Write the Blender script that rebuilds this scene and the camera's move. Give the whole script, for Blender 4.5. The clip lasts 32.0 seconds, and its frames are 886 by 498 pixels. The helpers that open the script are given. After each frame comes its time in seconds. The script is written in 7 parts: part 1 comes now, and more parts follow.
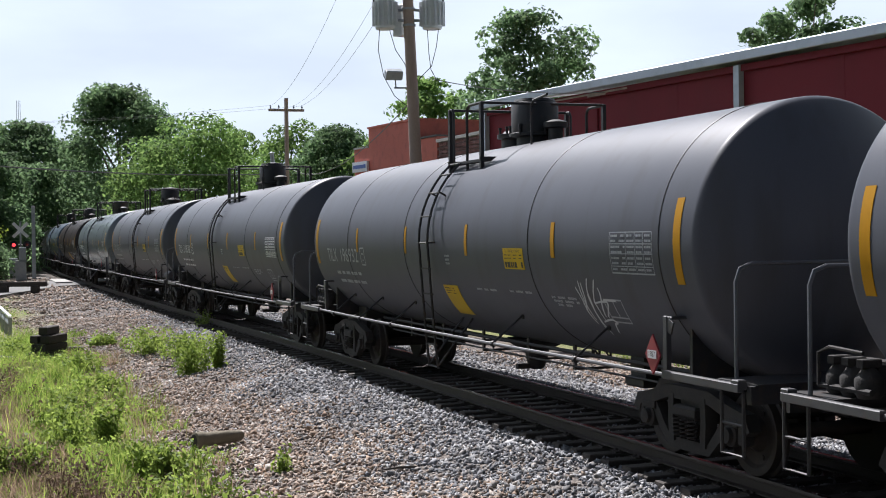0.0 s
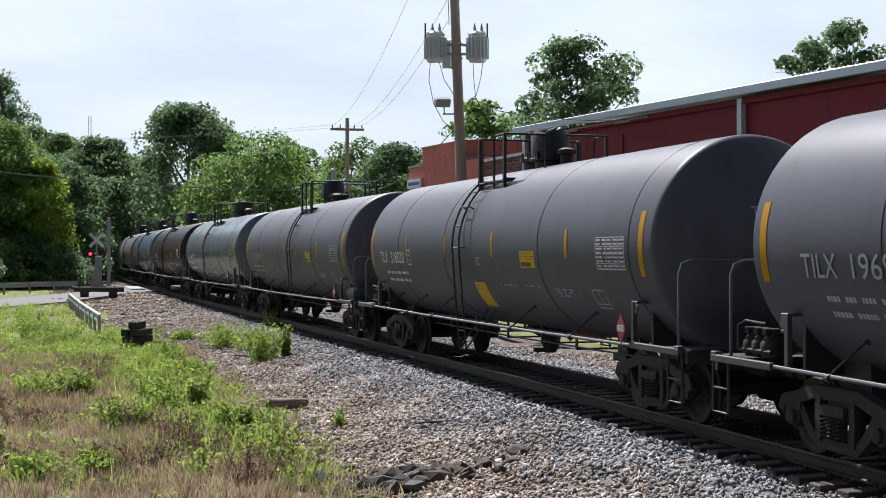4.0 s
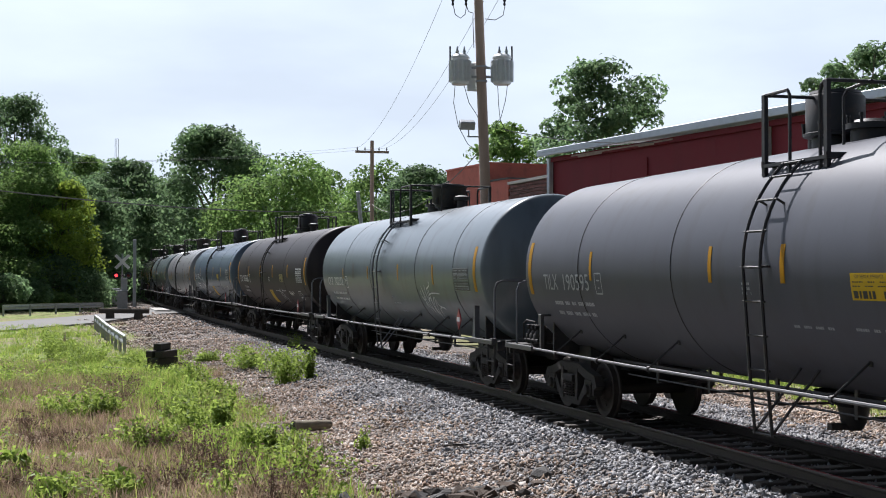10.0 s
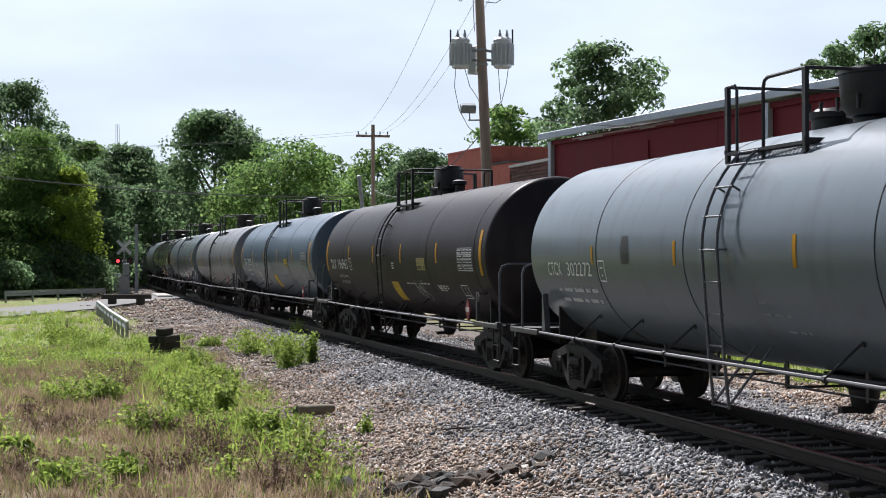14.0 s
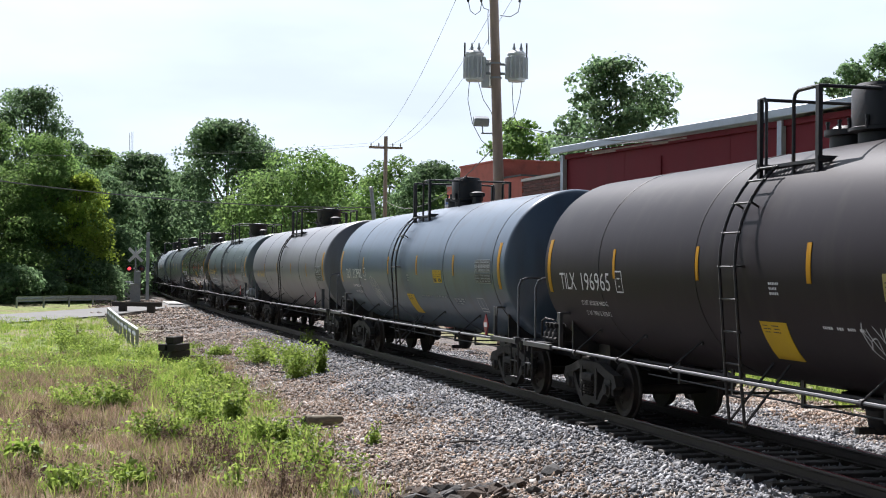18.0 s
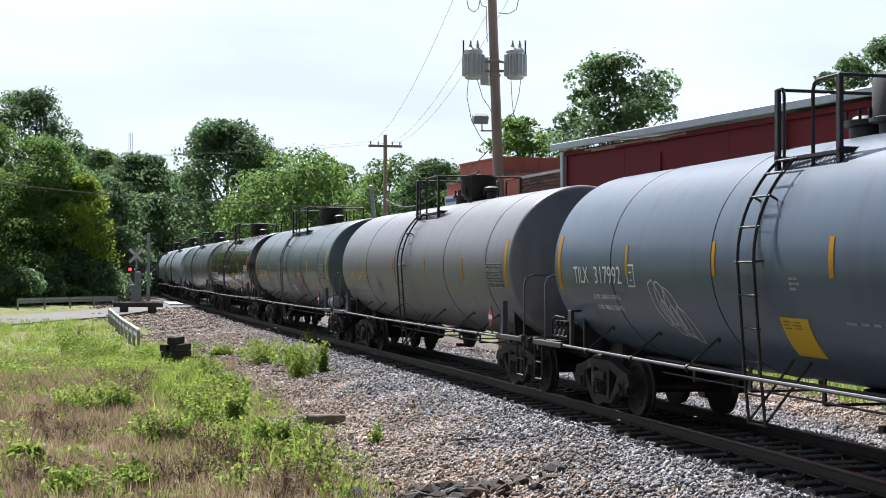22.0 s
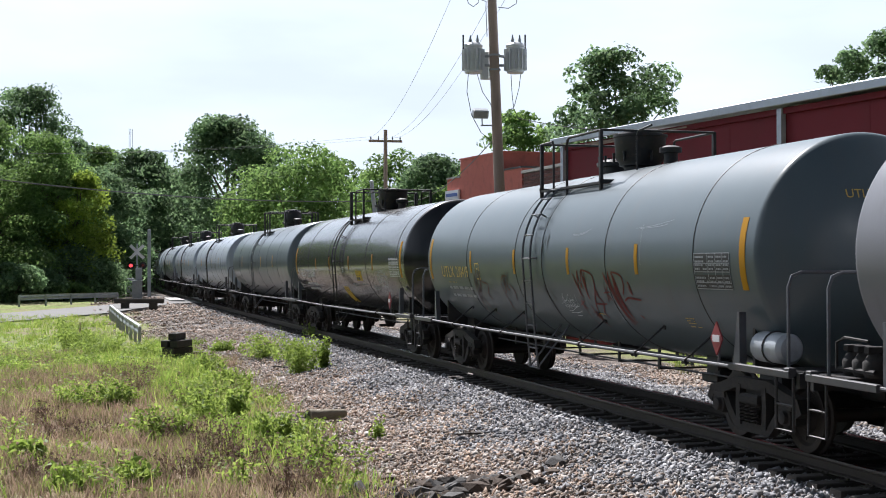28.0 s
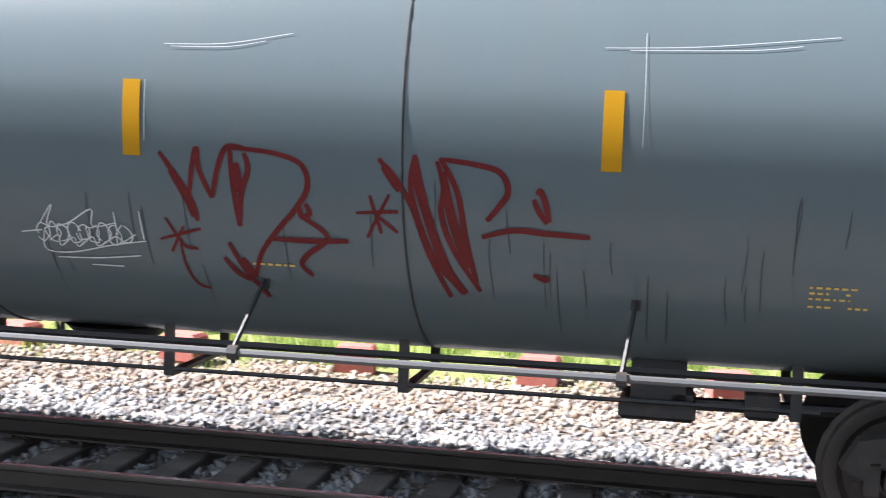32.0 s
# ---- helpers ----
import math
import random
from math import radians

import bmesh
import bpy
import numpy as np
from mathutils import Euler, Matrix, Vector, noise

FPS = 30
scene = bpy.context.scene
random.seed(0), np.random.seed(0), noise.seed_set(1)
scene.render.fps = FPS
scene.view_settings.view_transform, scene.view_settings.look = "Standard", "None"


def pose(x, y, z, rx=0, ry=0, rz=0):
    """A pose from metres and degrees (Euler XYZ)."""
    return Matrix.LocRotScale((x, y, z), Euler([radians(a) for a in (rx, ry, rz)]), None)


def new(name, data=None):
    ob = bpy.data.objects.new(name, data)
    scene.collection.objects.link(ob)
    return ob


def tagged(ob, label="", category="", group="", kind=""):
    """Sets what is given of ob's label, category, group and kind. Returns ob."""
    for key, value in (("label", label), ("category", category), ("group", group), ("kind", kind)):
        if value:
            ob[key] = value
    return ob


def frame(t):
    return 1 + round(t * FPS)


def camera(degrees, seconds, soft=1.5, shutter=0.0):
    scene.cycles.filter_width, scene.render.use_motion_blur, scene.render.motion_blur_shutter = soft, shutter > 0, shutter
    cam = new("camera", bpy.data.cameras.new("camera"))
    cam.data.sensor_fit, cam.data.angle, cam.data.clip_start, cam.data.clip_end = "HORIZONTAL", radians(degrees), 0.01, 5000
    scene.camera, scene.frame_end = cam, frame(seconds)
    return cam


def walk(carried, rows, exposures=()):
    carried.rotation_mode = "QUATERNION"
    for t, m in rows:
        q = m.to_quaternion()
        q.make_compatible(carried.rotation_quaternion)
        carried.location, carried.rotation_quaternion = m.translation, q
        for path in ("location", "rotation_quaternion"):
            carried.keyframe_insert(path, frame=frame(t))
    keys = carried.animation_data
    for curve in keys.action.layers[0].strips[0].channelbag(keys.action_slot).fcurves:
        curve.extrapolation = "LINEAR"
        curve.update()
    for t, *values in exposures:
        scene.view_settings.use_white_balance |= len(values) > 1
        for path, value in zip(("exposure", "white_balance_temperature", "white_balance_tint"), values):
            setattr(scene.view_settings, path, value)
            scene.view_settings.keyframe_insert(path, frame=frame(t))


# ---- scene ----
cam = camera(36.48, 32.0, soft=1.0, shutter=0.07)
PATH = [  # seconds, x, y, z, turn to the left from +y, tilt up, lean
    (0.0, -4.84, 0.81, 2.61, 73.52, -0.55, -0.71),
    (0.5, -3.30, 0.55, 2.56, 73.60, -0.26, -0.67),
    (1.0, -2.42, 0.41, 2.51, 74.42, -0.14, -0.73),
    (1.5, -1.97, 0.34, 2.48, 74.41, -0.38, -0.74),
    (2.0, -1.55, 0.26, 2.47, 74.69, -0.40, -0.59),
    (2.5, -0.55, 0.09, 2.43, 75.36, 0.01, -0.39),
    (4.5, 0.00, 0.00, 2.40, 76.23, 0.30, -0.10),
    (5.0, 0.00, 0.00, 2.40, 76.56, 0.62, -0.16),
    (5.5, 0.00, 0.00, 2.40, 76.85, 0.78, -0.03),
    (6.0, 0.00, 0.00, 2.40, 77.02, 0.83, 0.07),
    (6.5, 0.00, 0.00, 2.40, 77.08, 0.87, -0.07),
    (7.0, 0.00, 0.00, 2.40, 77.15, 0.90, -0.25),
    (7.5, 0.00, 0.00, 2.40, 77.22, 0.90, -0.23),
    (8.0, 0.00, 0.00, 2.40, 77.17, 0.88, -0.33),
    (8.5, 0.00, 0.00, 2.40, 77.08, 0.87, -0.31),
    (9.0, 0.00, 0.00, 2.40, 77.06, 1.00, -0.15),
    (9.5, 0.00, 0.00, 2.40, 77.06, 1.10, 0.03),
    (10.0, 0.00, 0.00, 2.40, 77.08, 1.12, 0.07),
    (10.5, 0.00, 0.00, 2.40, 77.10, 1.00, -0.02),
    (11.0, 0.00, 0.00, 2.40, 77.16, 0.94, -0.13),
    (11.5, 0.00, 0.00, 2.40, 77.13, 0.81, -0.26),
    (12.0, 0.00, 0.00, 2.40, 77.09, 0.68, -0.45),
    (12.5, 0.00, 0.00, 2.40, 77.02, 0.57, -0.56),
    (13.0, 0.00, 0.00, 2.40, 76.93, 0.53, -0.44),
    (13.5, 0.00, 0.00, 2.40, 76.98, 0.48, -0.36),
    (14.0, 0.00, 0.00, 2.40, 77.15, 0.43, -0.25),
    (14.5, 0.00, 0.00, 2.40, 77.20, 0.36, -0.14),
    (16.5, 0.00, 0.00, 2.40, 77.43, 0.74, 0.39),
    (17.0, 0.00, 0.00, 2.40, 77.48, 0.82, 0.47),
    (17.5, 0.00, 0.00, 2.40, 77.57, 0.89, 0.53),
    (18.0, 0.00, 0.00, 2.40, 77.62, 0.96, 0.66),
    (18.5, 0.00, 0.00, 2.40, 77.62, 0.92, 0.69),
    (19.0, 0.00, 0.00, 2.40, 77.64, 0.89, 0.47),
    (19.5, 0.00, 0.00, 2.40, 77.64, 0.79, 0.37),
    (20.0, 0.00, 0.00, 2.40, 77.61, 0.78, 0.18),
    (20.5, 0.00, 0.00, 2.40, 77.68, 0.80, 0.10),
    (21.0, 0.00, 0.00, 2.40, 77.69, 0.85, 0.02),
    (21.5, 0.00, 0.00, 2.40, 77.66, 0.85, 0.02),
    (22.0, 0.00, 0.00, 2.40, 77.64, 0.87, 0.13),
    (22.5, 0.00, 0.00, 2.40, 77.58, 0.90, 0.28),
    (23.0, 0.00, 0.00, 2.40, 77.59, 0.95, 0.27),
    (23.5, 0.00, 0.00, 2.40, 77.56, 0.93, 0.42),
    (24.0, 0.00, 0.00, 2.40, 77.52, 0.96, 0.35),
    (24.5, 0.00, 0.00, 2.40, 77.49, 0.96, 0.21),
    (26.5, 0.00, 0.00, 2.40, 77.57, 0.84, 0.02),
    (27.0, 0.00, 0.00, 2.40, 77.65, 0.79, 0.21),
    (27.5, 0.00, 0.00, 2.40, 77.63, 0.68, 0.01),
    (28.0, 0.00, 0.00, 2.40, 77.67, 0.65, -0.13),
    (28.5, 0.00, 0.00, 2.40, 77.71, 0.63, -0.23),
    (29.0, 0.00, 0.00, 2.40, 77.82, 0.64, -0.18),
    (29.5, 0.00, 0.00, 2.40, 77.85, 0.58, -0.18),
    (30.0, 0.00, 0.00, 2.40, 77.85, 0.46, -0.32),
    (30.3, 0.00, 0.00, 2.40, 76.75, 0.34, -0.30),
    (30.5, 0.00, 0.00, 2.40, 73.73, 0.23, -0.43),
    (31.0, 0.00, 0.00, 2.40, 58.02, -0.45, 0.04),
    (31.2, 0.00, 0.00, 2.40, 51.27, -1.20, -0.07),
    (31.5, 0.00, 0.00, 2.40, 39.08, -3.20, 1.20),
    (31.7, 0.00, 0.00, 2.40, 28.72, -4.03, 0.81),
    (32.0, 0.00, 0.00, 2.40, 11.59, -4.75, 2.2),
]


def cam_pose(x, y, z, yaw, pitch, roll):
    return pose(x, y, z, 90 + pitch, 0, yaw) @ pose(0, 0, 0, 0, 0, roll)


LIGHT = [(0, 0.56, 6150, 14), (2, 0.5, 6150, 14), (4.5, 0.53, 6150, 14), (14, 0.53, 6150, 14), (17, 0.71, 6150, 14), (23.2, 0.71, 6150, 14), (23.9, 0.47, 6150, 14), (24.5, 0.50, 6150, 14), (26.5, 0.71, 6150, 14), (30.4, 0.71, 6150, 14), (31, 0.73, 6150, 14), (31.5, 1.20, 6150, 14), (32, 1.90, 6150, 14)]   # seconds, stops, kelvin, tint
walk(cam, [(t, cam_pose(*row)) for t, *row in PATH], LIGHT)

# ---- world and sun ----
SUN_TURN, SUN_UP = 90.0, 51.0          # the sun stands along the track, over its far end
world = bpy.data.worlds.new("sky")
scene.world = world
world.use_nodes = True
wn = world.node_tree.nodes
sky = wn.new("ShaderNodeTexSky")
sky.sky_type, sky.sun_disc = "NISHITA", False
sky.sun_elevation, sky.sun_rotation = radians(SUN_UP), radians(-SUN_TURN)
sky.air_density, sky.dust_density, sky.ozone_density = 1.0, 1.0, 2.5
haze = wn.new("ShaderNodeMix")
haze.data_type = "RGBA"
haze.inputs[7].default_value = (42.4, 47.5, 52.2, 1)
up, thin, fall = wn.new("ShaderNodeTexCoord"), wn.new("ShaderNodeSeparateXYZ"), wn.new("ShaderNodeMapRange")
world.node_tree.links.new(up.outputs["Generated"], thin.inputs[0])
world.node_tree.links.new(thin.outputs[2], fall.inputs[0])
fall.interpolation_type = "SMOOTHSTEP"
fall.inputs[1].default_value, fall.inputs[2].default_value = 0.3, 1.0
fall.inputs[3].default_value, fall.inputs[4].default_value = 0.9, 0.0
side, both = wn.new("ShaderNodeMapRange"), wn.new("ShaderNodeMath")
side.interpolation_type = "SMOOTHSTEP"
side.inputs[1].default_value, side.inputs[2].default_value = 0.85, -0.15
side.inputs[3].default_value, side.inputs[4].default_value = 0.06, 1.0
both.operation = "MULTIPLY"
world.node_tree.links.new(thin.outputs[0], side.inputs[0])
world.node_tree.links.new(side.outputs[0], both.inputs[0])
world.node_tree.links.new(fall.outputs[0], both.inputs[1])
cloud, soft, veil = wn.new("ShaderNodeTexNoise"), wn.new("ShaderNodeMapRange"), wn.new("ShaderNodeMath")
cloud.inputs["Scale"].default_value, cloud.inputs["Detail"].default_value = 3.5, 5
flat = wn.new("ShaderNodeMapping")
flat.inputs["Scale"].default_value = (1, 1, 3.5)
world.node_tree.links.new(up.outputs["Generated"], flat.inputs[0])
world.node_tree.links.new(flat.outputs[0], cloud.inputs["Vector"])
soft.inputs[1].default_value, soft.inputs[2].default_value = 0.35, 0.65
soft.inputs[3].default_value, soft.inputs[4].default_value = 0.86, 1.08
veil.operation = "MULTIPLY"
world.node_tree.links.new(cloud.outputs["Fac"], soft.inputs[0])
world.node_tree.links.new(soft.outputs[0], veil.inputs[0])
world.node_tree.links.new(both.outputs[0], veil.inputs[1])
world.node_tree.links.new(veil.outputs[0], haze.inputs[0])
world.node_tree.links.new(sky.outputs[0], haze.inputs[6])
# the haze brightens round the sun
glow, toward, white = wn.new("ShaderNodeVectorMath"), wn.new("ShaderNodeMapRange"), wn.new("ShaderNodeVectorMath")
glow.operation, white.operation = "DOT_PRODUCT", "SCALE"
glow.inputs[1].default_value = Vector((-math.cos(radians(SUN_UP)), -0.115, math.sin(radians(SUN_UP)))).normalized()
toward.interpolation_type = "SMOOTHSTEP"
toward.inputs[1].default_value, toward.inputs[2].default_value = 0.76, 1.02
toward.inputs[3].default_value, toward.inputs[4].default_value = 1.0, 1.9
world.node_tree.links.new(up.outputs["Generated"], glow.inputs[0])
world.node_tree.links.new(glow.outputs["Value"], toward.inputs[0])
world.node_tree.links.new(haze.outputs[2], white.inputs[0])
world.node_tree.links.new(toward.outputs[0], white.inputs["Scale"])
world.node_tree.links.new(white.outputs[0], wn["Background"].inputs[0])
wn["Background"].inputs[1].default_value = 0.015
sun = new("sun", bpy.data.lights.new("sun", "SUN"))
sun.data.energy, sun.data.angle, sun.data.color = 5.9, radians(0.55), (1.0, 0.96, 0.9)
su = Vector((-math.sin(radians(SUN_TURN)) * math.cos(radians(SUN_UP)), -0.115, math.sin(radians(SUN_UP))))
sun.matrix_world = Matrix.Translation((0, 0, 60)) @ su.to_track_quat("Z", "Y").to_matrix().to_4x4()


# ---- materials ----
def material(name, base, rough=0.6, metal=0.0, vary=0.25, scale=3.0, fine=40.0, bump=0.15, dirt=None, dirt_amount=0.4,
             streak=False, per_object=0.0, spec=0.5, coat=0.0, coat_rough=0.25):
    m = bpy.data.materials.new(name)
    m.use_nodes = True
    n, link = m.node_tree.nodes, m.node_tree.links.new
    b = n["Principled BSDF"]
    b.inputs["Roughness"].default_value, b.inputs["Metallic"].default_value = rough, metal
    b.inputs["Specular IOR Level"].default_value = spec
    b.inputs["Coat Weight"].default_value = coat
    b.inputs["Coat Roughness"].default_value = coat_rough
    b.inputs["Coat IOR"].default_value = 1.62
    tc = n.new("ShaderNodeTexCoord")
    mp = n.new("ShaderNodeMapping")
    link(tc.outputs["Object"], mp.inputs[0])
    if streak:
        mp.inputs["Scale"].default_value = (1.0, 1.0, 0.12)
    big, small = n.new("ShaderNodeTexNoise"), n.new("ShaderNodeTexNoise")
    big.inputs["Scale"].default_value, small.inputs["Scale"].default_value = scale, fine
    big.inputs["Detail"].default_value, small.inputs["Detail"].default_value = 6, 3
    link(mp.outputs[0], big.inputs["Vector"])
    link(tc.outputs["Object"], small.inputs["Vector"])
    dark = tuple(c * (1 - vary) for c in base)
    light = tuple(min(1, c * (1 + vary)) for c in base)
    ramp = n.new("ShaderNodeMix")
    ramp.data_type = "RGBA"
    ramp.inputs[6].default_value, ramp.inputs[7].default_value = (*dark, 1), (*light, 1)
    mixn = n.new("ShaderNodeMath")
    mixn.operation = "MULTIPLY_ADD"
    mixn.inputs[1].default_value = 0.45
    half = n.new("ShaderNodeMath")
    half.operation = "MULTIPLY"
    half.inputs[1].default_value = 0.55
    link(big.outputs["Fac"], half.inputs[0])
    link(small.outputs["Fac"], mixn.inputs[0])
    link(half.outputs[0], mixn.inputs[2])
    link(mixn.outputs[0], ramp.inputs[0])
    col = ramp.outputs[2]
    if dirt:
        dn = n.new("ShaderNodeTexNoise")
        dn.inputs["Scale"].default_value, dn.inputs["Detail"].default_value = scale * 1.7, 8
        link(mp.outputs[0], dn.inputs["Vector"])
        rr = n.new("ShaderNodeMapRange")
        rr.inputs[1].default_value, rr.inputs[2].default_value = 0.52, 0.72
        rr.inputs[4].default_value = dirt_amount
        link(dn.outputs["Fac"], rr.inputs[0])
        mx = n.new("ShaderNodeMix")
        mx.data_type = "RGBA"
        mx.inputs[7].default_value = (*dirt, 1)
        link(rr.outputs[0], mx.inputs[0])
        link(col, mx.inputs[6])
        col = mx.outputs[2]
    if per_object:
        oi = n.new("ShaderNodeObjectInfo")
        hv = n.new("ShaderNodeHueSaturation")
        mr = n.new("ShaderNodeMapRange")
        mr.inputs[3].default_value, mr.inputs[4].default_value = 1 - per_object, 1 + per_object
        link(oi.outputs["Random"], mr.inputs[0])
        link(mr.outputs[0], hv.inputs["Value"])
        link(col, hv.inputs["Color"])
        col = hv.outputs[0]
    link(col, b.inputs["Base Color"])
    if bump:
        bp = n.new("ShaderNodeBump")
        bp.inputs["Strength"].default_value, bp.inputs["Distance"].default_value = bump, 0.02
        link(small.outputs["Fac"], bp.inputs["Height"])
        link(bp.outputs[0], b.inputs["Normal"])
    return m


def island_material(name, colors, rough=0.9, translucent=0.0, spec=0.3, clump=0.0):
    """Many loose pieces in one mesh, each with its own shade."""
    m = bpy.data.materials.new(name)
    m.use_nodes = True
    n, link = m.node_tree.nodes, m.node_tree.links.new
    b = n["Principled BSDF"]
    b.inputs["Roughness"].default_value = rough
    b.inputs["Specular IOR Level"].default_value = spec
    g = n.new("ShaderNodeNewGeometry")
    r = n.new("ShaderNodeValToRGB")
    while len(r.color_ramp.elements) < len(colors):
        r.color_ramp.elements.new(0.5)
    for i, (e, c) in enumerate(zip(r.color_ramp.elements, colors)):
        e.position, e.color = i / max(1, len(colors) - 1), (*c, 1)
    link(g.outputs["Random Per Island"], r.inputs[0])
    tc, nz = n.new("ShaderNodeTexCoord"), n.new("ShaderNodeTexNoise")
    nz.inputs["Scale"].default_value = clump or 0.7
    link(tc.outputs["Object"], nz.inputs["Vector"])
    hs, mr = n.new("ShaderNodeHueSaturation"), n.new("ShaderNodeMapRange")
    mr.inputs[1].default_value, mr.inputs[2].default_value = 0.3, 0.7
    # wider swing for crowns puts the clumps' light and dark into leaf colour
    mr.inputs[3].default_value, mr.inputs[4].default_value = (0.55, 1.5) if clump else (0.75, 1.25)
    link(nz.outputs["Fac"], mr.inputs[0])
    link(mr.outputs[0], hs.inputs["Value"])
    link(r.outputs[0], hs.inputs["Color"])
    link(hs.outputs[0], b.inputs["Base Color"])
    if translucent:
        tr, mx = n.new("ShaderNodeBsdfTranslucent"), n.new("ShaderNodeMixShader")
        hs2 = n.new("ShaderNodeHueSaturation")
        hs2.inputs["Hue"].default_value, hs2.inputs["Value"].default_value = 0.48, 1.6
        link(hs.outputs[0], hs2.inputs["Color"])
        link(hs2.outputs[0], tr.inputs["Color"])
        mx.inputs[0].default_value = translucent
        link(b.outputs[0], mx.inputs[1])
        link(tr.outputs[0], mx.inputs[2])
        link(mx.outputs[0], n["Material Output"].inputs[0])
    return m


RUST, GRIME = (0.09, 0.05, 0.03), (0.05, 0.045, 0.04)


def tank_paint(name, base, rough=0.3, dirt=GRIME, amount=0.35, coat=0.8):
    return material(name, base, rough=0.45, vary=0.12, scale=1.6, fine=60, bump=0.015, dirt=dirt, dirt_amount=amount, streak=True, spec=0.08, coat=coat, coat_rough=rough)


PAINT = {
    "grey": tank_paint("grey_tank_paint", (0.079, 0.083, 0.1), 0.4, coat=0.2),
    "black": tank_paint("black_tank_paint", (0.026, 0.0215, 0.0245), 0.4, coat=0.06),
    "gloss": tank_paint("glossy_black_tank_paint", (0.014, 0.014, 0.014), 0.15, coat=1.0),
    "white": tank_paint("pale_grey_tank_paint", (0.108, 0.133, 0.155), 0.2, coat=0.65),
    # pale base for the far cars, their grazing sky sheen put into it
    "pale": tank_paint("pale_sheen_tank_paint", (0.31, 0.355, 0.415), 0.26, coat=0.6),
    "blue": tank_paint("blue_grey_tank_paint", (0.072, 0.102, 0.145), 0.22, coat=0.5),
    "tan": tank_paint("warm_grey_tank_paint", (0.158, 0.162, 0.178), 0.3, (0.08, 0.07, 0.058), coat=0.45),
    "slate": tank_paint("slate_tank_paint", (0.084, 0.109, 0.121), 0.22, (0.095, 0.108, 0.112), 0.5, coat=0.5),
}
for _kind, _ior in (("slate", 1.6), ("blue", 1.55), ("grey", 1.55), ("black", 1.5), ("white", 1.55), ("pale", 1.6), ("tan", 1.55)):
    PAINT[_kind].node_tree.nodes["Principled BSDF"].inputs["Coat IOR"].default_value = _ior
BLACK_STEEL = material("black_steel", (0.016, 0.016, 0.018), 0.55, 0.0, 0.4, 4, 60, 0.1, RUST, 0.35)
GREY_STEEL = material("worn_grey_steel", (0.1, 0.106, 0.12), 0.45, 0.3, 0.3, 4, 60, 0.08, RUST, 0.3)
SILL_STEEL = material("worn_grey_sill", (0.06, 0.06, 0.064), 0.5, 0.2, 0.3, 3, 60, 0.06, RUST, 0.35)
PALE_PIPE = material("worn_grey_pipe", (0.075, 0.077, 0.083), 0.5, 0.1, 0.2, 4, 60, 0.05, RUST, 0.25)
TRUCK_IRON = material("dusty_cast_iron", (0.02, 0.018, 0.017), 0.8, 0.1, 0.4, 5, 50, 0.3, (0.06, 0.044, 0.034), 0.4)
WHEEL_STEEL = material("rusty_wheel_steel", (0.035, 0.029, 0.026), 0.65, 0.4, 0.4, 6, 60, 0.1, (0.06, 0.042, 0.032), 0.5)
YELLOW = material("yellow_reflective_tape", (0.4, 0.2, 0.006), 0.4, 0, 0.15, 6, 80, 0.02, spec=0.12)
YELLOW_LABEL = material("yellow_label", (0.52, 0.35, 0.02), 0.45, 0, 0.1, 6, 80, 0.02, spec=0.12)
YELLOW_DULL = material("faded_yellow_label", (0.28, 0.23, 0.07), 0.5, 0, 0.2, 6, 80, 0.02)
STENCIL = material("white_stencil_paint", (0.62, 0.63, 0.65), 0.5, 0, 0.15, 20, 90, 0.0)
DULL_STENCIL = material("faded_stencil_paint", (0.32, 0.34, 0.36), 0.5, 0, 0.3, 20, 90, 0.0)
GOLD_STENCIL = material("gold_stencil_paint", (0.55, 0.38, 0.08), 0.5, 0, 0.15, 20, 90, 0.0)
DARK_INK = material("black_print", (0.02, 0.02, 0.022), 0.5, 0, 0.1, 20, 90, 0.0)
GRIME_INK = material("thin_dark_grime", (0.022, 0.026, 0.028), 0.5, 0, 0.3, 20, 90, 0.0)
RED_SPRAY = material("dark_red_spray_paint", (0.108, 0.016, 0.016), 0.4, 0, 0.6, 5, 50, 0.0, spec=0.12)
OLD_SPRAY = material("faded_brown_red_spray_paint", (0.07, 0.03, 0.03), 0.4, 0, 0.5, 5, 50, 0.0, spec=0.12)
WHITE_SPRAY = material("white_spray_paint", (0.5, 0.53, 0.55), 0.5, 0, 0.3, 9, 50, 0.0)
PLACARD_RED = material("red_placard", (0.24, 0.03, 0.04), 0.45, 0, 0.1, 9, 50, 0.0)
RAIL_STEEL = material("brown_rail_steel", (0.05, 0.04, 0.035), 0.55, 0.5, 0.3, 3, 50, 0.15)
RAIL_TOP = material("polished_rail_head", (0.45, 0.45, 0.46), 0.25, 0.9, 0.15, 2, 30, 0.02)
TIE_WOOD = material("creosoted_tie_timber", (0.05, 0.042, 0.036), 0.9, 0, 0.5, 3, 30, 0.5, (0.11, 0.095, 0.08), 0.5, per_object=0.3)
BARK = material("bark", (0.12, 0.095, 0.07), 0.95, 0, 0.4, 2, 18, 0.6)
POLE_WOOD = material("weathered_pole_timber", (0.38, 0.29, 0.24), 0.9, 0, 0.35, 2, 25, 0.4, (0.15, 0.11, 0.085), 0.5, streak=True)
XF_GREY = material("transformer_grey_paint", (0.68, 0.7, 0.71), 0.4, 0, 0.1, 3, 40, 0.03, GRIME, 0.15)
WIRE = material("weathered_wire", (0.12, 0.12, 0.12), 0.6, 0.3, 0.2, 2, 30, 0.0)
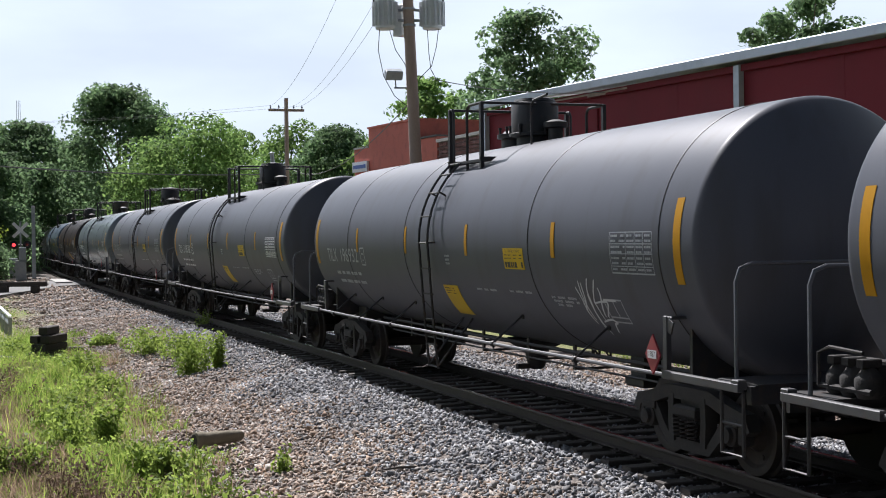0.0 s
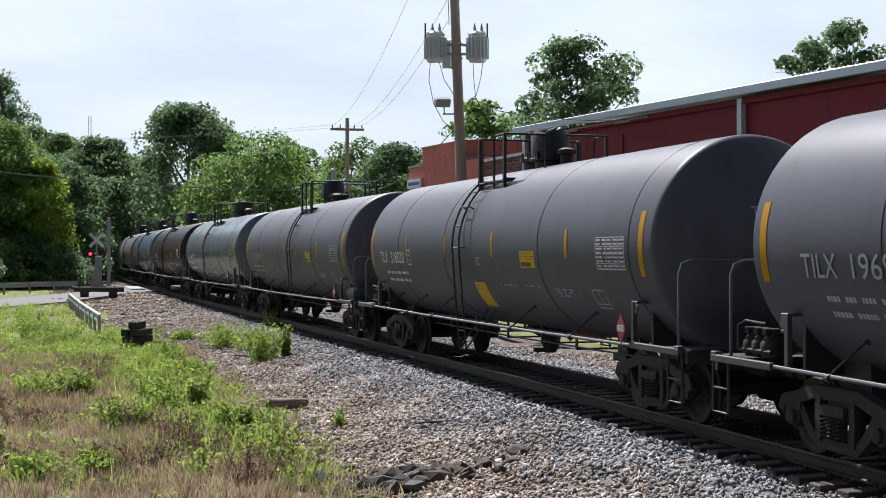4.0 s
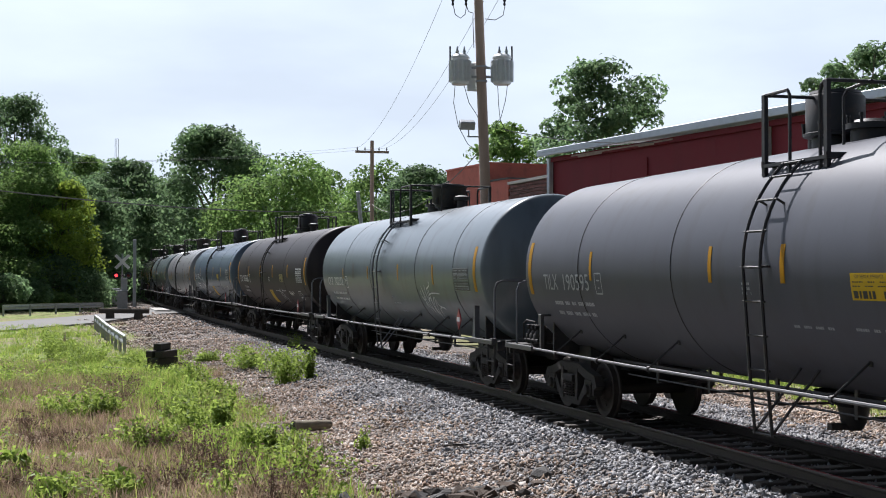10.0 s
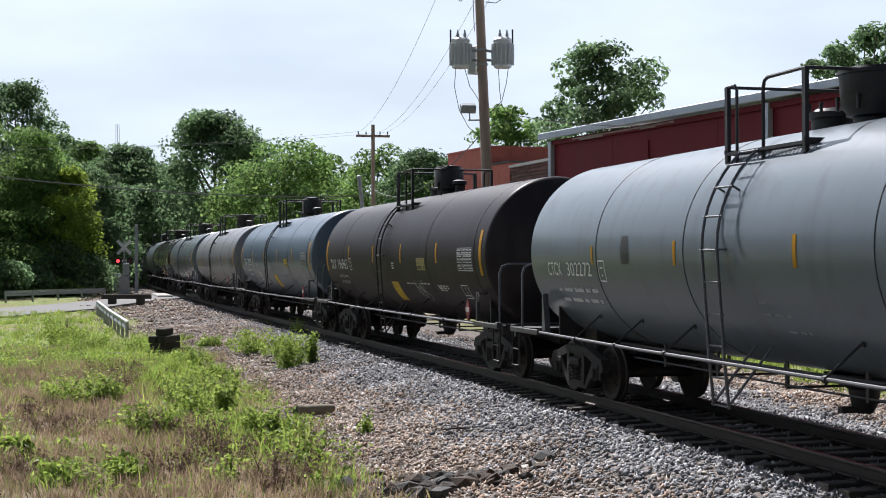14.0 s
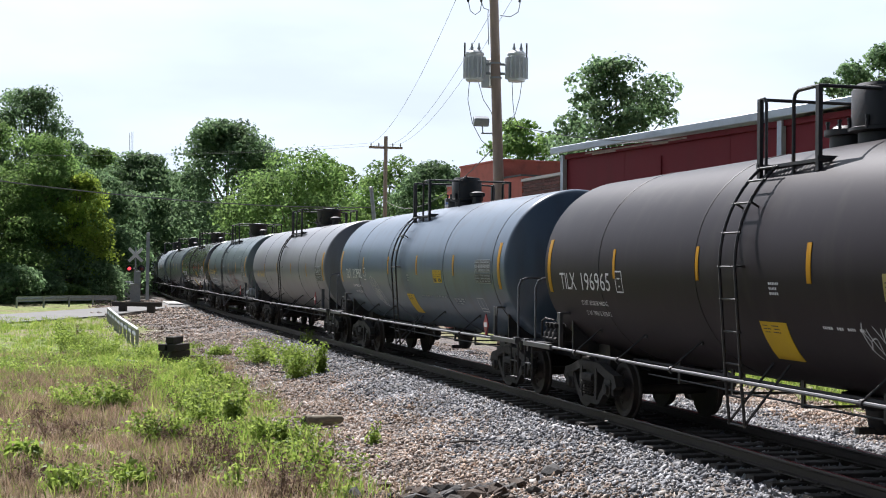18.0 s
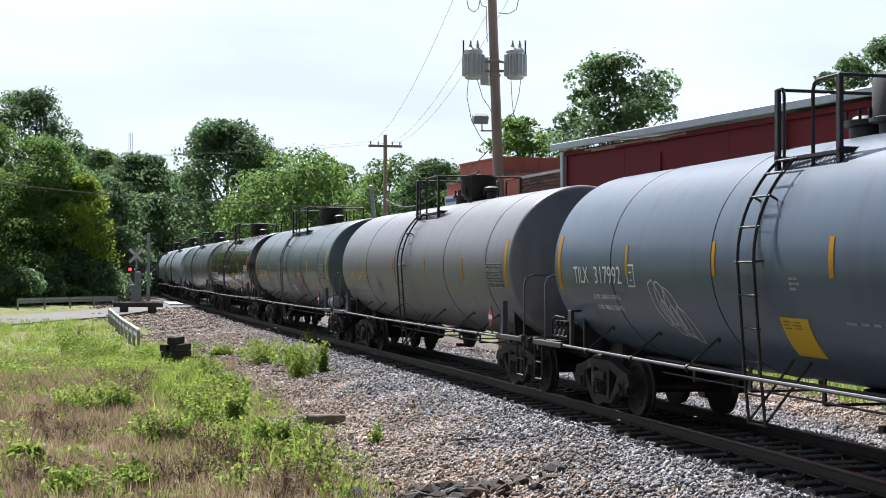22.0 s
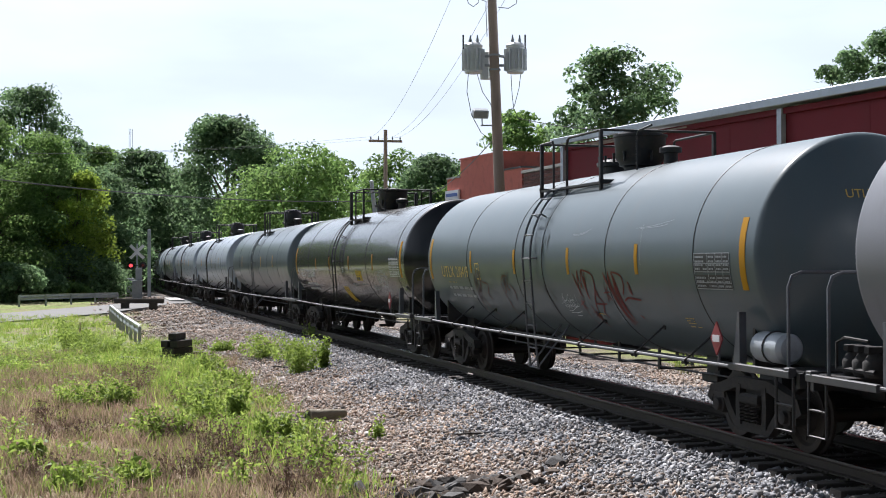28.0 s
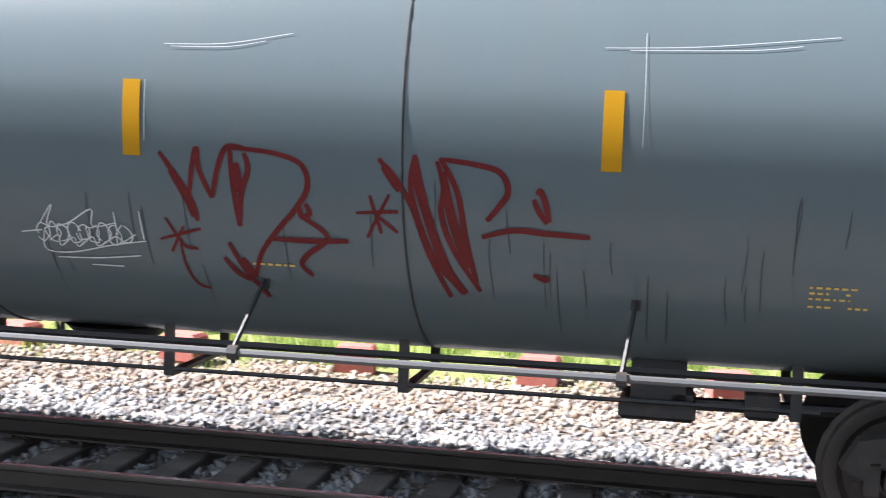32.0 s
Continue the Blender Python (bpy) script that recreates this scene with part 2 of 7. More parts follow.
RED_SHEET = material("dark_red_sheet_metal", (0.17, 0.02, 0.028), 0.6, 0, 0.15, 0.6, 30, 0.05, (0.09, 0.025, 0.024), 0.3, streak=True, spec=0.15)
TRIM = material("pale_grey_trim_metal", (0.43, 0.47, 0.53), 0.4, 0.2, 0.1, 2, 30, 0.03, GRIME, 0.15)
RED_BRICK_PAINT = material("red_painted_brick", (0.5, 0.14, 0.1), 0.8, 0, 0.2, 1.5, 12, 0.3, (0.2, 0.08, 0.06), 0.4)
DARK_BRICK = material("dark_red_brick", (0.14, 0.06, 0.05), 0.85, 0, 0.35, 4, 20, 0.4, per_object=0.3)
MORTAR = material("grey_mortar", (0.22, 0.2, 0.18), 0.95, 0, 0.2, 4, 40, 0.3)
ROOF_DARK = material("dark_roofing", (0.07, 0.07, 0.07), 0.9, 0, 0.3, 3, 30, 0.2)
ASPHALT = material("pale_worn_asphalt", (0.14, 0.138, 0.134), 0.9, 0, 0.25, 0.6, 40, 0.3, (0.12, 0.12, 0.12), 0.4)
CONCRETE = material("grey_concrete", (0.36, 0.35, 0.33), 0.9, 0, 0.2, 1.5, 40, 0.2, (0.2, 0.19, 0.17), 0.4)
GALV = material("galvanised_steel", (0.34, 0.365, 0.39), 0.45, 0.2, 0.15, 3, 30, 0.05, GRIME, 0.25)
SIGN_WHITE = material("white_sign_board", (0.75, 0.75, 0.75), 0.5, 0, 0.06, 3, 30, 0.0)
SIGN_BLUE = material("blue_sign_board", (0.08, 0.14, 0.4), 0.5, 0, 0.06, 3, 30, 0.0)
RED_BLOCK = material("red_painted_concrete", (0.38, 0.11, 0.09), 0.85, 0, 0.25, 3, 30, 0.3, (0.3, 0.2, 0.17), 0.4)
LOG_WOOD = material("grey_weathered_log", (0.19, 0.165, 0.12), 0.95, 0, 0.3, 4, 30, 0.5)
OLD_TIE = material("dark_old_timber", (0.055, 0.048, 0.042), 0.95, 0, 0.4, 3, 30, 0.5)
SIGNAL_RED = bpy.data.materials.new("lit_red_signal")
SIGNAL_RED.use_nodes = True
SIGNAL_RED.node_tree.nodes["Principled BSDF"].inputs["Base Color"].default_value = (0.5, 0.02, 0.02, 1)
SIGNAL_RED.node_tree.nodes["Principled BSDF"].inputs["Emission Color"].default_value = (1, 0.05, 0.06, 1)
SIGNAL_RED.node_tree.nodes["Principled BSDF"].inputs["Emission Strength"].default_value = 1.6
SIGNAL_DARK = material("unlit_red_lens", (0.12, 0.01, 0.01), 0.2, 0, 0.05, 3, 30, 0.0)
STONES = island_material("crushed_stone", [(0.07, 0.073, 0.083), (0.2, 0.207, 0.223), (0.3, 0.302, 0.315), (0.1, 0.103, 0.118), (0.235, 0.22, 0.205), (0.42, 0.42, 0.43), (0.17, 0.17, 0.177)], 0.85)
WARM_STONES = island_material("brown_crushed_stone", [(0.11, 0.09, 0.08), (0.28, 0.215, 0.165), (0.35, 0.31, 0.28), (0.24, 0.17, 0.125), (0.35, 0.26, 0.19), (0.44, 0.41, 0.38), (0.17, 0.135, 0.115), (0.36, 0.25, 0.185)], 0.85)
LEAF = {
    "dark": island_material("dark_green_leaves", [(0.066, 0.12, 0.06), (0.098, 0.166, 0.08), (0.13, 0.205, 0.1)], 0.75, 0.5, 0.12, clump=0.3),
    "mid": island_material("green_leaves", [(0.074, 0.145, 0.043), (0.108, 0.195, 0.058), (0.145, 0.235, 0.075)], 0.75, 0.5, 0.12, clump=0.3),
    "light": island_material("bright_green_leaves", [(0.11, 0.18, 0.035), (0.165, 0.25, 0.05), (0.23, 0.32, 0.08)], 0.6, 0.5, 0.25),
    "lime": island_material("yellow_green_leaves", [(0.13, 0.21, 0.032), (0.185, 0.28, 0.044), (0.23, 0.33, 0.058)], 0.75, 0.5, 0.12, clump=0.3),
    "grass": island_material("grass_blades", [(0.085, 0.165, 0.03), (0.13, 0.225, 0.042), (0.19, 0.275, 0.055), (0.26, 0.285, 0.09)], 0.7, 0.5),
    "dead": island_material("dead_brown_stems", [(0.1, 0.07, 0.05), (0.16, 0.115, 0.08), (0.22, 0.165, 0.12)], 0.9, 0.2),
    "dry": island_material("dry_grass_blades", [(0.2, 0.145, 0.1), (0.31, 0.24, 0.165), (0.19, 0.18, 0.085), (0.13, 0.09, 0.065)], 0.8, 0.4),
}


# ---- mesh helpers ----
class Geo:
    def __init__(self):
        self.v, self.f = [], []

    def add(self, verts, faces):
        k = len(self.v)
        self.v += [tuple(p) for p in verts]
        self.f += [tuple(i + k for i in q) for q in faces]
        return self

    def box(self, cx, cy, cz, sx, sy, sz, m=None, bevel=0.0):
        x, y, z = sx / 2, sy / 2, sz / 2
        b = min(bevel, x * 0.9, y * 0.9, z * 0.9)
        if b <= 0:
            vs = [Vector((i, j, k)) for k in (-z, z) for i, j in ((-x, -y), (x, -y), (x, y), (-x, y))]
            fs = [(3, 2, 1, 0), (4, 5, 6, 7), (0, 1, 5, 4), (1, 2, 6, 5), (2, 3, 7, 6), (3, 0, 4, 7)]
        else:
            vs, fs = [], []
            for k, (q, s) in enumerate(((-z, b), (-z + b, 0), (z - b, 0), (z, b))):
                ring = [(-x + s, -y + s), (x - s, -y + s), (x - s, y - s), (-x + s, y - s)]
                vs += [Vector((i, j, q)) for i, j in ring]
                if k:
                    fs += [(4 * k - 4 + i, 4 * k - 4 + (i + 1) % 4, 4 * k + (i + 1) % 4, 4 * k + i) for i in range(4)]
            fs += [(3, 2, 1, 0), (12, 13, 14, 15)]
        c = Vector((cx, cy, cz))
        return self.add([(m @ p if m else p) + c for p in vs], fs)

    def tube(self, pts, r, n=8, closed=False, caps=True):
        pts = [Vector(p) for p in pts]
        vs, fs, up = [], [], None
        for i, p in enumerate(pts):
            a = pts[i - 1] if i or closed else p
            b = pts[(i + 1) % len(pts)] if i < len(pts) - 1 or closed else p
            d = (b - a).normalized()
            if up is None:
                up = d.orthogonal().normalized()
            up = (up - d * up.dot(d)).normalized()
            side = d.cross(up)
            rr = r[i] if isinstance(r, (list, tuple)) else r
            vs += [p + rr * (math.cos(2 * math.pi * k / n) * up + math.sin(2 * math.pi * k / n) * side) for k in range(n)]
        for i in range(len(pts) - (0 if closed else 1)):
            j = (i + 1) % len(pts)
            fs += [(i * n + k, i * n + (k + 1) % n, j * n + (k + 1) % n, j * n + k) for k in range(n)]
        if caps and not closed:
            fs += [tuple(reversed(range(n))), tuple(range((len(pts) - 1) * n, len(pts) * n))]
        return self.add(vs, fs)

    def revolve(self, prof, axis="z", n=32, c=(0, 0, 0)):
        """prof: (along, radius) from one end to the other."""
        vs, fs = [], []
        for a, r in prof:
            for k in range(n):
                u, w = r * math.cos(2 * math.pi * k / n), r * math.sin(2 * math.pi * k / n)
                p = {"x": (a, u, w), "y": (w, a, u), "z": (u, w, a)}[axis]
                vs.append((p[0] + c[0], p[1] + c[1], p[2] + c[2]))
        for i in range(len(prof) - 1):
            fs += [(i * n + k, i * n + (k + 1) % n, (i + 1) * n + (k + 1) % n, (i + 1) * n + k) for k in range(n)]
        fs += [tuple(reversed(range(n))), tuple(range((len(prof) - 1) * n, len(prof) * n))]
        return self.add(vs, fs)

    def prism(self, outline, y0, y1):
        """An outline in x and z, between two y."""
        n = len(outline)
        vs = [(x, y0, z) for x, z in outline] + [(x, y1, z) for x, z in outline]
        fs = [tuple(range(n)), tuple(reversed(range(n, 2 * n)))]
        fs += [(i, i + n, (i + 1) % n + n, (i + 1) % n) for i in range(n)]
        return self.add(vs, fs)

    def mesh(self, name, mat, smooth=35):
        me = bpy.data.meshes.new(name)
        me.from_pydata(self.v, [], self.f)
        me.materials.append(mat)
        if smooth:
            me.shade_smooth()
            me.set_sharp_from_angle(angle=radians(smooth))
        me.update()
        return me


def part(name, geo, mat, parent=None, label="", smooth=35, at=None):
    me = geo if isinstance(geo, bpy.types.Mesh) else geo.mesh(name, mat, smooth)
    ob = new(name, me)
    if parent:
        ob.parent = parent
    if at is not None:
        ob.matrix_local = at
    if label:
        ob["label"] = label
    return ob


def thing(name, label, category, group="", kind="", at=None):
    ob = new(name)
    if at is not None:
        ob.matrix_world = at
    return tagged(ob, label, category, group, kind)


def raw_mesh(name, verts, faces, mat, smooth=False):
    me = bpy.data.meshes.new(name)
    me.from_pydata(verts, [], faces)
    me.materials.append(mat)
    if smooth:
        me.shade_smooth()
    me.update()
    return me


# ---- the line of the track ----
BENDS = [(95, 0.0), (55, -0.0028), (40, -0.0031), (20, -0.0031), (0, -0.0034), (-30, -0.00075), (-60, 0.0004), (-100, 0.0004), (-140, 0.0004), (-200, 0.001), (-400, 0.001)]
_s = np.arange(240.0, -300.5, -1.0)
_k = np.interp(-_s, [-b[0] for b in BENDS], [b[1] for b in BENDS])
_c = np.cumsum(np.r_[0, -(_k[1:] + _k[:-1]) / 2])
_th = _c - _c[240]
_x = np.cumsum(np.r_[0, -(np.cos(_th[1:]) + np.cos(_th[:-1])) / 2])
_y = np.cumsum(np.r_[0, -(np.sin(_th[1:]) + np.sin(_th[:-1])) / 2])
_x, _y = _x - _x[240], _y - _y[240] + 9.28


def on_track(s, q=0.0):
    """A point of the track's middle at s metres, q metres to its far side."""
    x, y, th = (float(np.interp(-s, -_s, a)) for a in (_x, _y, _th))
    return Vector((x - math.sin(th) * q, y + math.cos(th) * q, 0)), th


def across(x, y):
    """How far beyond the track's middle a point lies."""
    j = np.interp(-np.asarray(x), -_x, np.arange(len(_x)))
    ty, th = np.interp(j, np.arange(len(_y)), _y), np.interp(j, np.arange(len(_y)), _th)
    return (np.asarray(y) - ty) * np.cos(th)


# ---- ground ----
def ground_z(x, y):
    x, y = np.asarray(x, float), np.asarray(y, float)
    q = across(x, y)
    near = np.interp(q, [-60, -30, -9, -6.0, -3.8, -2.1, -1.6, 2.0, 2.6, 6, 40], [-0.55, -0.6, -0.82, -0.8, -0.62, -0.34, -0.275, -0.26, -0.32, -0.36, -0.4])
    lift = np.interp(x, [-110, -80, -55, -30], [0.62, 0.42, 0.2, 0.0]) * np.interp(q, [-8, -3, -1.6], [1, 0.6, 0.0])
    return near + lift


def rough_z(x, y):
    q = across(x, y)
    a = np.interp(np.abs(q), [1.5, 3.0], [0.0, 1.0])
    wob = 0.05 * np.sin(x * 1.7 + 0.6 * y) * np.sin(y * 2.1 - 0.4 * x) + 0.04 * np.sin(x * 0.63 + 1.3) * np.cos(y * 0.8)
    return ground_z(x, y) + a * wob


def ground_material():
    m = bpy.data.materials.new("ballast_soil_and_grass")
    m.use_nodes = True
    n, link = m.node_tree.nodes, m.node_tree.links.new
    b = n["Principled BSDF"]
    b.inputs["Roughness"].default_value = 0.95
    b.inputs["Specular IOR Level"].default_value = 0.2
    at = n.new("ShaderNodeAttribute")
    at.attribute_name = "cover"
    sep = n.new("ShaderNodeSeparateColor")
    link(at.outputs["Color"], sep.inputs[0])
    tc = n.new("ShaderNodeTexCoord")

    def noise_ramp(scale, stops, detail=8):
        nz, rp = n.new("ShaderNodeTexNoise"), n.new("ShaderNodeValToRGB")
        nz.inputs["Scale"].default_value, nz.inputs["Detail"].default_value = scale, detail
        nz.inputs["Roughness"].default_value = 0.7
        link(tc.outputs["Object"], nz.inputs["Vector"])
        link(nz.outputs["Fac"], rp.inputs[0])
        while len(rp.color_ramp.elements) < len(stops):
            rp.color_ramp.elements.new(0.5)
        for e, (q, c) in zip(rp.color_ramp.elements, stops):
            e.position, e.color = q, (*c, 1)
        return nz, rp.outputs[0]

    vor = n.new("ShaderNodeTexVoronoi")
    vor.inputs["Scale"].default_value = 20.0
    link(tc.outputs["Object"], vor.inputs["Vector"])
    vr = n.new("ShaderNodeValToRGB")
    # darker than the loose stones, with the shade in their gaps put in
    stones = [(0.0, (0.05, 0.048, 0.05)), (0.3, (0.13, 0.125, 0.125)), (0.6, (0.2, 0.19, 0.18)), (0.8, (0.09, 0.085, 0.085)), (1.0, (0.26, 0.25, 0.24))]
    while len(vr.color_ramp.elements) < 5:
        vr.color_ramp.elements.new(0.5)
    for e, (q, c) in zip(vr.color_ramp.elements, stones):
        e.position, e.color = q, (*c, 1)
    sv = n.new("ShaderNodeSeparateColor")
    link(vor.outputs["Color"], sv.inputs[0])
    link(sv.outputs[0], vr.inputs[0])
    _, warm = noise_ramp(0.9, [(0.35, (1, 1, 1)), (0.7, (1.15, 0.9, 0.72))])
    gm = n.new("ShaderNodeMix")
    gm.data_type, gm.blend_type = "RGBA", "MULTIPLY"
    gm.inputs[0].default_value = 0.8
    link(vr.outputs[0], gm.inputs[6])
    link(warm, gm.inputs[7])
    _, soil = noise_ramp(2.5, [(0.3, (0.13, 0.09, 0.062)), (0.55, (0.21, 0.155, 0.11)), (0.75, (0.29, 0.23, 0.165))])
    _, grass = noise_ramp(1.6, [(0.3, (0.09, 0.13, 0.035)), (0.5, (0.17, 0.22, 0.06)), (0.7, (0.27, 0.27, 0.11))])
    m1, m2 = n.new("ShaderNodeMix"), n.new("ShaderNodeMix")
    m1.data_type = m2.data_type = "RGBA"
    link(sep.outputs[0], m1.inputs[0])
    link(soil, m1.inputs[6])
    link(gm.outputs[2], m1.inputs[7])
    link(sep.outputs[1], m2.inputs[0])
    link(m1.outputs[2], m2.inputs[6])
    link(grass, m2.inputs[7])
    # near-black tone of the ground added out of view
    _, dark_tone = noise_ramp(3.0, [(0.3, (0.035, 0.035, 0.037)), (0.7, (0.06, 0.06, 0.06))])
    m3 = n.new("ShaderNodeMix")
    m3.data_type = "RGBA"
    link(sep.outputs[2], m3.inputs[0])
    link(m2.outputs[2], m3.inputs[6])
    link(dark_tone, m3.inputs[7])
    link(m3.outputs[2], b.inputs["Base Color"])
    bp = n.new("ShaderNodeBump")
    bp.inputs["Strength"].default_value, bp.inputs["Distance"].default_value = 0.8, 0.04
    link(vor.outputs["Distance"], bp.inputs["Height"])
    link(bp.outputs[0], b.inputs["Normal"])
    return m


def patch_noise(x, y, f):
    return (np.sin(x * f + 1.3 * np.sin(y * f * 0.7)) + np.sin(y * f * 1.31 + 1.7 * np.sin(x * f * 0.53 + 1))) / 2


def cover(x, y):
    """Shares of gravel and of grass at a place."""
    q = across(x, y)
    edge = 0.55 * patch_noise(x, y, 1.1) + 0.35 * patch_noise(x, y, 3.1)
    gravel = np.interp(q + edge + np.interp(x, [-30, -26], [0, 0.35]), [-6.2, -4.9, 5.6, 7.2], [0, 1, 1, 0])
    far_gravel = np.interp(x, [-62, -50], [1, 0]) * np.interp(q + edge, [-8, -6.5, 0], [0, 1, 1])
    gravel = np.maximum(gravel, far_gravel * np.interp(x, [-112, -100], [0, 1]) * np.clip(0.75 + 0.8 * patch_noise(x, y, 0.8), 0.2, 1))
    dry = np.clip(0.35 + 0.9 * patch_noise(x + 3, y, 0.55) + 0.9 * patch_noise(x, y + 2, 1.9), 0, 1)
    inner = np.interp(x, [-46, -33, -27, -20], [-7.6, -7.7, -7.1, -6.1])
    band = np.interp(q - inner + 0.35 * patch_noise(x, y, 0.8), [-8.5, -6, -2.6, -0.5, 0.25, 3], [0.9, 0.3, 0.12, 0.1, 0.95, 1.0])
    far = np.interp(x, [-44, -34], [1.0, 0.0])
    grass = np.clip(1 - gravel, 0, 1) * np.clip(np.maximum(band, far) * (0.4 + 0.8 * dry), 0, 1)
    grass = np.where(q > 3, np.clip(1 - gravel, 0, 1) * 0.85, grass)
    return gravel, np.clip(grass, 0, 1)


def unseen_dark_ground(x, y):
    """Share of dark unseen ground behind the standpoint, added to dim bounce and reflections."""
    lot = np.interp(across(x, y), [-13.5, -12.5], [1, 0]) * np.interp(x, [-22, -19], [0, 1])
    wide = np.interp(y, [-44, -42, -17, -15], [0, 1, 1, 0]) * np.interp(x, [-48, -45, 92, 96], [0, 1, 1, 0])
    near = np.interp(across(x, y), [-4.7, -4.3], [1, 0]) * np.interp(x, [-13.2, -12.2], [0, 1])
    return np.maximum(np.maximum(lot, wide), near)


def build_ground():
    xs = np.r_[-3000, -1500, -700, -400, np.arange(-260, -130, 6.0), np.arange(-130, -60, 1.5), np.arange(-60, 25, 0.4), 30, 45, 80, 200, 700, 3000]
    ys = np.r_[-3000, -1200, -400, -150, -80, np.arange(-50, -12, 2.0), np.arange(-12, 20, 0.35), np.arange(20, 60, 3.0), 80, 150, 400, 1200, 3000]
    gx, gy = np.meshgrid(xs, ys, indexing="ij")
    gz = rough_z(gx, gy)
    nx, ny = len(xs), len(ys)
    verts = np.stack([gx, gy, gz], -1).reshape(-1, 3)
    i = np.arange((nx - 1) * (ny - 1))
    a = (i // (ny - 1)) * ny + i % (ny - 1)
    faces = np.stack([a, a + ny, a + ny + 1, a + 1], -1)
    me = raw_mesh("ground", verts.tolist(), faces.tolist(), ground_material(), True)
    g, r = cover(gx.ravel(), gy.ravel())
    col = me.color_attributes.new("cover", "FLOAT_COLOR", "POINT")
    col.data.foreach_set("color", np.stack([g, r, unseen_dark_ground(gx.ravel(), gy.ravel()), 0 * g + 1], -1).ravel().astype(np.float32))
    tagged(new("ground", me), "grey ballast bank, bare soil and patchy grass", "ground", kind="structure")


build_ground()


# ---- track ----
def build_track():
    track = thing("railway_track", "railway track with brown steel rails on dark timber ties", "track", kind="structure")
    head = [(-0.036, -0.012), (-0.03, 0), (0.03, 0), (0.036, -0.012), (0.034, -0.038), (0.009, -0.05), (0.009, -0.14), (0.068, -0.155), (0.07, -0.172),
            (-0.07, -0.172), (-0.068, -0.155), (-0.009, -0.14), (-0.009, -0.05), (-0.034, -0.038)]
    for q0 in (-0.7535, 0.7535):
        geo, rings = Geo(), []
        ss = list(np.arange(180, -280, -2.5))
        vs, fs = [], []
        for s in ss:
            for dq, z in head:
                p, _ = on_track(s, q0 + dq)
                vs.append((p.x, p.y, z))
        n = len(head)
        for i in range(len(ss) - 1):
            fs += [(i * n + k, (i + 1) * n + k, (i + 1) * n + (k + 1) % n, i * n + (k + 1) % n) for k in range(n)]
        geo.add(vs, fs)
        rail = part("rail", geo, RAIL_STEEL, track)
        rail.data.materials.append(RAIL_TOP)
        for p in rail.data.polygons:
            if p.index % n == 1:
                p.material_index = 1
    tie = Geo().box(0, 0, 0, 0.23, 2.6, 0.18, bevel=0.012).mesh("tie", TIE_WOOD, 30)
    plate = Geo().box(0, -0.7535, 0.098, 0.19, 0.34, 0.016).box(0, 0.7535, 0.098, 0.19, 0.34, 0.016)
    for k in range(8):
        plate.box((-1) ** k * 0.06, (-0.7535 if k < 4 else 0.7535) + (0.1 if k % 4 < 2 else -0.1), 0.112, 0.03, 0.03, 0.03)
    plate = plate.mesh("tie_plate", RAIL_STEEL, 30)
    rnd, rest = random.Random(3), Geo()
    for i in range(520):
        s = 20 - i * 0.51 + rnd.uniform(-0.03, 0.03)
        p, th = on_track(s, rnd.uniform(-0.06, 0.06))
        m = Matrix.Translation((p.x, p.y, -0.275 + rnd.uniform(-0.012, 0.004))) @ Matrix.Rotation(th + rnd.uniform(-0.03, 0.03), 4, "Z")
        if i < 170:
            part("tie", tie, None, track, at=m)
            part("tie_plate", plate, None, track, at=m)
        else:
            rest.box(p.x, p.y, m.translation.z, 0.23, 2.6, 0.18, Matrix.Rotation(th, 3, "Z"))
    tagged(part("far_ties", rest, TIE_WOOD, track), "distant dark timber ties", kind="stuff")


build_track()


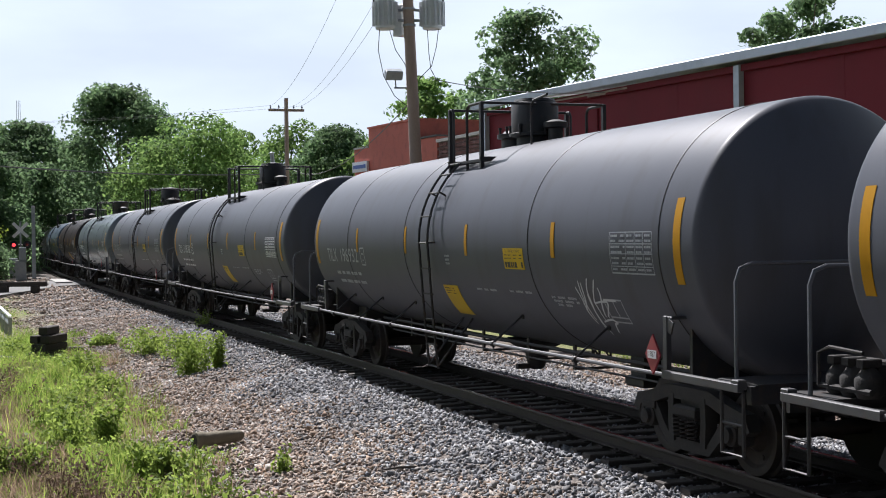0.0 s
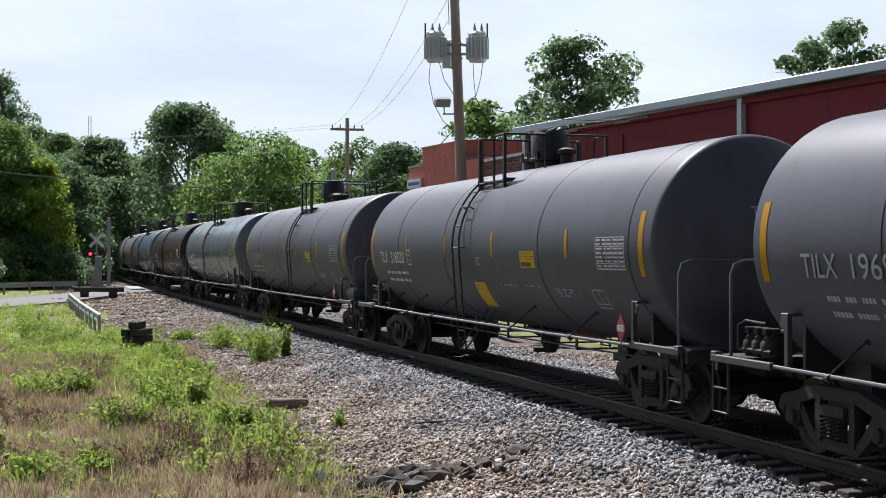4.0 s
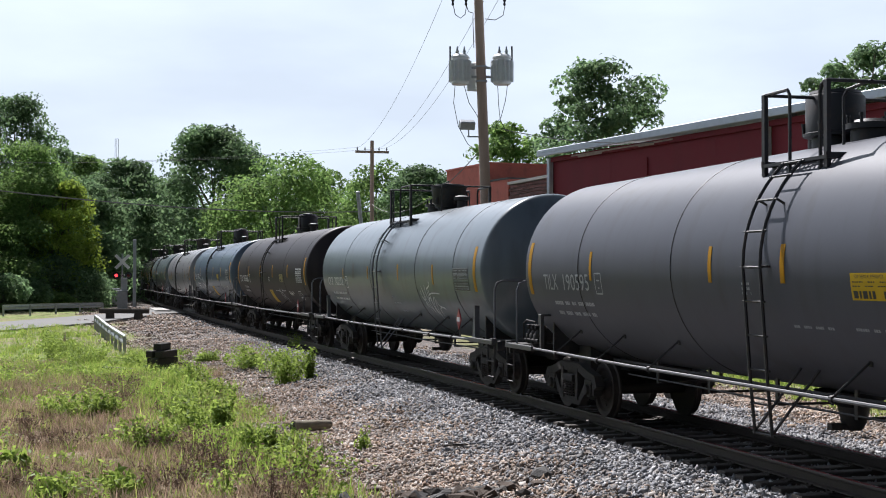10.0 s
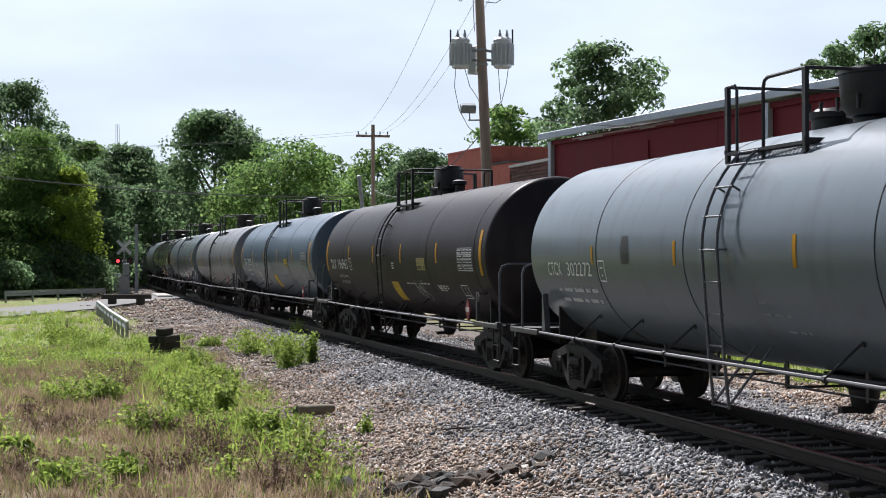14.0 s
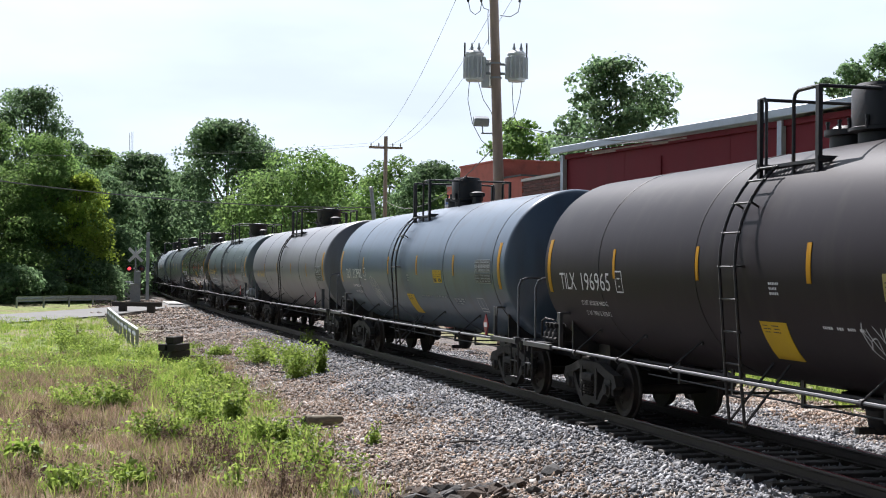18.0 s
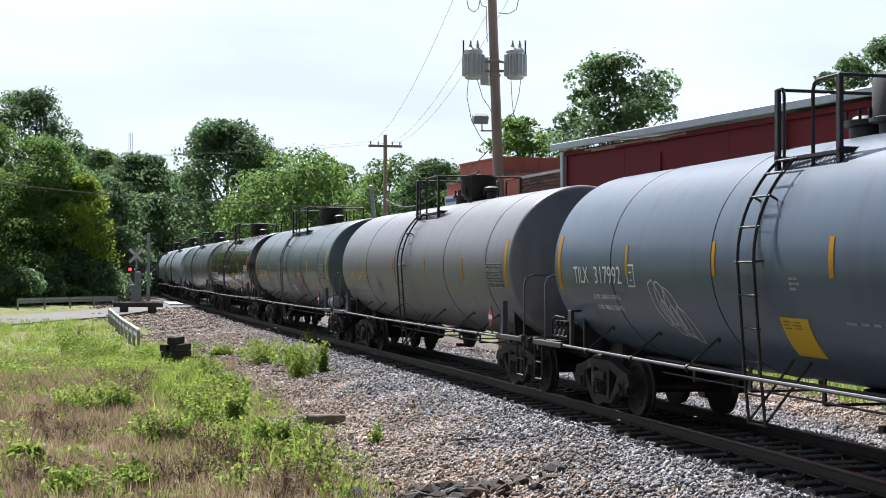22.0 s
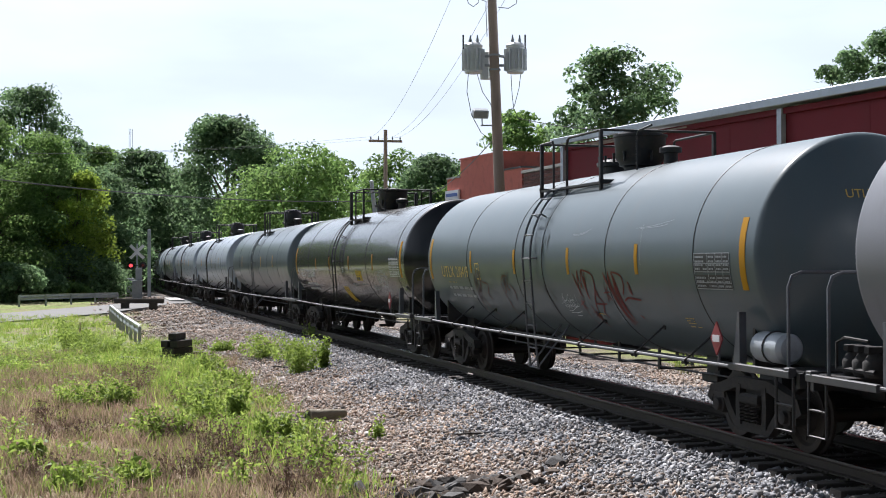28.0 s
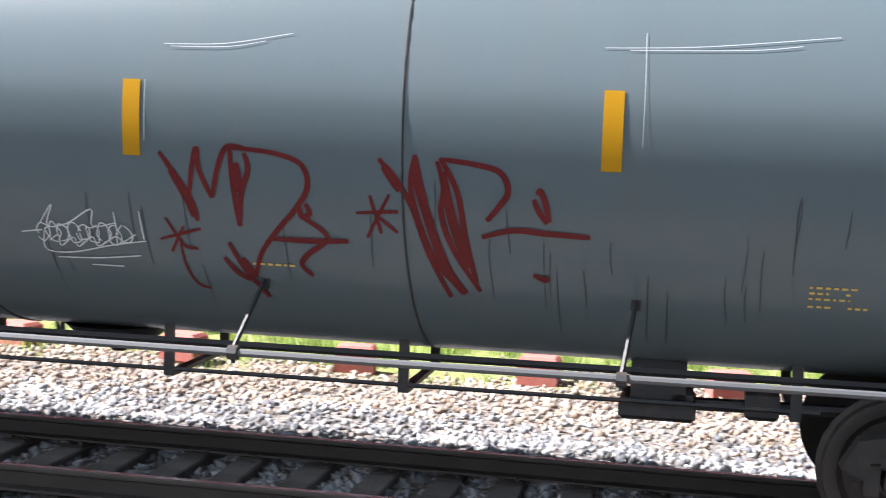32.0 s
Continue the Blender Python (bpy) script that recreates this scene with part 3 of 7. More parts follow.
# ---- ballast stones ----
def build_stones():
    rs = np.random.RandomState(5)
    ico = np.array([(1, 0, 0), (-1, 0, 0), (0, 1, 0), (0, -1, 0), (0, 0, 1), (0, 0, -1)], float)
    tri = np.array([(0, 2, 4), (2, 1, 4), (1, 3, 4), (3, 0, 4), (2, 0, 5), (1, 2, 5), (3, 1, 5), (0, 3, 5)])
    spots = []
    for s0, s1, q0, q1, count in ((6, -14, -6, 7.5, 50000), (-14, -34, -6.6, 7.5, 76000), (-34, -60, -6.6, 4, 32000), (-60, -108, -8, 3, 11000)):
        s = rs.uniform(s1, s0, count)
        q = rs.uniform(q0, q1, count)
        spots.append(np.stack([s, q], -1))
    sq = np.concatenate(spots)
    j = np.interp(-sq[:, 0], -_s, np.arange(len(_s)))
    th = np.interp(j, np.arange(len(_s)), _th)
    x = np.interp(j, np.arange(len(_s)), _x) - np.sin(th) * sq[:, 1]
    y = np.interp(j, np.arange(len(_s)), _y) + np.cos(th) * sq[:, 1]
    g, _ = cover(x, y)
    keep = rs.rand(len(x)) < g * (1 - unseen_dark_ground(x, y))
    x, y = x[keep], y[keep]
    n = len(x)
    size = rs.uniform(0.021, 0.046, n) * np.where(rs.rand(n) < 0.05, 1.5, 1) * np.interp(x, [-75, -55], [1.9, 1.0])
    z = rough_z(x, y) + size * 0.25
    rot = rs.randn(n, 3, 3)
    rot = np.linalg.qr(rot)[0]
    shape = (ico[None] + rs.randn(n, 6, 3) * 0.22) * rs.uniform(0.8, 1.25, (n, 6, 1)) * np.stack([rs.uniform(0.9, 1.4, n), rs.uniform(0.8, 1.1, n), rs.uniform(0.55, 0.9, n)], -1)[:, None]
    v = np.einsum("nij,nkj->nki", rot, shape) * size[:, None, None] + np.stack([x, y, z], -1)[:, None]
    warm = across(x, y) + 0.45 * patch_noise(x, y, 1.3) + 0.55 * rs.randn(n) < -3.1 + np.interp(x, [-58, -40], [1.5, 0.0])
    warm |= across(x, y) + 0.4 * patch_noise(x, y, 1.6) + 0.4 * rs.randn(n) > 3.4
    for v, mat, label in ((v[~warm], STONES, "loose grey crushed stone ballast"), (v[warm], WARM_STONES, "loose brown and grey ballast stones")):
        stone_mesh(v, tri, mat, label)


def lump(rnd, s):
    """One broken lump of stone."""
    t = (1 + 5 ** 0.5) / 2
    vs = [Vector(p) for p in ((-1, t, 0), (1, t, 0), (-1, -t, 0), (1, -t, 0), (0, -1, t), (0, 1, t), (0, -1, -t), (0, 1, -t), (t, 0, -1), (t, 0, 1), (-t, 0, -1), (-t, 0, 1))]
    sx, sy, sz = rnd.uniform(0.8, 1.5), rnd.uniform(0.6, 1.1), rnd.uniform(0.35, 0.75)
    vs = [Vector((v.x * sx, v.y * sy, v.z * sz)) * (s / 1.9 * rnd.uniform(0.65, 1.25)) for v in vs]
    return Geo().add(vs, [(0, 11, 5), (0, 5, 1), (0, 1, 7), (0, 7, 10), (0, 10, 11), (1, 5, 9), (5, 11, 4), (11, 10, 2), (10, 7, 6), (7, 1, 8),
                          (3, 9, 4), (3, 4, 2), (3, 2, 6), (3, 6, 8), (3, 8, 9), (4, 9, 5), (2, 4, 11), (6, 2, 10), (8, 6, 7), (9, 8, 1)])


def stone_mesh(v, tri, mat, label):
    n = len(v)
    f = tri[None] + 6 * np.arange(n)[:, None, None]
    me = bpy.data.meshes.new("ballast_stones")
    nv, nf = n * 6, n * 8
    me.vertices.add(nv)
    me.vertices.foreach_set("co", v.reshape(-1).astype(np.float32))
    me.loops.add(nf * 3)
    me.loops.foreach_set("vertex_index", f.reshape(-1).astype(np.int32))
    me.polygons.add(nf)
    me.polygons.foreach_set("loop_start", np.arange(0, nf * 3, 3, dtype=np.int32))
    me.update(calc_edges=True)
    me.validate()
    me.materials.append(mat)
    tagged(new("ballast_stones", me), label, "ballast", kind="stuff")


build_stones()

# ---- tank cars ----
R, ZC, HALF = 1.57, 2.51, 7.9        # tank's radius, height of its axis, half of its straight shell
MESHES = {}


def cached(key, make, mat, smooth=35):
    if key not in MESHES:
        MESHES[key] = make().mesh(key if isinstance(key, str) else key[0], mat, smooth)
    return MESHES[key]


def shell(z, off=0.0):
    """The y of the tank's camera side at a height."""
    d = max(-R, min(R, z - ZC))
    return -math.sqrt(max(0, (R + off) ** 2 - d * d))


KNUCKLE, TURN = 0.14, radians(50)      # a tank's end: a tight bend, then a shallow dish
DISH = (R - KNUCKLE * (1 - math.cos(TURN))) / math.cos(TURN)


def head_x(r):
    """How far the dished end stands out at a distance from the tank's axis."""
    return KNUCKLE * math.sin(TURN) + math.sqrt(max(0, DISH ** 2 - r * r)) - DISH * math.sin(TURN)


def make_tank():
    end = [(HALF + head_x(r), max(0.02, r)) for r in np.linspace(0, R - KNUCKLE * (1 - math.cos(TURN)), 12)]
    end += [(HALF + KNUCKLE * math.sin(k), R - KNUCKLE * (1 - math.cos(k))) for k in np.linspace(TURN, 0, 7)[1:]]
    prof = [(-x, r) for x, r in end] + [(x, R) for x in np.linspace(-HALF, HALF, 9)[1:-1]] + end[::-1]
    return Geo().revolve(prof, "x", 72, (0, 0, ZC))


def ring(x, r=R + 0.001, tube=0.008):
    return Geo().tube([(x, r * math.cos(a), ZC + r * math.sin(a)) for a in np.linspace(0, 2 * math.pi, 65)[:-1]], tube, 5, closed=True)


def decal(x0, x1, z0, z1, off=0.004, slant=0.0, side=-1, steps=8):
    """A thin plate that lies on the tank's side; slant: shift in x from bottom to top."""
    g, vs, fs = Geo(), [], []
    for i in range(steps + 1):
        z = z0 + (z1 - z0) * i / steps
        d = slant * (i / steps - 0.5)
        for o in (off, 0.0015):
            vs += [(x0 + d, side * -shell(z, o), z), (x1 + d, side * -shell(z, o), z)]
    for i in range(steps):
        a, b = 4 * i, 4 * i + 4
        fs += [(a, a + 1, b + 1, b), (a + 2, b + 2, b + 3, a + 3), (a, b, b + 2, a + 2), (a + 1, a + 3, b + 3, b + 1)]
    fs += [(0, 2, 3, 1), (4 * steps, 4 * steps + 1, 4 * steps + 3, 4 * steps + 2)]
    return g.add(vs, fs)


def stroke(points, width, off=0.005):
    """A painted line on the tank's camera side, through points of x and z."""
    g, vs, fs = Geo(), [], []
    dense, ends = [], [points[0]] + list(points) + [points[-1]]
    for p0, p1, p2, p3 in zip(ends, ends[1:], ends[2:], ends[3:]):
        for k in range(5):
            u = k / 5
            dense.append(tuple(0.5 * (2 * q1 + (q2 - q0) * u + (2 * q0 - 5 * q1 + 4 * q2 - q3) * u * u + (3 * q1 - q0 - 3 * q2 + q3) * u ** 3) for q0, q1, q2, q3 in zip(p0, p1, p2, p3)))
    dense.append(points[-1])
    for i, (x, z) in enumerate(dense):
        xa, za = dense[max(0, i - 1)]
        xb, zb = dense[min(len(dense) - 1, i + 1)]
        l = math.hypot(xb - xa, zb - za) or 1
        w = width * (0.5 + 0.5 * math.sin(math.pi * (0.15 + 0.7 * i / len(dense)))) / 2
        nx, nz = -(zb - za) / l * w, (xb - xa) / l * w
        for sgn in (1, -1):
            vs.append((x + sgn * nx, shell(z + sgn * nz, off), z + sgn * nz))
        if i:
            fs.append((2 * i - 2, 2 * i, 2 * i + 1, 2 * i - 1))
    return g.add(vs, fs)


def lettering(name, text, x, z, height, mat, parent, off=0.016, squeeze=0.85, label="", smooth=0):
    cu = bpy.data.curves.new(name, "FONT")
    cu.body, cu.size, cu.resolution_u = text, height * 1.42, 3
    cu.align_x, cu.align_y = "CENTER", "CENTER"
    tmp = bpy.data.objects.new(name, cu)
    me = bpy.data.meshes.new_from_object(tmp)
    bpy.data.objects.remove(tmp)
    for v in me.vertices:
        xx, zz = x + v.co.x * squeeze, z + v.co.y
        v.co = (xx, shell(zz, off), zz)
    me.materials.clear()
    me.materials.append(mat)
    me.update()
    ob = new(name, me)
    ob.parent = parent
    if label:
        ob["label"] = label
    return ob


def lettering_flat(name, text, x, y, z, height, mat, parent):
    """Letters on the dished end of a tank."""
    cu = bpy.data.curves.new(name, "FONT")
    cu.body, cu.size, cu.resolution_u = text, height * 1.42, 2
    cu.align_x, cu.align_y = "CENTER", "CENTER"
    tmp = bpy.data.objects.new(name, cu)
    me = bpy.data.meshes.new_from_object(tmp)
    bpy.data.objects.remove(tmp)
    for v in me.vertices:
        yy, zz = y + v.co.x, z + v.co.y
        v.co = (HALF + head_x(math.hypot(yy, zz - ZC)) + 0.012, yy, zz)
    me.materials.clear()
    me.materials.append(mat)
    ob = new(name, me)
    ob.parent = parent


def bars(x0, x1, z, height, rnd, off=0.005):
    """A row of small marks too small to read."""
    g, x, left = Geo(), x0, rnd.randint(3, 6)
    while x < x1:
        w = rnd.uniform(0.4, 1.1) * max(0.035, height)
        d = decal(x, min(x1, x + w), z - height / 2, z + height / 2, off, steps=1)
        g.add(d.v, d.f)
        left -= 1
        x += w + 0.35 * max(0.05, height)
        if left == 0:
            left, x = rnd.randint(3, 6), x + 1.6 * max(0.05, height)
    return g


def band(points, width):
    """The outline of a bar of that width along points of x and z."""
    left, right = [], []
    for i, (x, z) in enumerate(points):
        xa, za = points[max(0, i - 1)]
        xb, zb = points[min(len(points) - 1, i + 1)]
        l = math.hypot(xb - xa, zb - za)
        nx, nz = -(zb - za) / l * width / 2, (xb - xa) / l * width / 2
        left.append((x + nx, z + nz))
        right.append((x - nx, z - nz))
    return left + right[::-1]


def make_bogie_frame():
    """One cast side frame of a truck: chords, columns and journal boxes."""
    g = Geo()
    g.prism(band([(-1.2, 0.5), (-1.13, 0.64), (-0.85, 0.69), (-0.45, 0.8), (0.45, 0.8), (0.85, 0.69), (1.13, 0.64), (1.2, 0.5)], 0.15), -0.09, 0.06)
    g.prism(band([(-0.78, 0.6), (-0.62, 0.4), (-0.42, 0.22), (0.42, 0.22), (0.62, 0.4), (0.78, 0.6)], 0.13), -0.075, 0.05)
    for s in (-1, 1):
        g.prism(band([(s * 0.34, 0.24), (s * 0.36, 0.5), (s * 0.34, 0.78)], 0.11), -0.1, 0.05)
        g.revolve([(-0.16, 0.05), (-0.15, 0.085), (-0.1, 0.09), (-0.09, 0.125), (0.05, 0.13)], "y", 14, (s * 0.889, 0, 0.457))
        g.box(s * 0.889, -0.01, 0.59, 0.3, 0.18, 0.1, bevel=0.02)
        g.box(s * 1.08, -0.01, 0.47, 0.09, 0.14, 0.22, bevel=0.02)
    g.box(0, -0.06, 0.6, 0.5, 0.16, 0.14, bevel=0.03)
    return g


def make_spring():
    g = Geo()
    for x in (0,):
        g.tube([(x + 0.05 * math.cos(a), -0.12 + 0.05 * math.sin(a), 0.3 + 0.045 * a / (2 * math.pi)) for a in np.linspace(0, 10 * math.pi, 50)], 0.012, 4)
    return g


def make_wheelset():
    g = Geo()
    for s in (-1, 1):
        prof = [(s * 0.67, 0.15), (s * 0.67, 0.36), (s * 0.665, 0.485), (s * 0.70, 0.487), (s * 0.72, 0.457), (s * 0.805, 0.452), (s * 0.81, 0.43),
                (s * 0.80, 0.37), (s * 0.765, 0.33), (s * 0.755, 0.2), (s * 0.83, 0.15), (s * 0.84, 0.1)]
        g.revolve(prof if s > 0 else list(reversed(prof)), "y", 28)
        for k in range(3):
            a = 2 * math.pi * k / 3
            g.box(0.27 * math.cos(a), s * 0.768, 0.27 * math.sin(a), 0.05, 0.02, 0.05)
    g.revolve([(-1.05, 0.07), (-0.86, 0.085), (0.86, 0.085), (1.05, 0.07)], "y", 14)
    return g


def make_platform(a0, a1):
    """The walkway round the manway on the tank's top."""
    g = Geo()
    z = ZC + math.sqrt(R * R - 0.95 * 0.95) + 0.03
    for y in (-1.08, -0.92, -0.76, 0.76, 0.92, 1.08):
        g.box((a0 + a1) / 2, y, z, a1 - a0, 0.03, 0.04)
    n = int((a1 - a0) / 0.09)
    for i in range(n + 1):
        x = a0 + (a1 - a0) * i / n
        g.box(x, -0.92, z, 0.02, 0.34, 0.03).box(x, 0.92, z, 0.02, 0.34, 0.03)
    for x in (a0 + 0.02, a1 - 0.02):
        g.box(x, 0, z + 0.03, 0.04, 2.2, 0.05)
        for y in (-0.7, 0.7):
            g.box(x, y, z - 0.1, 0.06, 0.06, 0.3)
    return g


def tank_car(spec):
    car = thing("tank_car", spec["label"], "tank car", group="train of tank cars")
    rnd = random.Random(spec["seed"])
    pm = PAINT[spec["paint"]]
    tank = part("tank", cached(("tank", spec["paint"]), make_tank, pm, 40), None, car)
    for x in spec.get("seams", (-5.6, -2.6, 0.5, 2.9, 5.6)):
        part("weld_seam", cached(("weld_seam", round(x, 1), spec["paint"]), lambda: ring(x), BLACK_STEEL, 60), None, tank)
    head = spec.get("head", {"slate": "UTLX", "tan": "NATX", "white": "CTCX"}.get(spec["paint"]))
    if head == "TILX":
        lettering_flat("head_mark", head, HALF + 0.4, -0.1, ZC + 0.44, 0.16, DULL_STENCIL, tank)
        for k in range(3):
            lettering_flat("capacity_stencil", "CAPY", HALF + 0.4, -0.15, ZC + 0.22 - 0.15 * k, 0.07, DULL_STENCIL, tank)
    elif head:
        lettering_flat("head_mark", head, HALF + 0.4, -0.36, ZC + 0.75, 0.11, GOLD_STENCIL if spec["paint"] != "white" else STENCIL, tank)
    # manway, walkway and rails
    a0, a1, b0, b1 = spec.get("walkway", (-0.88, -0.72, -0.02, 0.58))
    dome = spec.get("dome", 0.28)
    top = ZC + R
    part("walkway", cached(("walkway", a0, b1), lambda: make_platform(a0 - 0.03, b1 + 0.04), BLACK_STEEL, 30), None, car, "black steel grating walkway")
    dr = spec.get("dome_r", 0.38)
    flare = [(top - 0.15, dr - 0.16), (top + 0.04, dr - 0.16), (top + 0.06, dr - 0.08), (top + 0.1, dr - 0.08), (top + 0.2, dr - 0.01), (top + 0.56, dr + 0.01), (top + 0.57, dr + 0.035), (top + 0.61, dr + 0.035), (top + 0.62, 0.1)]
    ped = cached(("manway", dome, dr), lambda: Geo().revolve(flare if dr > 0.4 else [(top - 0.15, dr - 0.08), (top + 0.1, dr - 0.08), (top + 0.12, dr + 0.03), (top + 0.16, dr + 0.03), (top + 0.17, dr), (top + 0.62, dr), (top + 0.66, dr - 0.03), (top + 0.68, 0.1)], "z", 28, (dome, 0, 0)), BLACK_STEEL, 40)
    manway = part("manway", ped, None, car, "black manway housing")
    lift = -0.06 if dr > 0.4 else 0.0
    part("lid", cached(("lid", dome, dr), lambda: Geo().revolve([(top + lift + 0.67, dr - 0.04), (top + lift + 0.71, dr - 0.06), (top + lift + 0.74, 0.05)], "z", 20, (dome, 0, 0)), BLACK_STEEL), None, manway)
    bolt = cached("bolt", lambda: Geo().revolve([(-0.07, 0.022), (0.06, 0.022), (0.065, 0.03), (0.1, 0.03)], "z", 6), BLACK_STEEL)
    for k in range(6):
        a = k * math.pi / 3
        part("bolt", bolt, None, manway, at=Matrix.Translation((dome + (dr + 0.02) * math.cos(a), (dr + 0.02) * math.sin(a), top + 0.2)))
    vx = spec.get("cover_at", -0.72) + dome
    cover_ = part("valve_cover", cached(("valve_cover", vx), lambda: Geo().revolve([(top - 0.1, 0.27), (top + 0.12, 0.27), (top + 0.13, 0.34), (top + 0.2, 0.34), (top + 0.21, 0.26), (top + 0.25, 0.22), (top + 0.27, 0.05)], "z", 20, (vx, 0, 0)), BLACK_STEEL), None, car)
    for k in range(6):
        a = k * math.pi / 3
        part("bolt", bolt, None, cover_, at=Matrix.Translation((vx + 0.29 * math.cos(a), 0.29 * math.sin(a), top + 0.22)))
    vent = Geo().revolve([(top - 0.08, 0.12), (top + 0.2, 0.12), (top + 0.22, 0.19), (top + 0.3, 0.19), (top + 0.34, 0.08)], "z", 16, (dome + spec.get("vent_at", 0.58), 0.1, 0))
    part("vent_valve", cached(("vent_valve", dome, spec.get("vent_at")), lambda: vent, BLACK_STEEL), None, car)
    zt = ZC + math.sqrt(R * R - 0.95 * 0.95)
    post = cached("railing_post", lambda: Geo().box(0, 0, 0.42, 0.075, 0.055, 1.04, bevel=0.006), BLACK_STEEL, 30)
    rt = zt + 0.93
    for y in (-1.06, 1.06):
        def rail_():
            g = Geo()
            g.tube([(b0, y, zt - 0.12), (b0, y, rt - 0.12), (b0 + 0.035, y, rt - 0.035), (b0 + 0.12, y, rt), (b1, y, rt)], 0.024, 7)
            return g
        part("gate_post", cached(("gate_post", a0, a1, y), lambda: Geo().tube([(a0, y, rt), (a1 - 0.05, y, rt), (a1, y, rt - 0.07), (a1, y, zt - 0.12)], 0.022, 7), BLACK_STEEL), None, car)
        railing = part("railing", cached(("railing", a0, a1, b0, b1, y), rail_, BLACK_STEEL), None, car)
        for x in (a0, b1):
            part("railing_post", post, None, railing, at=Matrix.Translation((x, y, zt)))
    for x in (a0, b1):
        part("end_railing", cached(("end_railing", x), lambda: Geo().tube([(x, -1.06, rt), (x, 1.06, rt)], 0.023, 7), BLACK_STEEL), None, car)
    grab = Geo()
    grab.tube([(dome + 1.0, -0.5, top - 0.1), (dome + 1.0, -0.5, top + 0.5), (dome + 1.08, -0.5, top + 0.58), (dome + 1.6, -0.5, top + 0.62)], 0.02, 6)
    part("grab_iron", cached(("grab_iron", dome), lambda: grab, BLACK_STEEL), None, car)
    # ladders on both sides
    lx, lm = spec.get("ladder", -0.53), GREY_STEEL if spec["paint"] in ("slate", "white") else BLACK_STEEL
    reach = R + 0.13
    for side in (-1, 1):
        def line(dx):
            pts = [(lx + dx, side * 1.54, 0.48), (lx + dx, side * 1.6, 1.1), (lx + dx, side * reach, ZC)]
            for a in np.linspace(0.12, 0.84, 8):
                pts.append((lx + dx, side * reach * math.cos(a), ZC + reach * math.sin(a)))
            return pts
        lad = part("ladder", cached(("ladder", lx, side, lm.name), lambda: Geo().tube(line(-0.21), 0.022, 6).tube(line(0.21), 0.022, 6), lm), None, car, "steel side ladder")
        spots = [(1.54 + 0.16 * (z - 0.5) / 2, z) for z in (0.5, 0.86, 1.27, 1.68, 2.09, 2.5)] + [(reach * math.cos(a), ZC + reach * math.sin(a)) for a in (0.25, 0.49, 0.7, 0.84)]
        for yy, zz in spots:
            part("rung", cached(("rung", lx, lm.name), lambda: Geo().tube([(lx - 0.26, 0, 0), (lx + 0.26, 0, 0)], 0.015, 6), lm), None, lad, at=Matrix.Translation((0, side * yy, zz)))
        for a in (0.0, 0.5):
            for dx in (-0.21, 0.21):
                part("stand_off", cached(("stand_off", a, side, lm.name), lambda: Geo().tube([(0, side * reach * math.cos(a), ZC + reach * math.sin(a)), (0, side * R * math.cos(a), ZC + R * math.sin(a))], 0.016, 5), lm), None, lad, at=Matrix.Translation((lx + dx, 0, 0)))
        br = Geo()
        for dx in (-0.21, 0.21):
            br.tube([(lx + dx, side * 1.54, 0.52), (lx + dx + 0.1, side * 0.95, 1.3)], 0.018, 5)
        part("ladder_brace", cached(("ladder_brace", lx, side, lm.name), lambda: br, lm), None, car)
        # long handrail pipe
        part("handrail", cached(("handrail", side), lambda: Geo().tube([(-7.4, side * 1.6, 1.09), (-3.0, side * 1.62, 1.065), (3.0, side * 1.62, 1.065), (7.4, side * 1.6, 1.08)], 0.024, 8), PALE_PIPE), None, car, "worn grey handrail pipe")
        for x in spec.get("brackets", (-5.6, -3.9, -2.1, 2.08, 4.4, 6.1)):
            part("handrail_bracket", cached(("handrail_bracket", side), lambda: Geo().tube([(0, side * 1.62, 1.0), (0.0, side * 1.6, 1.1), (0.04, side * (-shell(1.46) + 0.01), 1.46)], 0.016, 6).box(0.04, side * (-shell(1.46) + 0.004), 1.46, 0.06, 0.02, 0.1).revolve([(-0.03, 0.045), (0.03, 0.045)], "x", 8, (0, side * 1.62, 1.065)), BLACK_STEEL), None, car, at=Matrix.Translation((x, 0, 0)))
    # underframe
    for end in (-1, 1):
        sill = Geo().box(end * 7.55, 0, 0.92, 2.6, 0.5, 0.36, bevel=0.03).box(end * 8.55, 0, 0.92, 0.5, 0.6, 0.42, bevel=0.03)
        part("stub_sill", cached(("stub_sill", end), lambda: sill, BLACK_STEEL), None, car)
        sad = Geo()
        sad.prism([(end * 6.95 - 0.3, 0.75), (end * 6.95 + 0.3, 0.75), (end * 6.95 + 0.22, 1.7), (end * 6.95 - 0.22, 1.7)], -0.8, 0.8)
        part("bolster", cached(("bolster", end), lambda: sad, BLACK_STEEL), None, car)
        plat = Geo().box(end * 8.62, 0, 1.1, 0.72, 3.0, 0.05).box(end * 8.94, 0, 1.02, 0.08, 3.1, 0.18)
        for side in (-1, 1):
            part("side_sill", cached(("side_sill", end, side), lambda: Geo().box(end * 8.15, side * 1.62, 1.09, 1.5, 0.07, 0.09, bevel=0.01).box(end * 8.84, side * 1.6, 1.12, 0.12, 0.1, 0.1, bevel=0.01), SILL_STEEL, 30), None, car)
        part("end_platform", cached(("end_platform", end), lambda: plat, BLACK_STEEL), None, car)
        er = Geo()
        x = end * 8.64
        b = 0.18
        er.tube([(x, -1.5, 1.1), (x, -1.5, 2.3 - b), (x, -1.45, 2.3 - 0.05), (x, -1.5 + b, 2.3), (x, 1.5 - b, 2.3), (x, 1.45, 2.25), (x, 1.5, 2.3 - b), (x, 1.5, 1.1)], 0.022, 7)
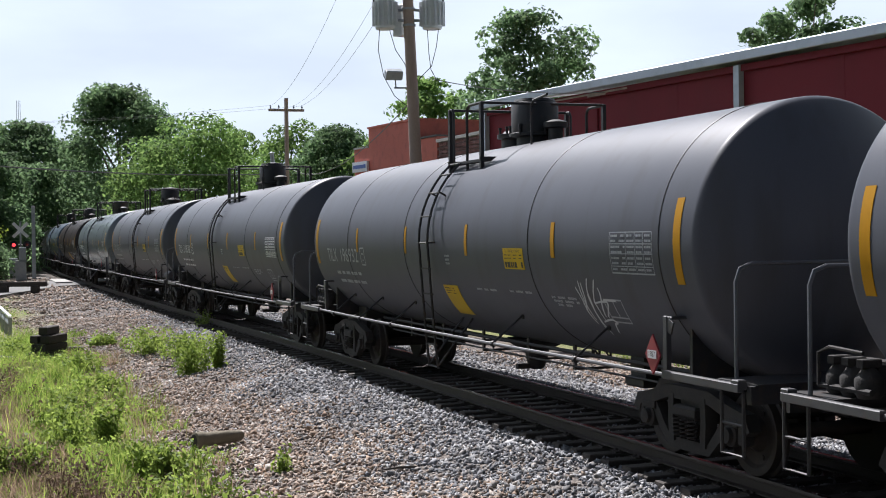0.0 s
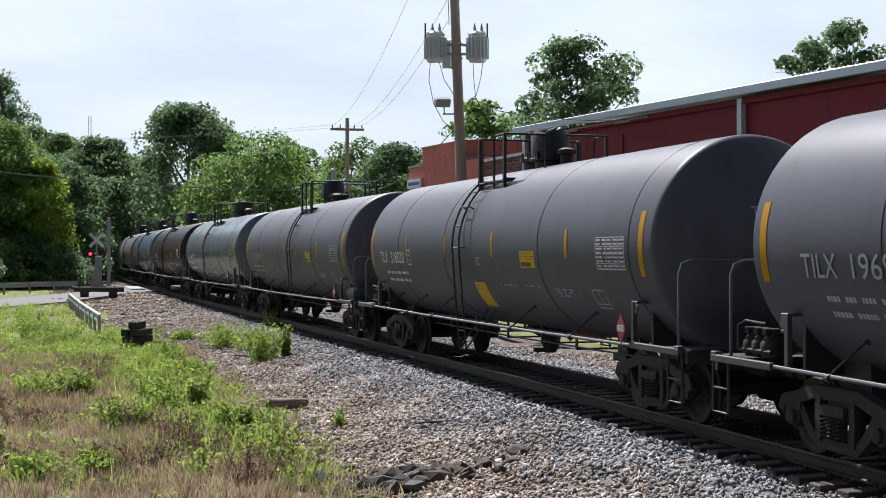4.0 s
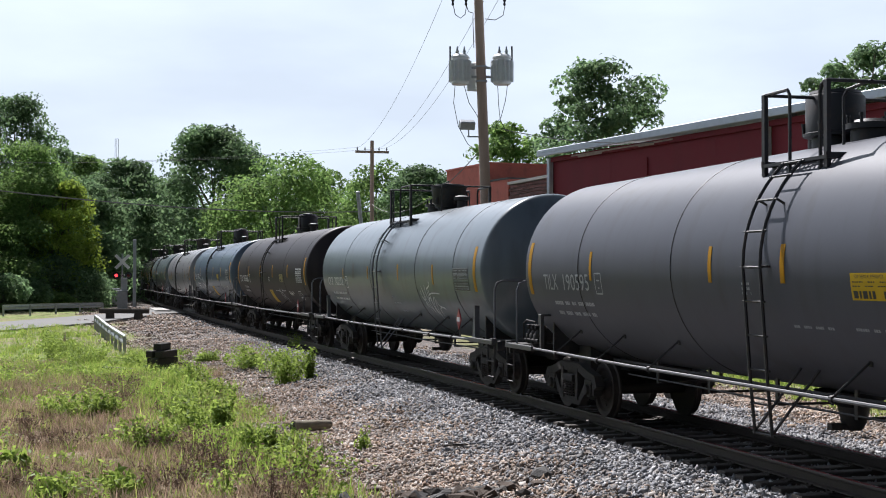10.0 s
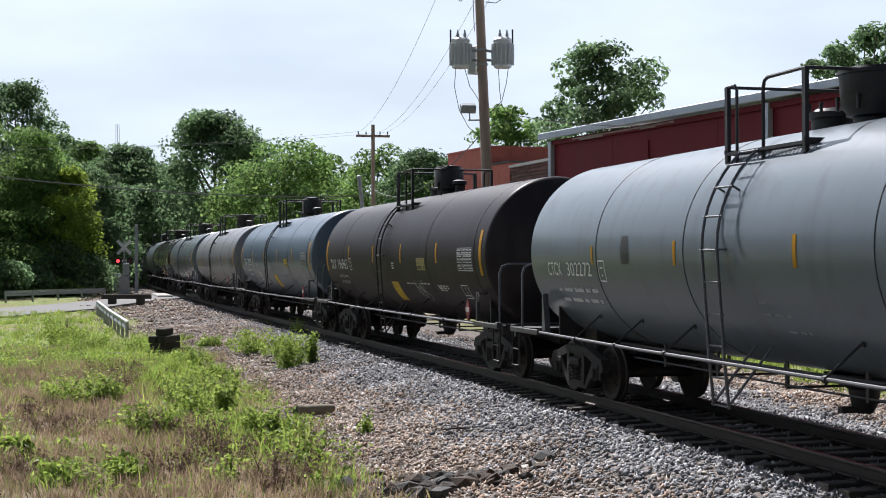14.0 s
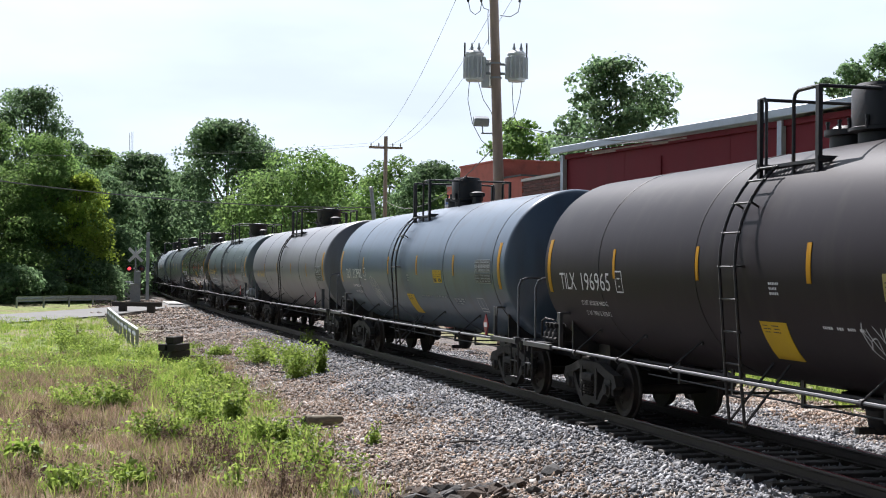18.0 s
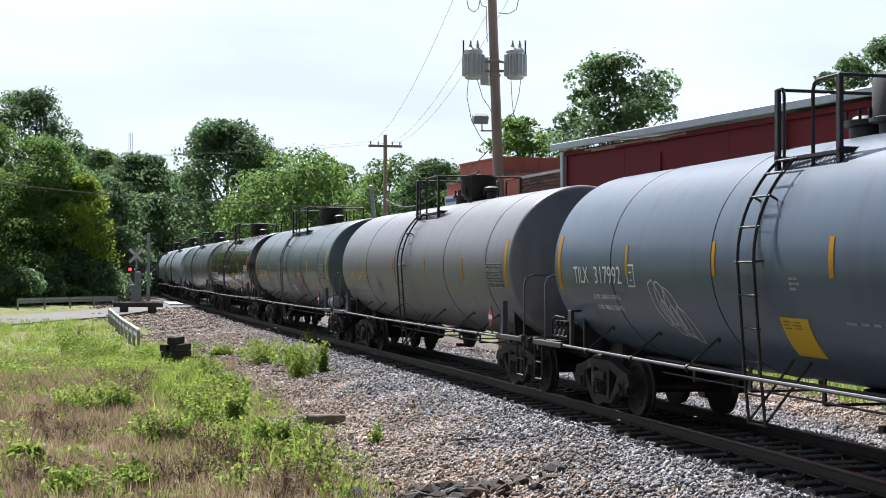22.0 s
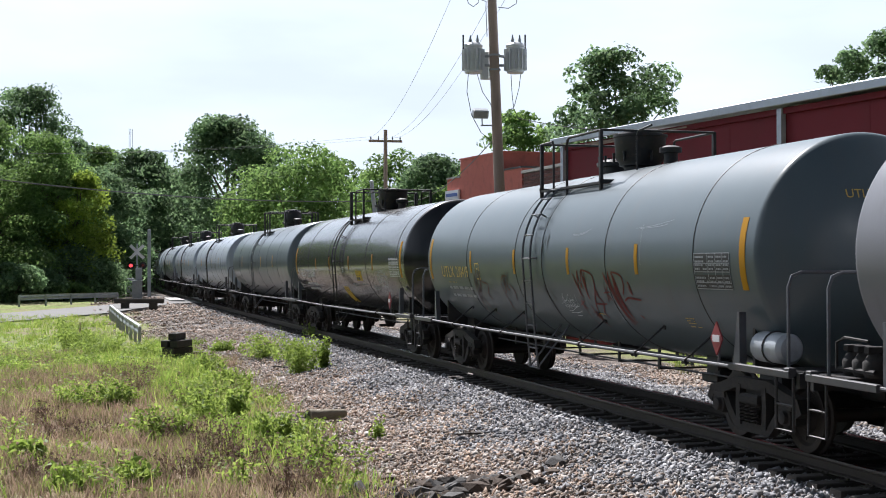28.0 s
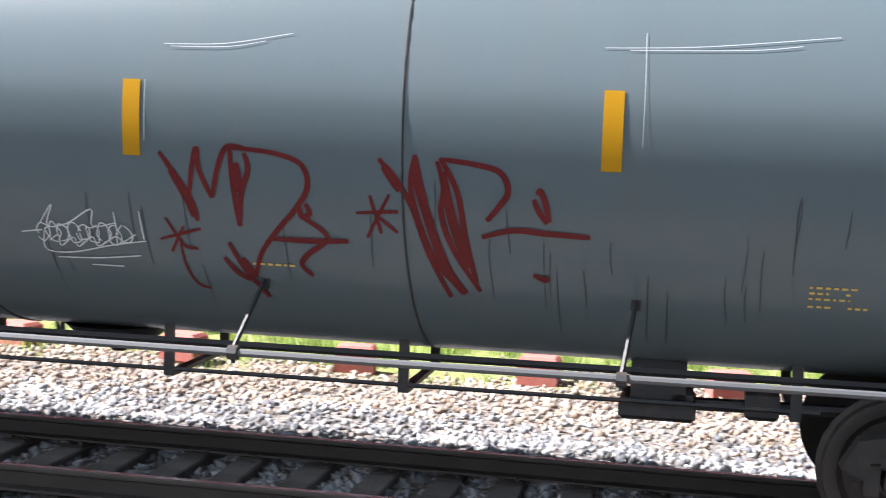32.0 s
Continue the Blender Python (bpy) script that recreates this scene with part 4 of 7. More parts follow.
        part("end_handrail", cached(("end_handrail", end), lambda: er, GREY_STEEL), None, car)
        for side in (-1, 1):
            st = Geo()
            x0 = end * 8.72
            st.tube([(x0 - 0.2, side * 1.6, 1.05), (x0 - 0.2, side * 1.6, 0.42), (x0 + 0.2, side * 1.6, 0.42), (x0 + 0.2, side * 1.6, 1.05)], 0.02, 6).tube([(x0 - 0.2, side * 1.6, 0.72), (x0 + 0.2, side * 1.6, 0.72)], 0.016, 6)
            part("sill_step", cached(("sill_step", end, side), lambda: st, BLACK_STEEL), None, car)
            if spec.get("plate_brace"):
                bf = Geo().box(end * 7.25, side * 1.5, 1.4, 0.075, 0.06, 0.62, bevel=0.01).box(end * 7.3, side * 1.42, 1.69, 0.17, 0.2, 0.035, bevel=0.01).box(end * 7.33, side * 1.51, 1.6, 0.13, 0.02, 0.15, Matrix.Rotation(0.4, 3, "Y"), bevel=0.004)
            else:
                bf = Geo().prism([(end * 7.38 - 0.09, 1.08), (end * 7.38 + 0.09, 1.08), (end * 7.44 + 0.025, 1.78), (end * 7.44 - 0.025, 1.78)], side * 1.43, side * 1.53)
            part("head_brace", cached(("head_brace", end, side, bool(spec.get("plate_brace"))), lambda: bf, GREY_STEEL if not spec.get("plate_brace") else SILL_STEEL), None, car, "worn grey end brace" if side < 0 and end < 0 else "")
        part("bolster_web", cached(("bolster_web", end), lambda: Geo().prism([(end * 7.33 - 0.03, 1.0), (end * 7.33 + 0.03, 1.0), (end * 7.33 + 0.03, 1.66), (end * 7.33 - 0.03, 1.66)], -1.25, 1.25), BLACK_STEEL), None, car)
        cp = Geo().box(end * 8.95, 0, 0.86, 0.5, 0.2, 0.22, bevel=0.03).box(end * 9.17, end * 0.07, 0.86, 0.2, 0.3, 0.28, bevel=0.05).box(end * 9.2, -end * 0.12, 0.86, 0.14, 0.1, 0.26, bevel=0.03)
        part("coupler", cached(("coupler", end), lambda: cp, TRUCK_IRON), None, car)
        hose = Geo().tube([(end * 8.9, 0.35, 0.85), (end * 9.05, 0.36, 0.6), (end * 9.2, 0.3, 0.42), (end * 9.32, 0.2, 0.45)], 0.025, 6)
        part("air_hose", cached(("air_hose", end), lambda: hose, BLACK_STEEL), None, car)
        # truck
        truck = part("truck", cached("truck_bolster", lambda: Geo().box(0, 0, 0.62, 0.42, 2.1, 0.3, bevel=0.03).revolve([(0.74, 0.3), (0.82, 0.3)], "z", 16), TRUCK_IRON), None, car, "dusty cast iron truck", at=Matrix.Translation((end * 6.95, 0, 0)))
        truck.name = "truck"
        for side in (-1, 1):
            m = Matrix.Translation((0, side * 1.0, 0)) @ Matrix.Rotation(0 if side < 0 else math.pi, 4, "Z")
            part("side_frame", cached("side_frame", make_bogie_frame, TRUCK_IRON, 30), None, truck, at=m)
            for i in range(3):
                part("spring", cached("spring", make_spring, TRUCK_IRON, 50), None, truck, at=m @ Matrix.Translation((-0.16 + 0.16 * i, 0, 0)))
        for ax in (-0.889, 0.889):
            w = part("wheelset", cached("wheelset", make_wheelset, WHEEL_STEEL, 30), None, truck, "rusty steel wheels on an axle", at=Matrix.Translation((ax, 0, 0.457)))
            WHEELS.append((w, ax))
    # under the tank
    out = Geo().revolve([(0.74, 0.05), (0.8, 0.09), (0.86, 0.3), (0.95, 0.4)], "z", 16, (0.62, 0, 0)) if spec.get("low_outlet") else Geo().revolve([(0.45, 0.1), (0.55, 0.16), (0.75, 0.2), (0.86, 0.42), (0.95, 0.5)], "z", 18, (0.3, 0, 0)).box(0.3, -0.2, 0.5, 0.1, 0.3, 0.08)
    part("outlet_valve", cached(("outlet_valve", spec.get("low_outlet")), lambda: out, BLACK_STEEL), None, car)
    for y, z, r, half in ((-0.55, 0.75, 0.016, 5.6), (0.55, 0.75, 0.016, 5.6), (-0.55, 0.95, 0.028, 6.2), (0.55, 0.95, 0.028, 6.2)):
        part("brake_rod", cached(("brake_rod", y, z), lambda: Geo().tube([(-half, y, z), (0, y, z - 0.02), (half, y, z)], r, 5), BLACK_STEEL), None, car)
    for x in (-4.4, -2.6, -0.63, 1.24, 2.9, 5.45):
        hang = Geo()
        for y in (-0.55, 0.55):
            hang.box(0, y, 0.93, 0.07, 0.03, 0.48)
        hang.box(0, 0, 0.7, 0.07, 1.1, 0.03)
        part("rod_hanger", cached("rod_hanger", lambda: hang, BLACK_STEEL), None, car, at=Matrix.Translation((x, 0, 0)))
    if spec.get("tank_under", True):
        bc = Geo().box(4.58, -0.25, 0.68, 0.5, 0.5, 0.14, bevel=0.03).box(4.58, -0.25, 0.95, 0.36, 0.4, 0.5, bevel=0.03).box(4.74, -0.3, 0.72, 0.14, 0.3, 0.2, bevel=0.03)
        valve = part("brake_valve", cached("brake_valve", lambda: bc, BLACK_STEEL), None, car)
        part("valve_pipe", cached("valve_pipe", lambda: Geo().tube([(4.8, -0.25, 0.7), (5.9, -0.25, 0.72)], 0.045, 8), BLACK_STEEL), None, valve)
        part("slack_adjuster", cached("slack_adjuster", lambda: Geo().box(5.25, -0.3, 0.74, 0.22, 0.2, 0.2, bevel=0.03), BLACK_STEEL), None, valve)
    if spec.get("low_box"):
        part("end_tank", Geo().revolve([(7.6, 0.04), (7.62, 0.14), (7.68, 0.17), (8.4, 0.17), (8.46, 0.14), (8.48, 0.04)], "x", 18, (0, -1.3, 1.3)), SILL_STEEL, car, "grey air tank on the end platform")
    if spec.get("reservoir"):
        rs = Geo().revolve([(7.6, 0.04), (7.62, 0.15), (7.68, 0.195), (8.3, 0.195), (8.36, 0.15), (8.38, 0.04)], "x", 20, (0, -1.3, 1.35))
        part("air_reservoir", cached("air_reservoir", lambda: rs, GALV), None, car, "grey cylindrical air reservoir")
        part("strap", cached("reservoir_strap", lambda: Geo().tube([(8.0, -1.3 + 0.2 * math.cos(a), 1.35 + 0.2 * math.sin(a)) for a in np.linspace(0, 6.283, 20)[:-1]], 0.014, 5, closed=True), BLACK_STEEL), None, car)
    if spec.get("brake_stand"):
        bs = Geo()
        for k in range(3):
            bs.revolve([(0, 0.1), (0.05, 0.13), (0.17, 0.13), (0.2, 0.11), (0.28, 0.05)], "z", 12, (-8.62 + 0.22 * k, -1.2, 1.13)).box(-8.62 + 0.22 * k, -1.2, 1.44, 0.1, 0.2, 0.08, bevel=0.01)
        bs.tube([(-8.8, -1.3, 1.2), (-8.0, -1.3, 1.2)], 0.03, 6).tube([(-8.78, -1.32, 1.2), (-8.78, -1.32, 1.5), (-8.6, -1.32, 1.56), (-8.1, -1.32, 1.54)], 0.018, 6)
        bs.box(-8.4, -1.0, 1.3, 0.5, 0.25, 0.3, bevel=0.03)
        part("brake_gear", cached("brake_gear", lambda: bs, TRUCK_IRON), None, car)
    # marks on the camera side
    for i, (x, z0, z1, w) in enumerate(spec.get("strips", ())):
        part("reflective_strip", decal(x - w / 2, x + w / 2, z0, z1, 0.006), YELLOW, tank, "yellow reflective strip" if i == 0 else "", 60)
    for x in spec.get("end_strips", ()):
        part("end_strip", decal(x - 0.075, x + 0.075, 2.06, 2.99, 0.006), YELLOW, tank, "", 60)
    if spec.get("mark"):
        text, x0, x1, z, h, mm = spec["mark"]
        x = (x0 + x1) / 2
        words = text.split("  ")
        share = [len(w) for w in words]
        gap = 0.28 if len(words) > 1 else 0.0
        first = spec.get("mark_split")
        gap = first[1] if first else gap
        spot = x0
        for k, word in enumerate(words):
            ob = lettering("reporting_mark" if k == 0 else "car_number", word, 0, z, h, mm, tank)
            xs = [v.co.x for v in ob.data.vertices]
            wide = (x1 - x0 - gap) * (share[k] * (0.88 if k == 0 and len(words) > 1 else 1.0)) / (sum(share) - 0.12 * share[0] * (len(words) > 1))
            if first:
                wide = first[0] if k == 0 else x1 - x0 - gap - first[0]
            for v in ob.data.vertices:
                v.co.x = spot + (v.co.x - min(xs)) / (max(xs) - min(xs)) * wide
            spot += wide + gap
        for k, line in enumerate(spec.get("weights", ())):
            lettering("weight_stencil", line, x + 0.25, z - 0.34 - 0.17 * k, 0.075, mm, tank)
        small = Geo()
        for k in range(0 if spec.get("weights") else 2):
            d = bars(x - 0.75, x + 1.05, z - 0.34 - 0.17 * k, 0.06, rnd)
            small.add(d.v, d.f)
        if small.v:
            tagged(part("small_stencil", small, DULL_STENCIL if mm is not STENCIL else STENCIL, tank, "", 0), kind="stuff")
    if spec.get("label_plate"):
        x, z = spec["label_plate"]
        lp = part("warning_label", decal(x - 0.35, x + 0.35, z - 0.145, z + 0.145, 0.006), YELLOW_DULL if spec.get("label_dull") else YELLOW_LABEL, tank, "yellow warning label", 60)
        lettering("warning_print", "FOR CHEMICAL EMERGENCY", x, z + 0.105, 0.04, DARK_INK, lp, 0.01, 0.72)
        g = Geo()
        for k in range(2):
            d = bars(x - 0.31, x + 0.31, z + 0.05 - 0.045 * k, 0.014, rnd, 0.009)
            g.add(d.v, d.f)
        d = bars(x - 0.31, x + 0.31, z - 0.085, 0.08, rnd, 0.009)
        g.add(d.v, d.f)
        tagged(part("print", g, DARK_INK, lp, "", 0), kind="stuff")
    if spec.get("slant_plate"):
        x, z, mm = spec["slant_plate"]
        patch = part("slanted_patch", decal(x - 0.33, x + 0.33, z - 0.24, z + 0.24, 0.006, slant=0.14), mm, tank, "slanted yellow patch with small print", 60)
        g = Geo()
        for k in range(3):
            d = bars(x - 0.22, x + 0.18, z + 0.19 - 0.04 * k, 0.014, rnd, 0.009)
            g.add(d.v, d.f)
        tagged(part("print", g, DARK_INK, patch, "", 0), kind="stuff")
    if spec.get("panel"):
        x, z, dark = spec["panel"]
        hw, hh = 0.51, 0.24
        g = Geo()
        if dark:
            pp = part("data_panel", decal(x - hw, x + hw, z - 0.02, z + hh, 0.006), DARK_INK, tank, "black data panel with white print", 60)
            part("data_panel_foot", decal(x - hw, x + hw, z - hh, z - 0.05, 0.006), DARK_INK, pp, "", 60)
            rows = (0.19, 0.13, 0.08, 0.03, -0.09, -0.14, -0.2)
        else:
            pp = part("data_panel", decal(x - hw, x + hw, z - hh, z - hh + 0.012, 0.006), spec.get("panel_ink", DULL_STENCIL), tank, "printed data panel", 60)
            rows = (0.2, 0.14, 0.07, 0.01, -0.06, -0.12, -0.19)
        for k, dz in enumerate(rows):
            for u0, u1 in ((-0.48, -0.14), (-0.08, 0.08), (0.14, 0.28), (0.34, 0.48)):
                d = bars(x + u0, x + u1, z + dz, 0.026, rnd, 0.009)
                g.add(d.v, d.f)
        lines = [[(x - hw, z + dz), (x + hw, z + dz)] for dz in (hh, 0.105, -0.01, -0.155, -hh)] + [[(x + u, z - hh), (x + u, z + hh)] for u in (-hw, -0.11, 0.11, 0.31, hw)]
        for pts in lines:
            d = stroke(pts, 0.01, 0.01)
            g.add(d.v, d.f)
        tagged(part("print", g, spec.get("panel_ink", DULL_STENCIL), pp, "", 0), kind="stuff")
    for x0, x1, z in spec.get("notes", ()):
        tagged(part("small_stencil", bars(x0, x1, z, 0.013 if spec.get("note_ink") is GOLD_STENCIL else 0.032, rnd), spec.get("note_ink", DULL_STENCIL), tank, "", 0), kind="stuff")
    if spec.get("frame_mark"):
        x, z = spec["frame_mark"]
        g = Geo()
        for pts in ([(x - .21, z + .14), (x + .25, z + .14)], [(x - .25, z - .14), (x + .21, z - .14)], [(x - .21, z + .14), (x - .25, z - .14)], [(x + .25, z + .14), (x + .21, z - .14)], [(x + .02, z + .14), (x, z - .08)], [(x - .24, z - .08), (x + .22, z - .08)]):
            d = stroke(pts, 0.02)
            g.add(d.v, d.f)
        part("stencil_frame", g, spec.get("note_ink", DULL_STENCIL), tank, "", 0)
    if spec.get("square"):
        x, z = spec["square"]
        g = Geo()
        for pts in ([(x - .13, z - .16), (x - .13, z + .16)], [(x + .13, z - .16), (x + .13, z + .16)], [(x - .13, z - .16), (x + .13, z - .16)], [(x - .13, z + .16), (x + .13, z + .16)], [(x - .06, z + .05), (x + .06, z + .05)], [(x - .03, z - .07), (x + .03, z - .07)]):
            d = stroke(pts, 0.025)
            g.add(d.v, d.f)
        part("stencil_box", g, spec["mark"][5], tank, "", 0)
    if spec.get("placard"):
        x, z, number = spec["placard"]
        w_, h_ = 0.165, 0.22
        holder = part("placard", Geo().add([(x, -1.7, z - h_), (x + w_, -1.7, z), (x, -1.7, z + h_), (x - w_, -1.7, z), (x, -1.68, z - h_), (x + w_, -1.68, z), (x, -1.68, z + h_), (x - w_, -1.68, z)],
                                           [(0, 1, 2, 3), (7, 6, 5, 4), (0, 4, 5, 1), (1, 5, 6, 2), (2, 6, 7, 3), (3, 7, 4, 0)]), PLACARD_RED, car, "red and white diamond hazard placard", 0)
        part("number_panel", Geo().box(x, -1.705, z, 0.19, 0.006, 0.09), STENCIL, holder, "", 0)
        if number:
            nb = lettering("placard_number", number, x, z, 0.062, DARK_INK, holder)
            for v in nb.data.vertices:
                v.co.y = -1.712
        part("placard_holder", Geo().tube([(x, -1.66, 1.12), (x, -1.66, z + 0.1)], 0.02, 6), GREY_STEEL, car)
    for name, mat, lines, width, label in spec.get("spray", ()):
        if len(lines) > 24:
            g = Geo()
            for pts in lines:
                d = stroke(pts, width)
                g.add(d.v, d.f)
            tagged(part(name, g, mat, tank, label, 0), kind="stuff")
            continue
        first = None
        for k, pts in enumerate(lines):
            piece = part(name if first is None else "spray_stroke", stroke(pts, width, 0.005 + 0.0003 * k), mat, first or tank, label if first is None else "", 0)
            first = first or piece
    return car


WHEELS = []


def scribble(x, z, w, h, loops, seed):
    """A loose hand-sprayed tag of looping strokes."""
    rnd, lines = random.Random(seed), []
    for i in range(loops):
        cx = x - w / 2 + w * (i + 0.5) / loops
        pts, r = [], w / loops * 0.75
        a0 = rnd.uniform(0, 6)
        for k in range(9):
            a = a0 + k * 0.75
            pts.append((cx + r * (0.6 + rnd.uniform(0, 0.5)) * math.cos(a), z + h / 2 * (0.5 + rnd.uniform(0, 0.5)) * math.sin(a)))
        lines.append(pts)
    return lines


def bubble(x, z):
    """Leaning balloon letters in thin outline."""
    lines = []
    for k, (dx, dz, long, wide) in enumerate(((-0.34, 0.14, 0.36, 0.16), (-0.1, 0.06, 0.42, 0.19), (0.14, 0.0, 0.38, 0.19), (0.36, -0.16, 0.27, 0.16), (-0.12, 0.0, 0.2, 0.08), (0.12, -0.06, 0.18, 0.08))):
        pts = []
        for i in range(13):
            c, s = math.cos(i * math.pi / 6), math.sin(i * math.pi / 6)
            u, v = long * c * (1 + 0.08 * math.sin(3 * i + k)), wide * s
            pts.append((x + dx + 0.42 * u + 0.9 * v, z + dz - 0.9 * u + 0.42 * v))
        lines.append(pts)
    return lines


# strokes of the sprayed tags, metres on the tank's side: x, height
TAG_A = [[(4.87, 1.95), (4.93, 1.8), (4.91, 1.63), (4.96, 1.48)], [(5, 2.03), (4.98, 1.82), (4.98, 1.68), (4.99, 1.53)], [(5.15, 1.87), (5.13, 1.69), (5.12, 1.5), (5.13, 1.35)], [(5.28, 2.07), (5.19, 1.93), (5.17, 1.8), (5.12, 1.62), (5.08, 1.42)], [(5.47, 2.06), (5.27, 1.79), (5.27, 1.7), (5.27, 1.55)], [(5.5, 1.96), (5.51, 1.87), (5.39, 1.68), (5.35, 1.59)], [(5.25, 1.76), (5.54, 1.79), (5.61, 1.76), (5.42, 1.59)], [(5.2, 1.52), (5.44, 1.56), (5.57, 1.53), (5.47, 1.5), (5.37, 1.39)], [(5.53, 1.81), (5.87, 1.81)], [(5.07, 2.01), (5.03, 1.8), (4.9, 1.64)]]
TAG_D = [[(3.21, 2.05), (3.22, 1.9), (3.38, 1.76), (3.46, 1.53)], [(3.36, 2.15), (3.41, 1.92), (3.29, 1.65)], [(3.41, 2.04), (3.48, 1.87), (3.55, 1.64), (3.65, 1.54)], [(3.64, 2.18), (3.62, 2), (3.67, 1.77), (3.65, 1.54)], [(3.79, 2.03), (3.88, 2.11), (3.91, 1.86), (3.8, 1.55)], [(3.8, 2.04), (3.77, 1.93), (3.67, 1.77), (3.77, 1.86), (3.87, 1.87), (3.87, 1.73), (3.86, 1.48)], [(4.05, 2.25), (4.08, 2.17), (3.77, 2.08)], [(3.85, 1.94), (4.07, 1.98), (4.38, 1.99), (4.76, 1.98)], [(3.88, 1.5), (3.94, 1.68), (4.09, 1.84), (4.22, 1.89), (4.19, 1.79), (4, 1.53), (3.97, 1.39)], [(4.27, 1.82), (4.31, 1.72), (4.49, 1.68), (4.69, 1.64), (4.62, 1.67), (4.36, 1.66), (4.24, 1.59), (4.19, 1.47)]]
TAG_E = [[(2.14, 1.9), (2.09, 1.79), (2.13, 1.6), (2.22, 1.51)], [(2.08, 1.83), (2.18, 1.69), (2.1, 1.6)], [(2.19, 1.84), (2.21, 1.76), (2.35, 1.46)], [(2.33, 1.87), (2.44, 1.71), (2.5, 1.47)], [(2.19, 1.7), (2.32, 1.73), (2.31, 1.56), (2.32, 1.46)], [(2.68, 1.91), (2.51, 1.76), (2.56, 1.43)], [(2.8, 1.92), (2.7, 1.7), (2.56, 1.48), (2.66, 1.38)], [(2.44, 1.69), (2.57, 1.73), (2.62, 1.63), (2.7, 1.64)], [(2.73, 1.61), (2.87, 1.55), (2.95, 1.51), (2.82, 1.43), (2.72, 1.3)], [(2.48, 1.85), (2.46, 1.71)]]
RED_ONE = [[(1.55, 2.25), (1.63, 2.13), (1.72, 1.97), (1.76, 1.83)], [(1.72, 1.97), (1.76, 2.18), (1.79, 2.28), (1.8, 2.15), (1.87, 1.98)], [(1.87, 1.98), (1.92, 2.16), (1.98, 2.29), (2.09, 2.29)], [(2, 2.29), (2.01, 2.09), (2.03, 1.81)], [(2.09, 2.26), (2.11, 2.16), (2.06, 2.01), (2.03, 1.81)], [(2.01, 2.29), (2.26, 2.27), (2.44, 2.21), (2.48, 2.08), (2.4, 1.94), (2.26, 1.79), (2.14, 1.64), (2.07, 1.48)], [(2.46, 1.97), (2.48, 1.91), (2.43, 1.89), (2.42, 1.95)], [(2.22, 1.74), (2.36, 1.74), (2.5, 1.74), (2.71, 1.75)], [(2.43, 1.89), (2.58, 1.77), (2.44, 1.65), (2.39, 1.58), (2.45, 1.51)], [(1.94, 1.7), (2, 1.55), (2.05, 1.46), (2.12, 1.34)], [(1.89, 1.6), (1.95, 1.51), (2.03, 1.46)]]
RED_ONE_STAR = [[(1.62, 1.68), (1.62, 1.53), (1.66, 1.41), (1.74, 1.38)], [(1.49, 1.7), (1.77, 1.78)], [(1.55, 1.84), (1.61, 1.72), (1.65, 1.66), (1.73, 1.65)], [(1.66, 1.79), (1.55, 1.62)]]
RED_TWO = [[(2.92, 2.26), (3.02, 2.14), (3.12, 1.97), (3.2, 1.7), (3.31, 1.42)], [(3.14, 2.29), (3.11, 2.11), (3.16, 1.87), (3.25, 1.63), (3.41, 1.45)], [(3.27, 2.26), (3.31, 2.11), (3.29, 1.95), (3.35, 1.74), (3.5, 1.47)], [(3.29, 2.28), (3.39, 2.08), (3.43, 1.82), (3.48, 1.53)], [(3.14, 2.27), (3.17, 2.11), (3.2, 2.01)], [(3.31, 2.27), (3.49, 2.25), (3.64, 2.21), (3.69, 2.1), (3.63, 2), (3.56, 1.92)], [(3.53, 1.82), (3.72, 1.87), (3.92, 1.86), (4.17, 1.85)], [(3.86, 2.09), (3.88, 2.11), (3.91, 2.03), (3.93, 1.93)], [(3.84, 2.06), (3.87, 1.99), (3.92, 1.92)], [(3.83, 1.6), (3.9, 1.57), (3.92, 1.59)]]
RED_TWO_STAR = [[(2.77, 1.93), (3.03, 1.95)], [(2.86, 2.04), (2.92, 1.81)], [(2.98, 2.05), (2.83, 1.78)], [(2.91, 1.91), (3.02, 1.82)]]
THIN_TAG = [[(0.69, 1.76), (0.8, 1.89), (0.74, 1.75), (0.88, 1.77), (1.06, 1.87), (1.05, 1.76), (1.21, 1.79)], [(0.71, 1.71), (0.69, 1.59), (0.87, 1.58), (1.15, 1.64), (1.39, 1.68)], [(0.73, 1.65), (0.8, 1.69), (0.8, 1.62), (0.9, 1.68), (0.92, 1.62), (1.03, 1.69), (1.06, 1.63), (1.19, 1.7), (1.2, 1.65), (1.33, 1.72)], [(0.55, 1.7), (0.7, 1.72)], [(0.75, 1.54), (1.05, 1.55), (1.33, 1.58)], [(0.97, 1.5), (1.19, 1.5)], [(1.38, 1.87), (1.38, 1.69)], [(1.21, 1.86), (1.21, 1.71)]]
OLD_RED_ONE = [[(-4.33, 2.11), (-4.4, 1.69), (-4.55, 1.39)], [(-4.13, 2.3), (-4.11, 2.09), (-4.17, 1.81)], [(-4, 2.28), (-3.95, 2.04), (-4.12, 1.81)], [(-3.83, 2.26), (-3.99, 1.87)], [(-3.96, 2.12), (-3.81, 2.04), (-3.45, 1.97), (-3.65, 1.78), (-3.56, 1.67)], [(-4.12, 1.64), (-4.05, 1.42), (-3.89, 1.28)], [(-4.3, 2.19), (-4.25, 1.97), (-4.21, 1.64)]]
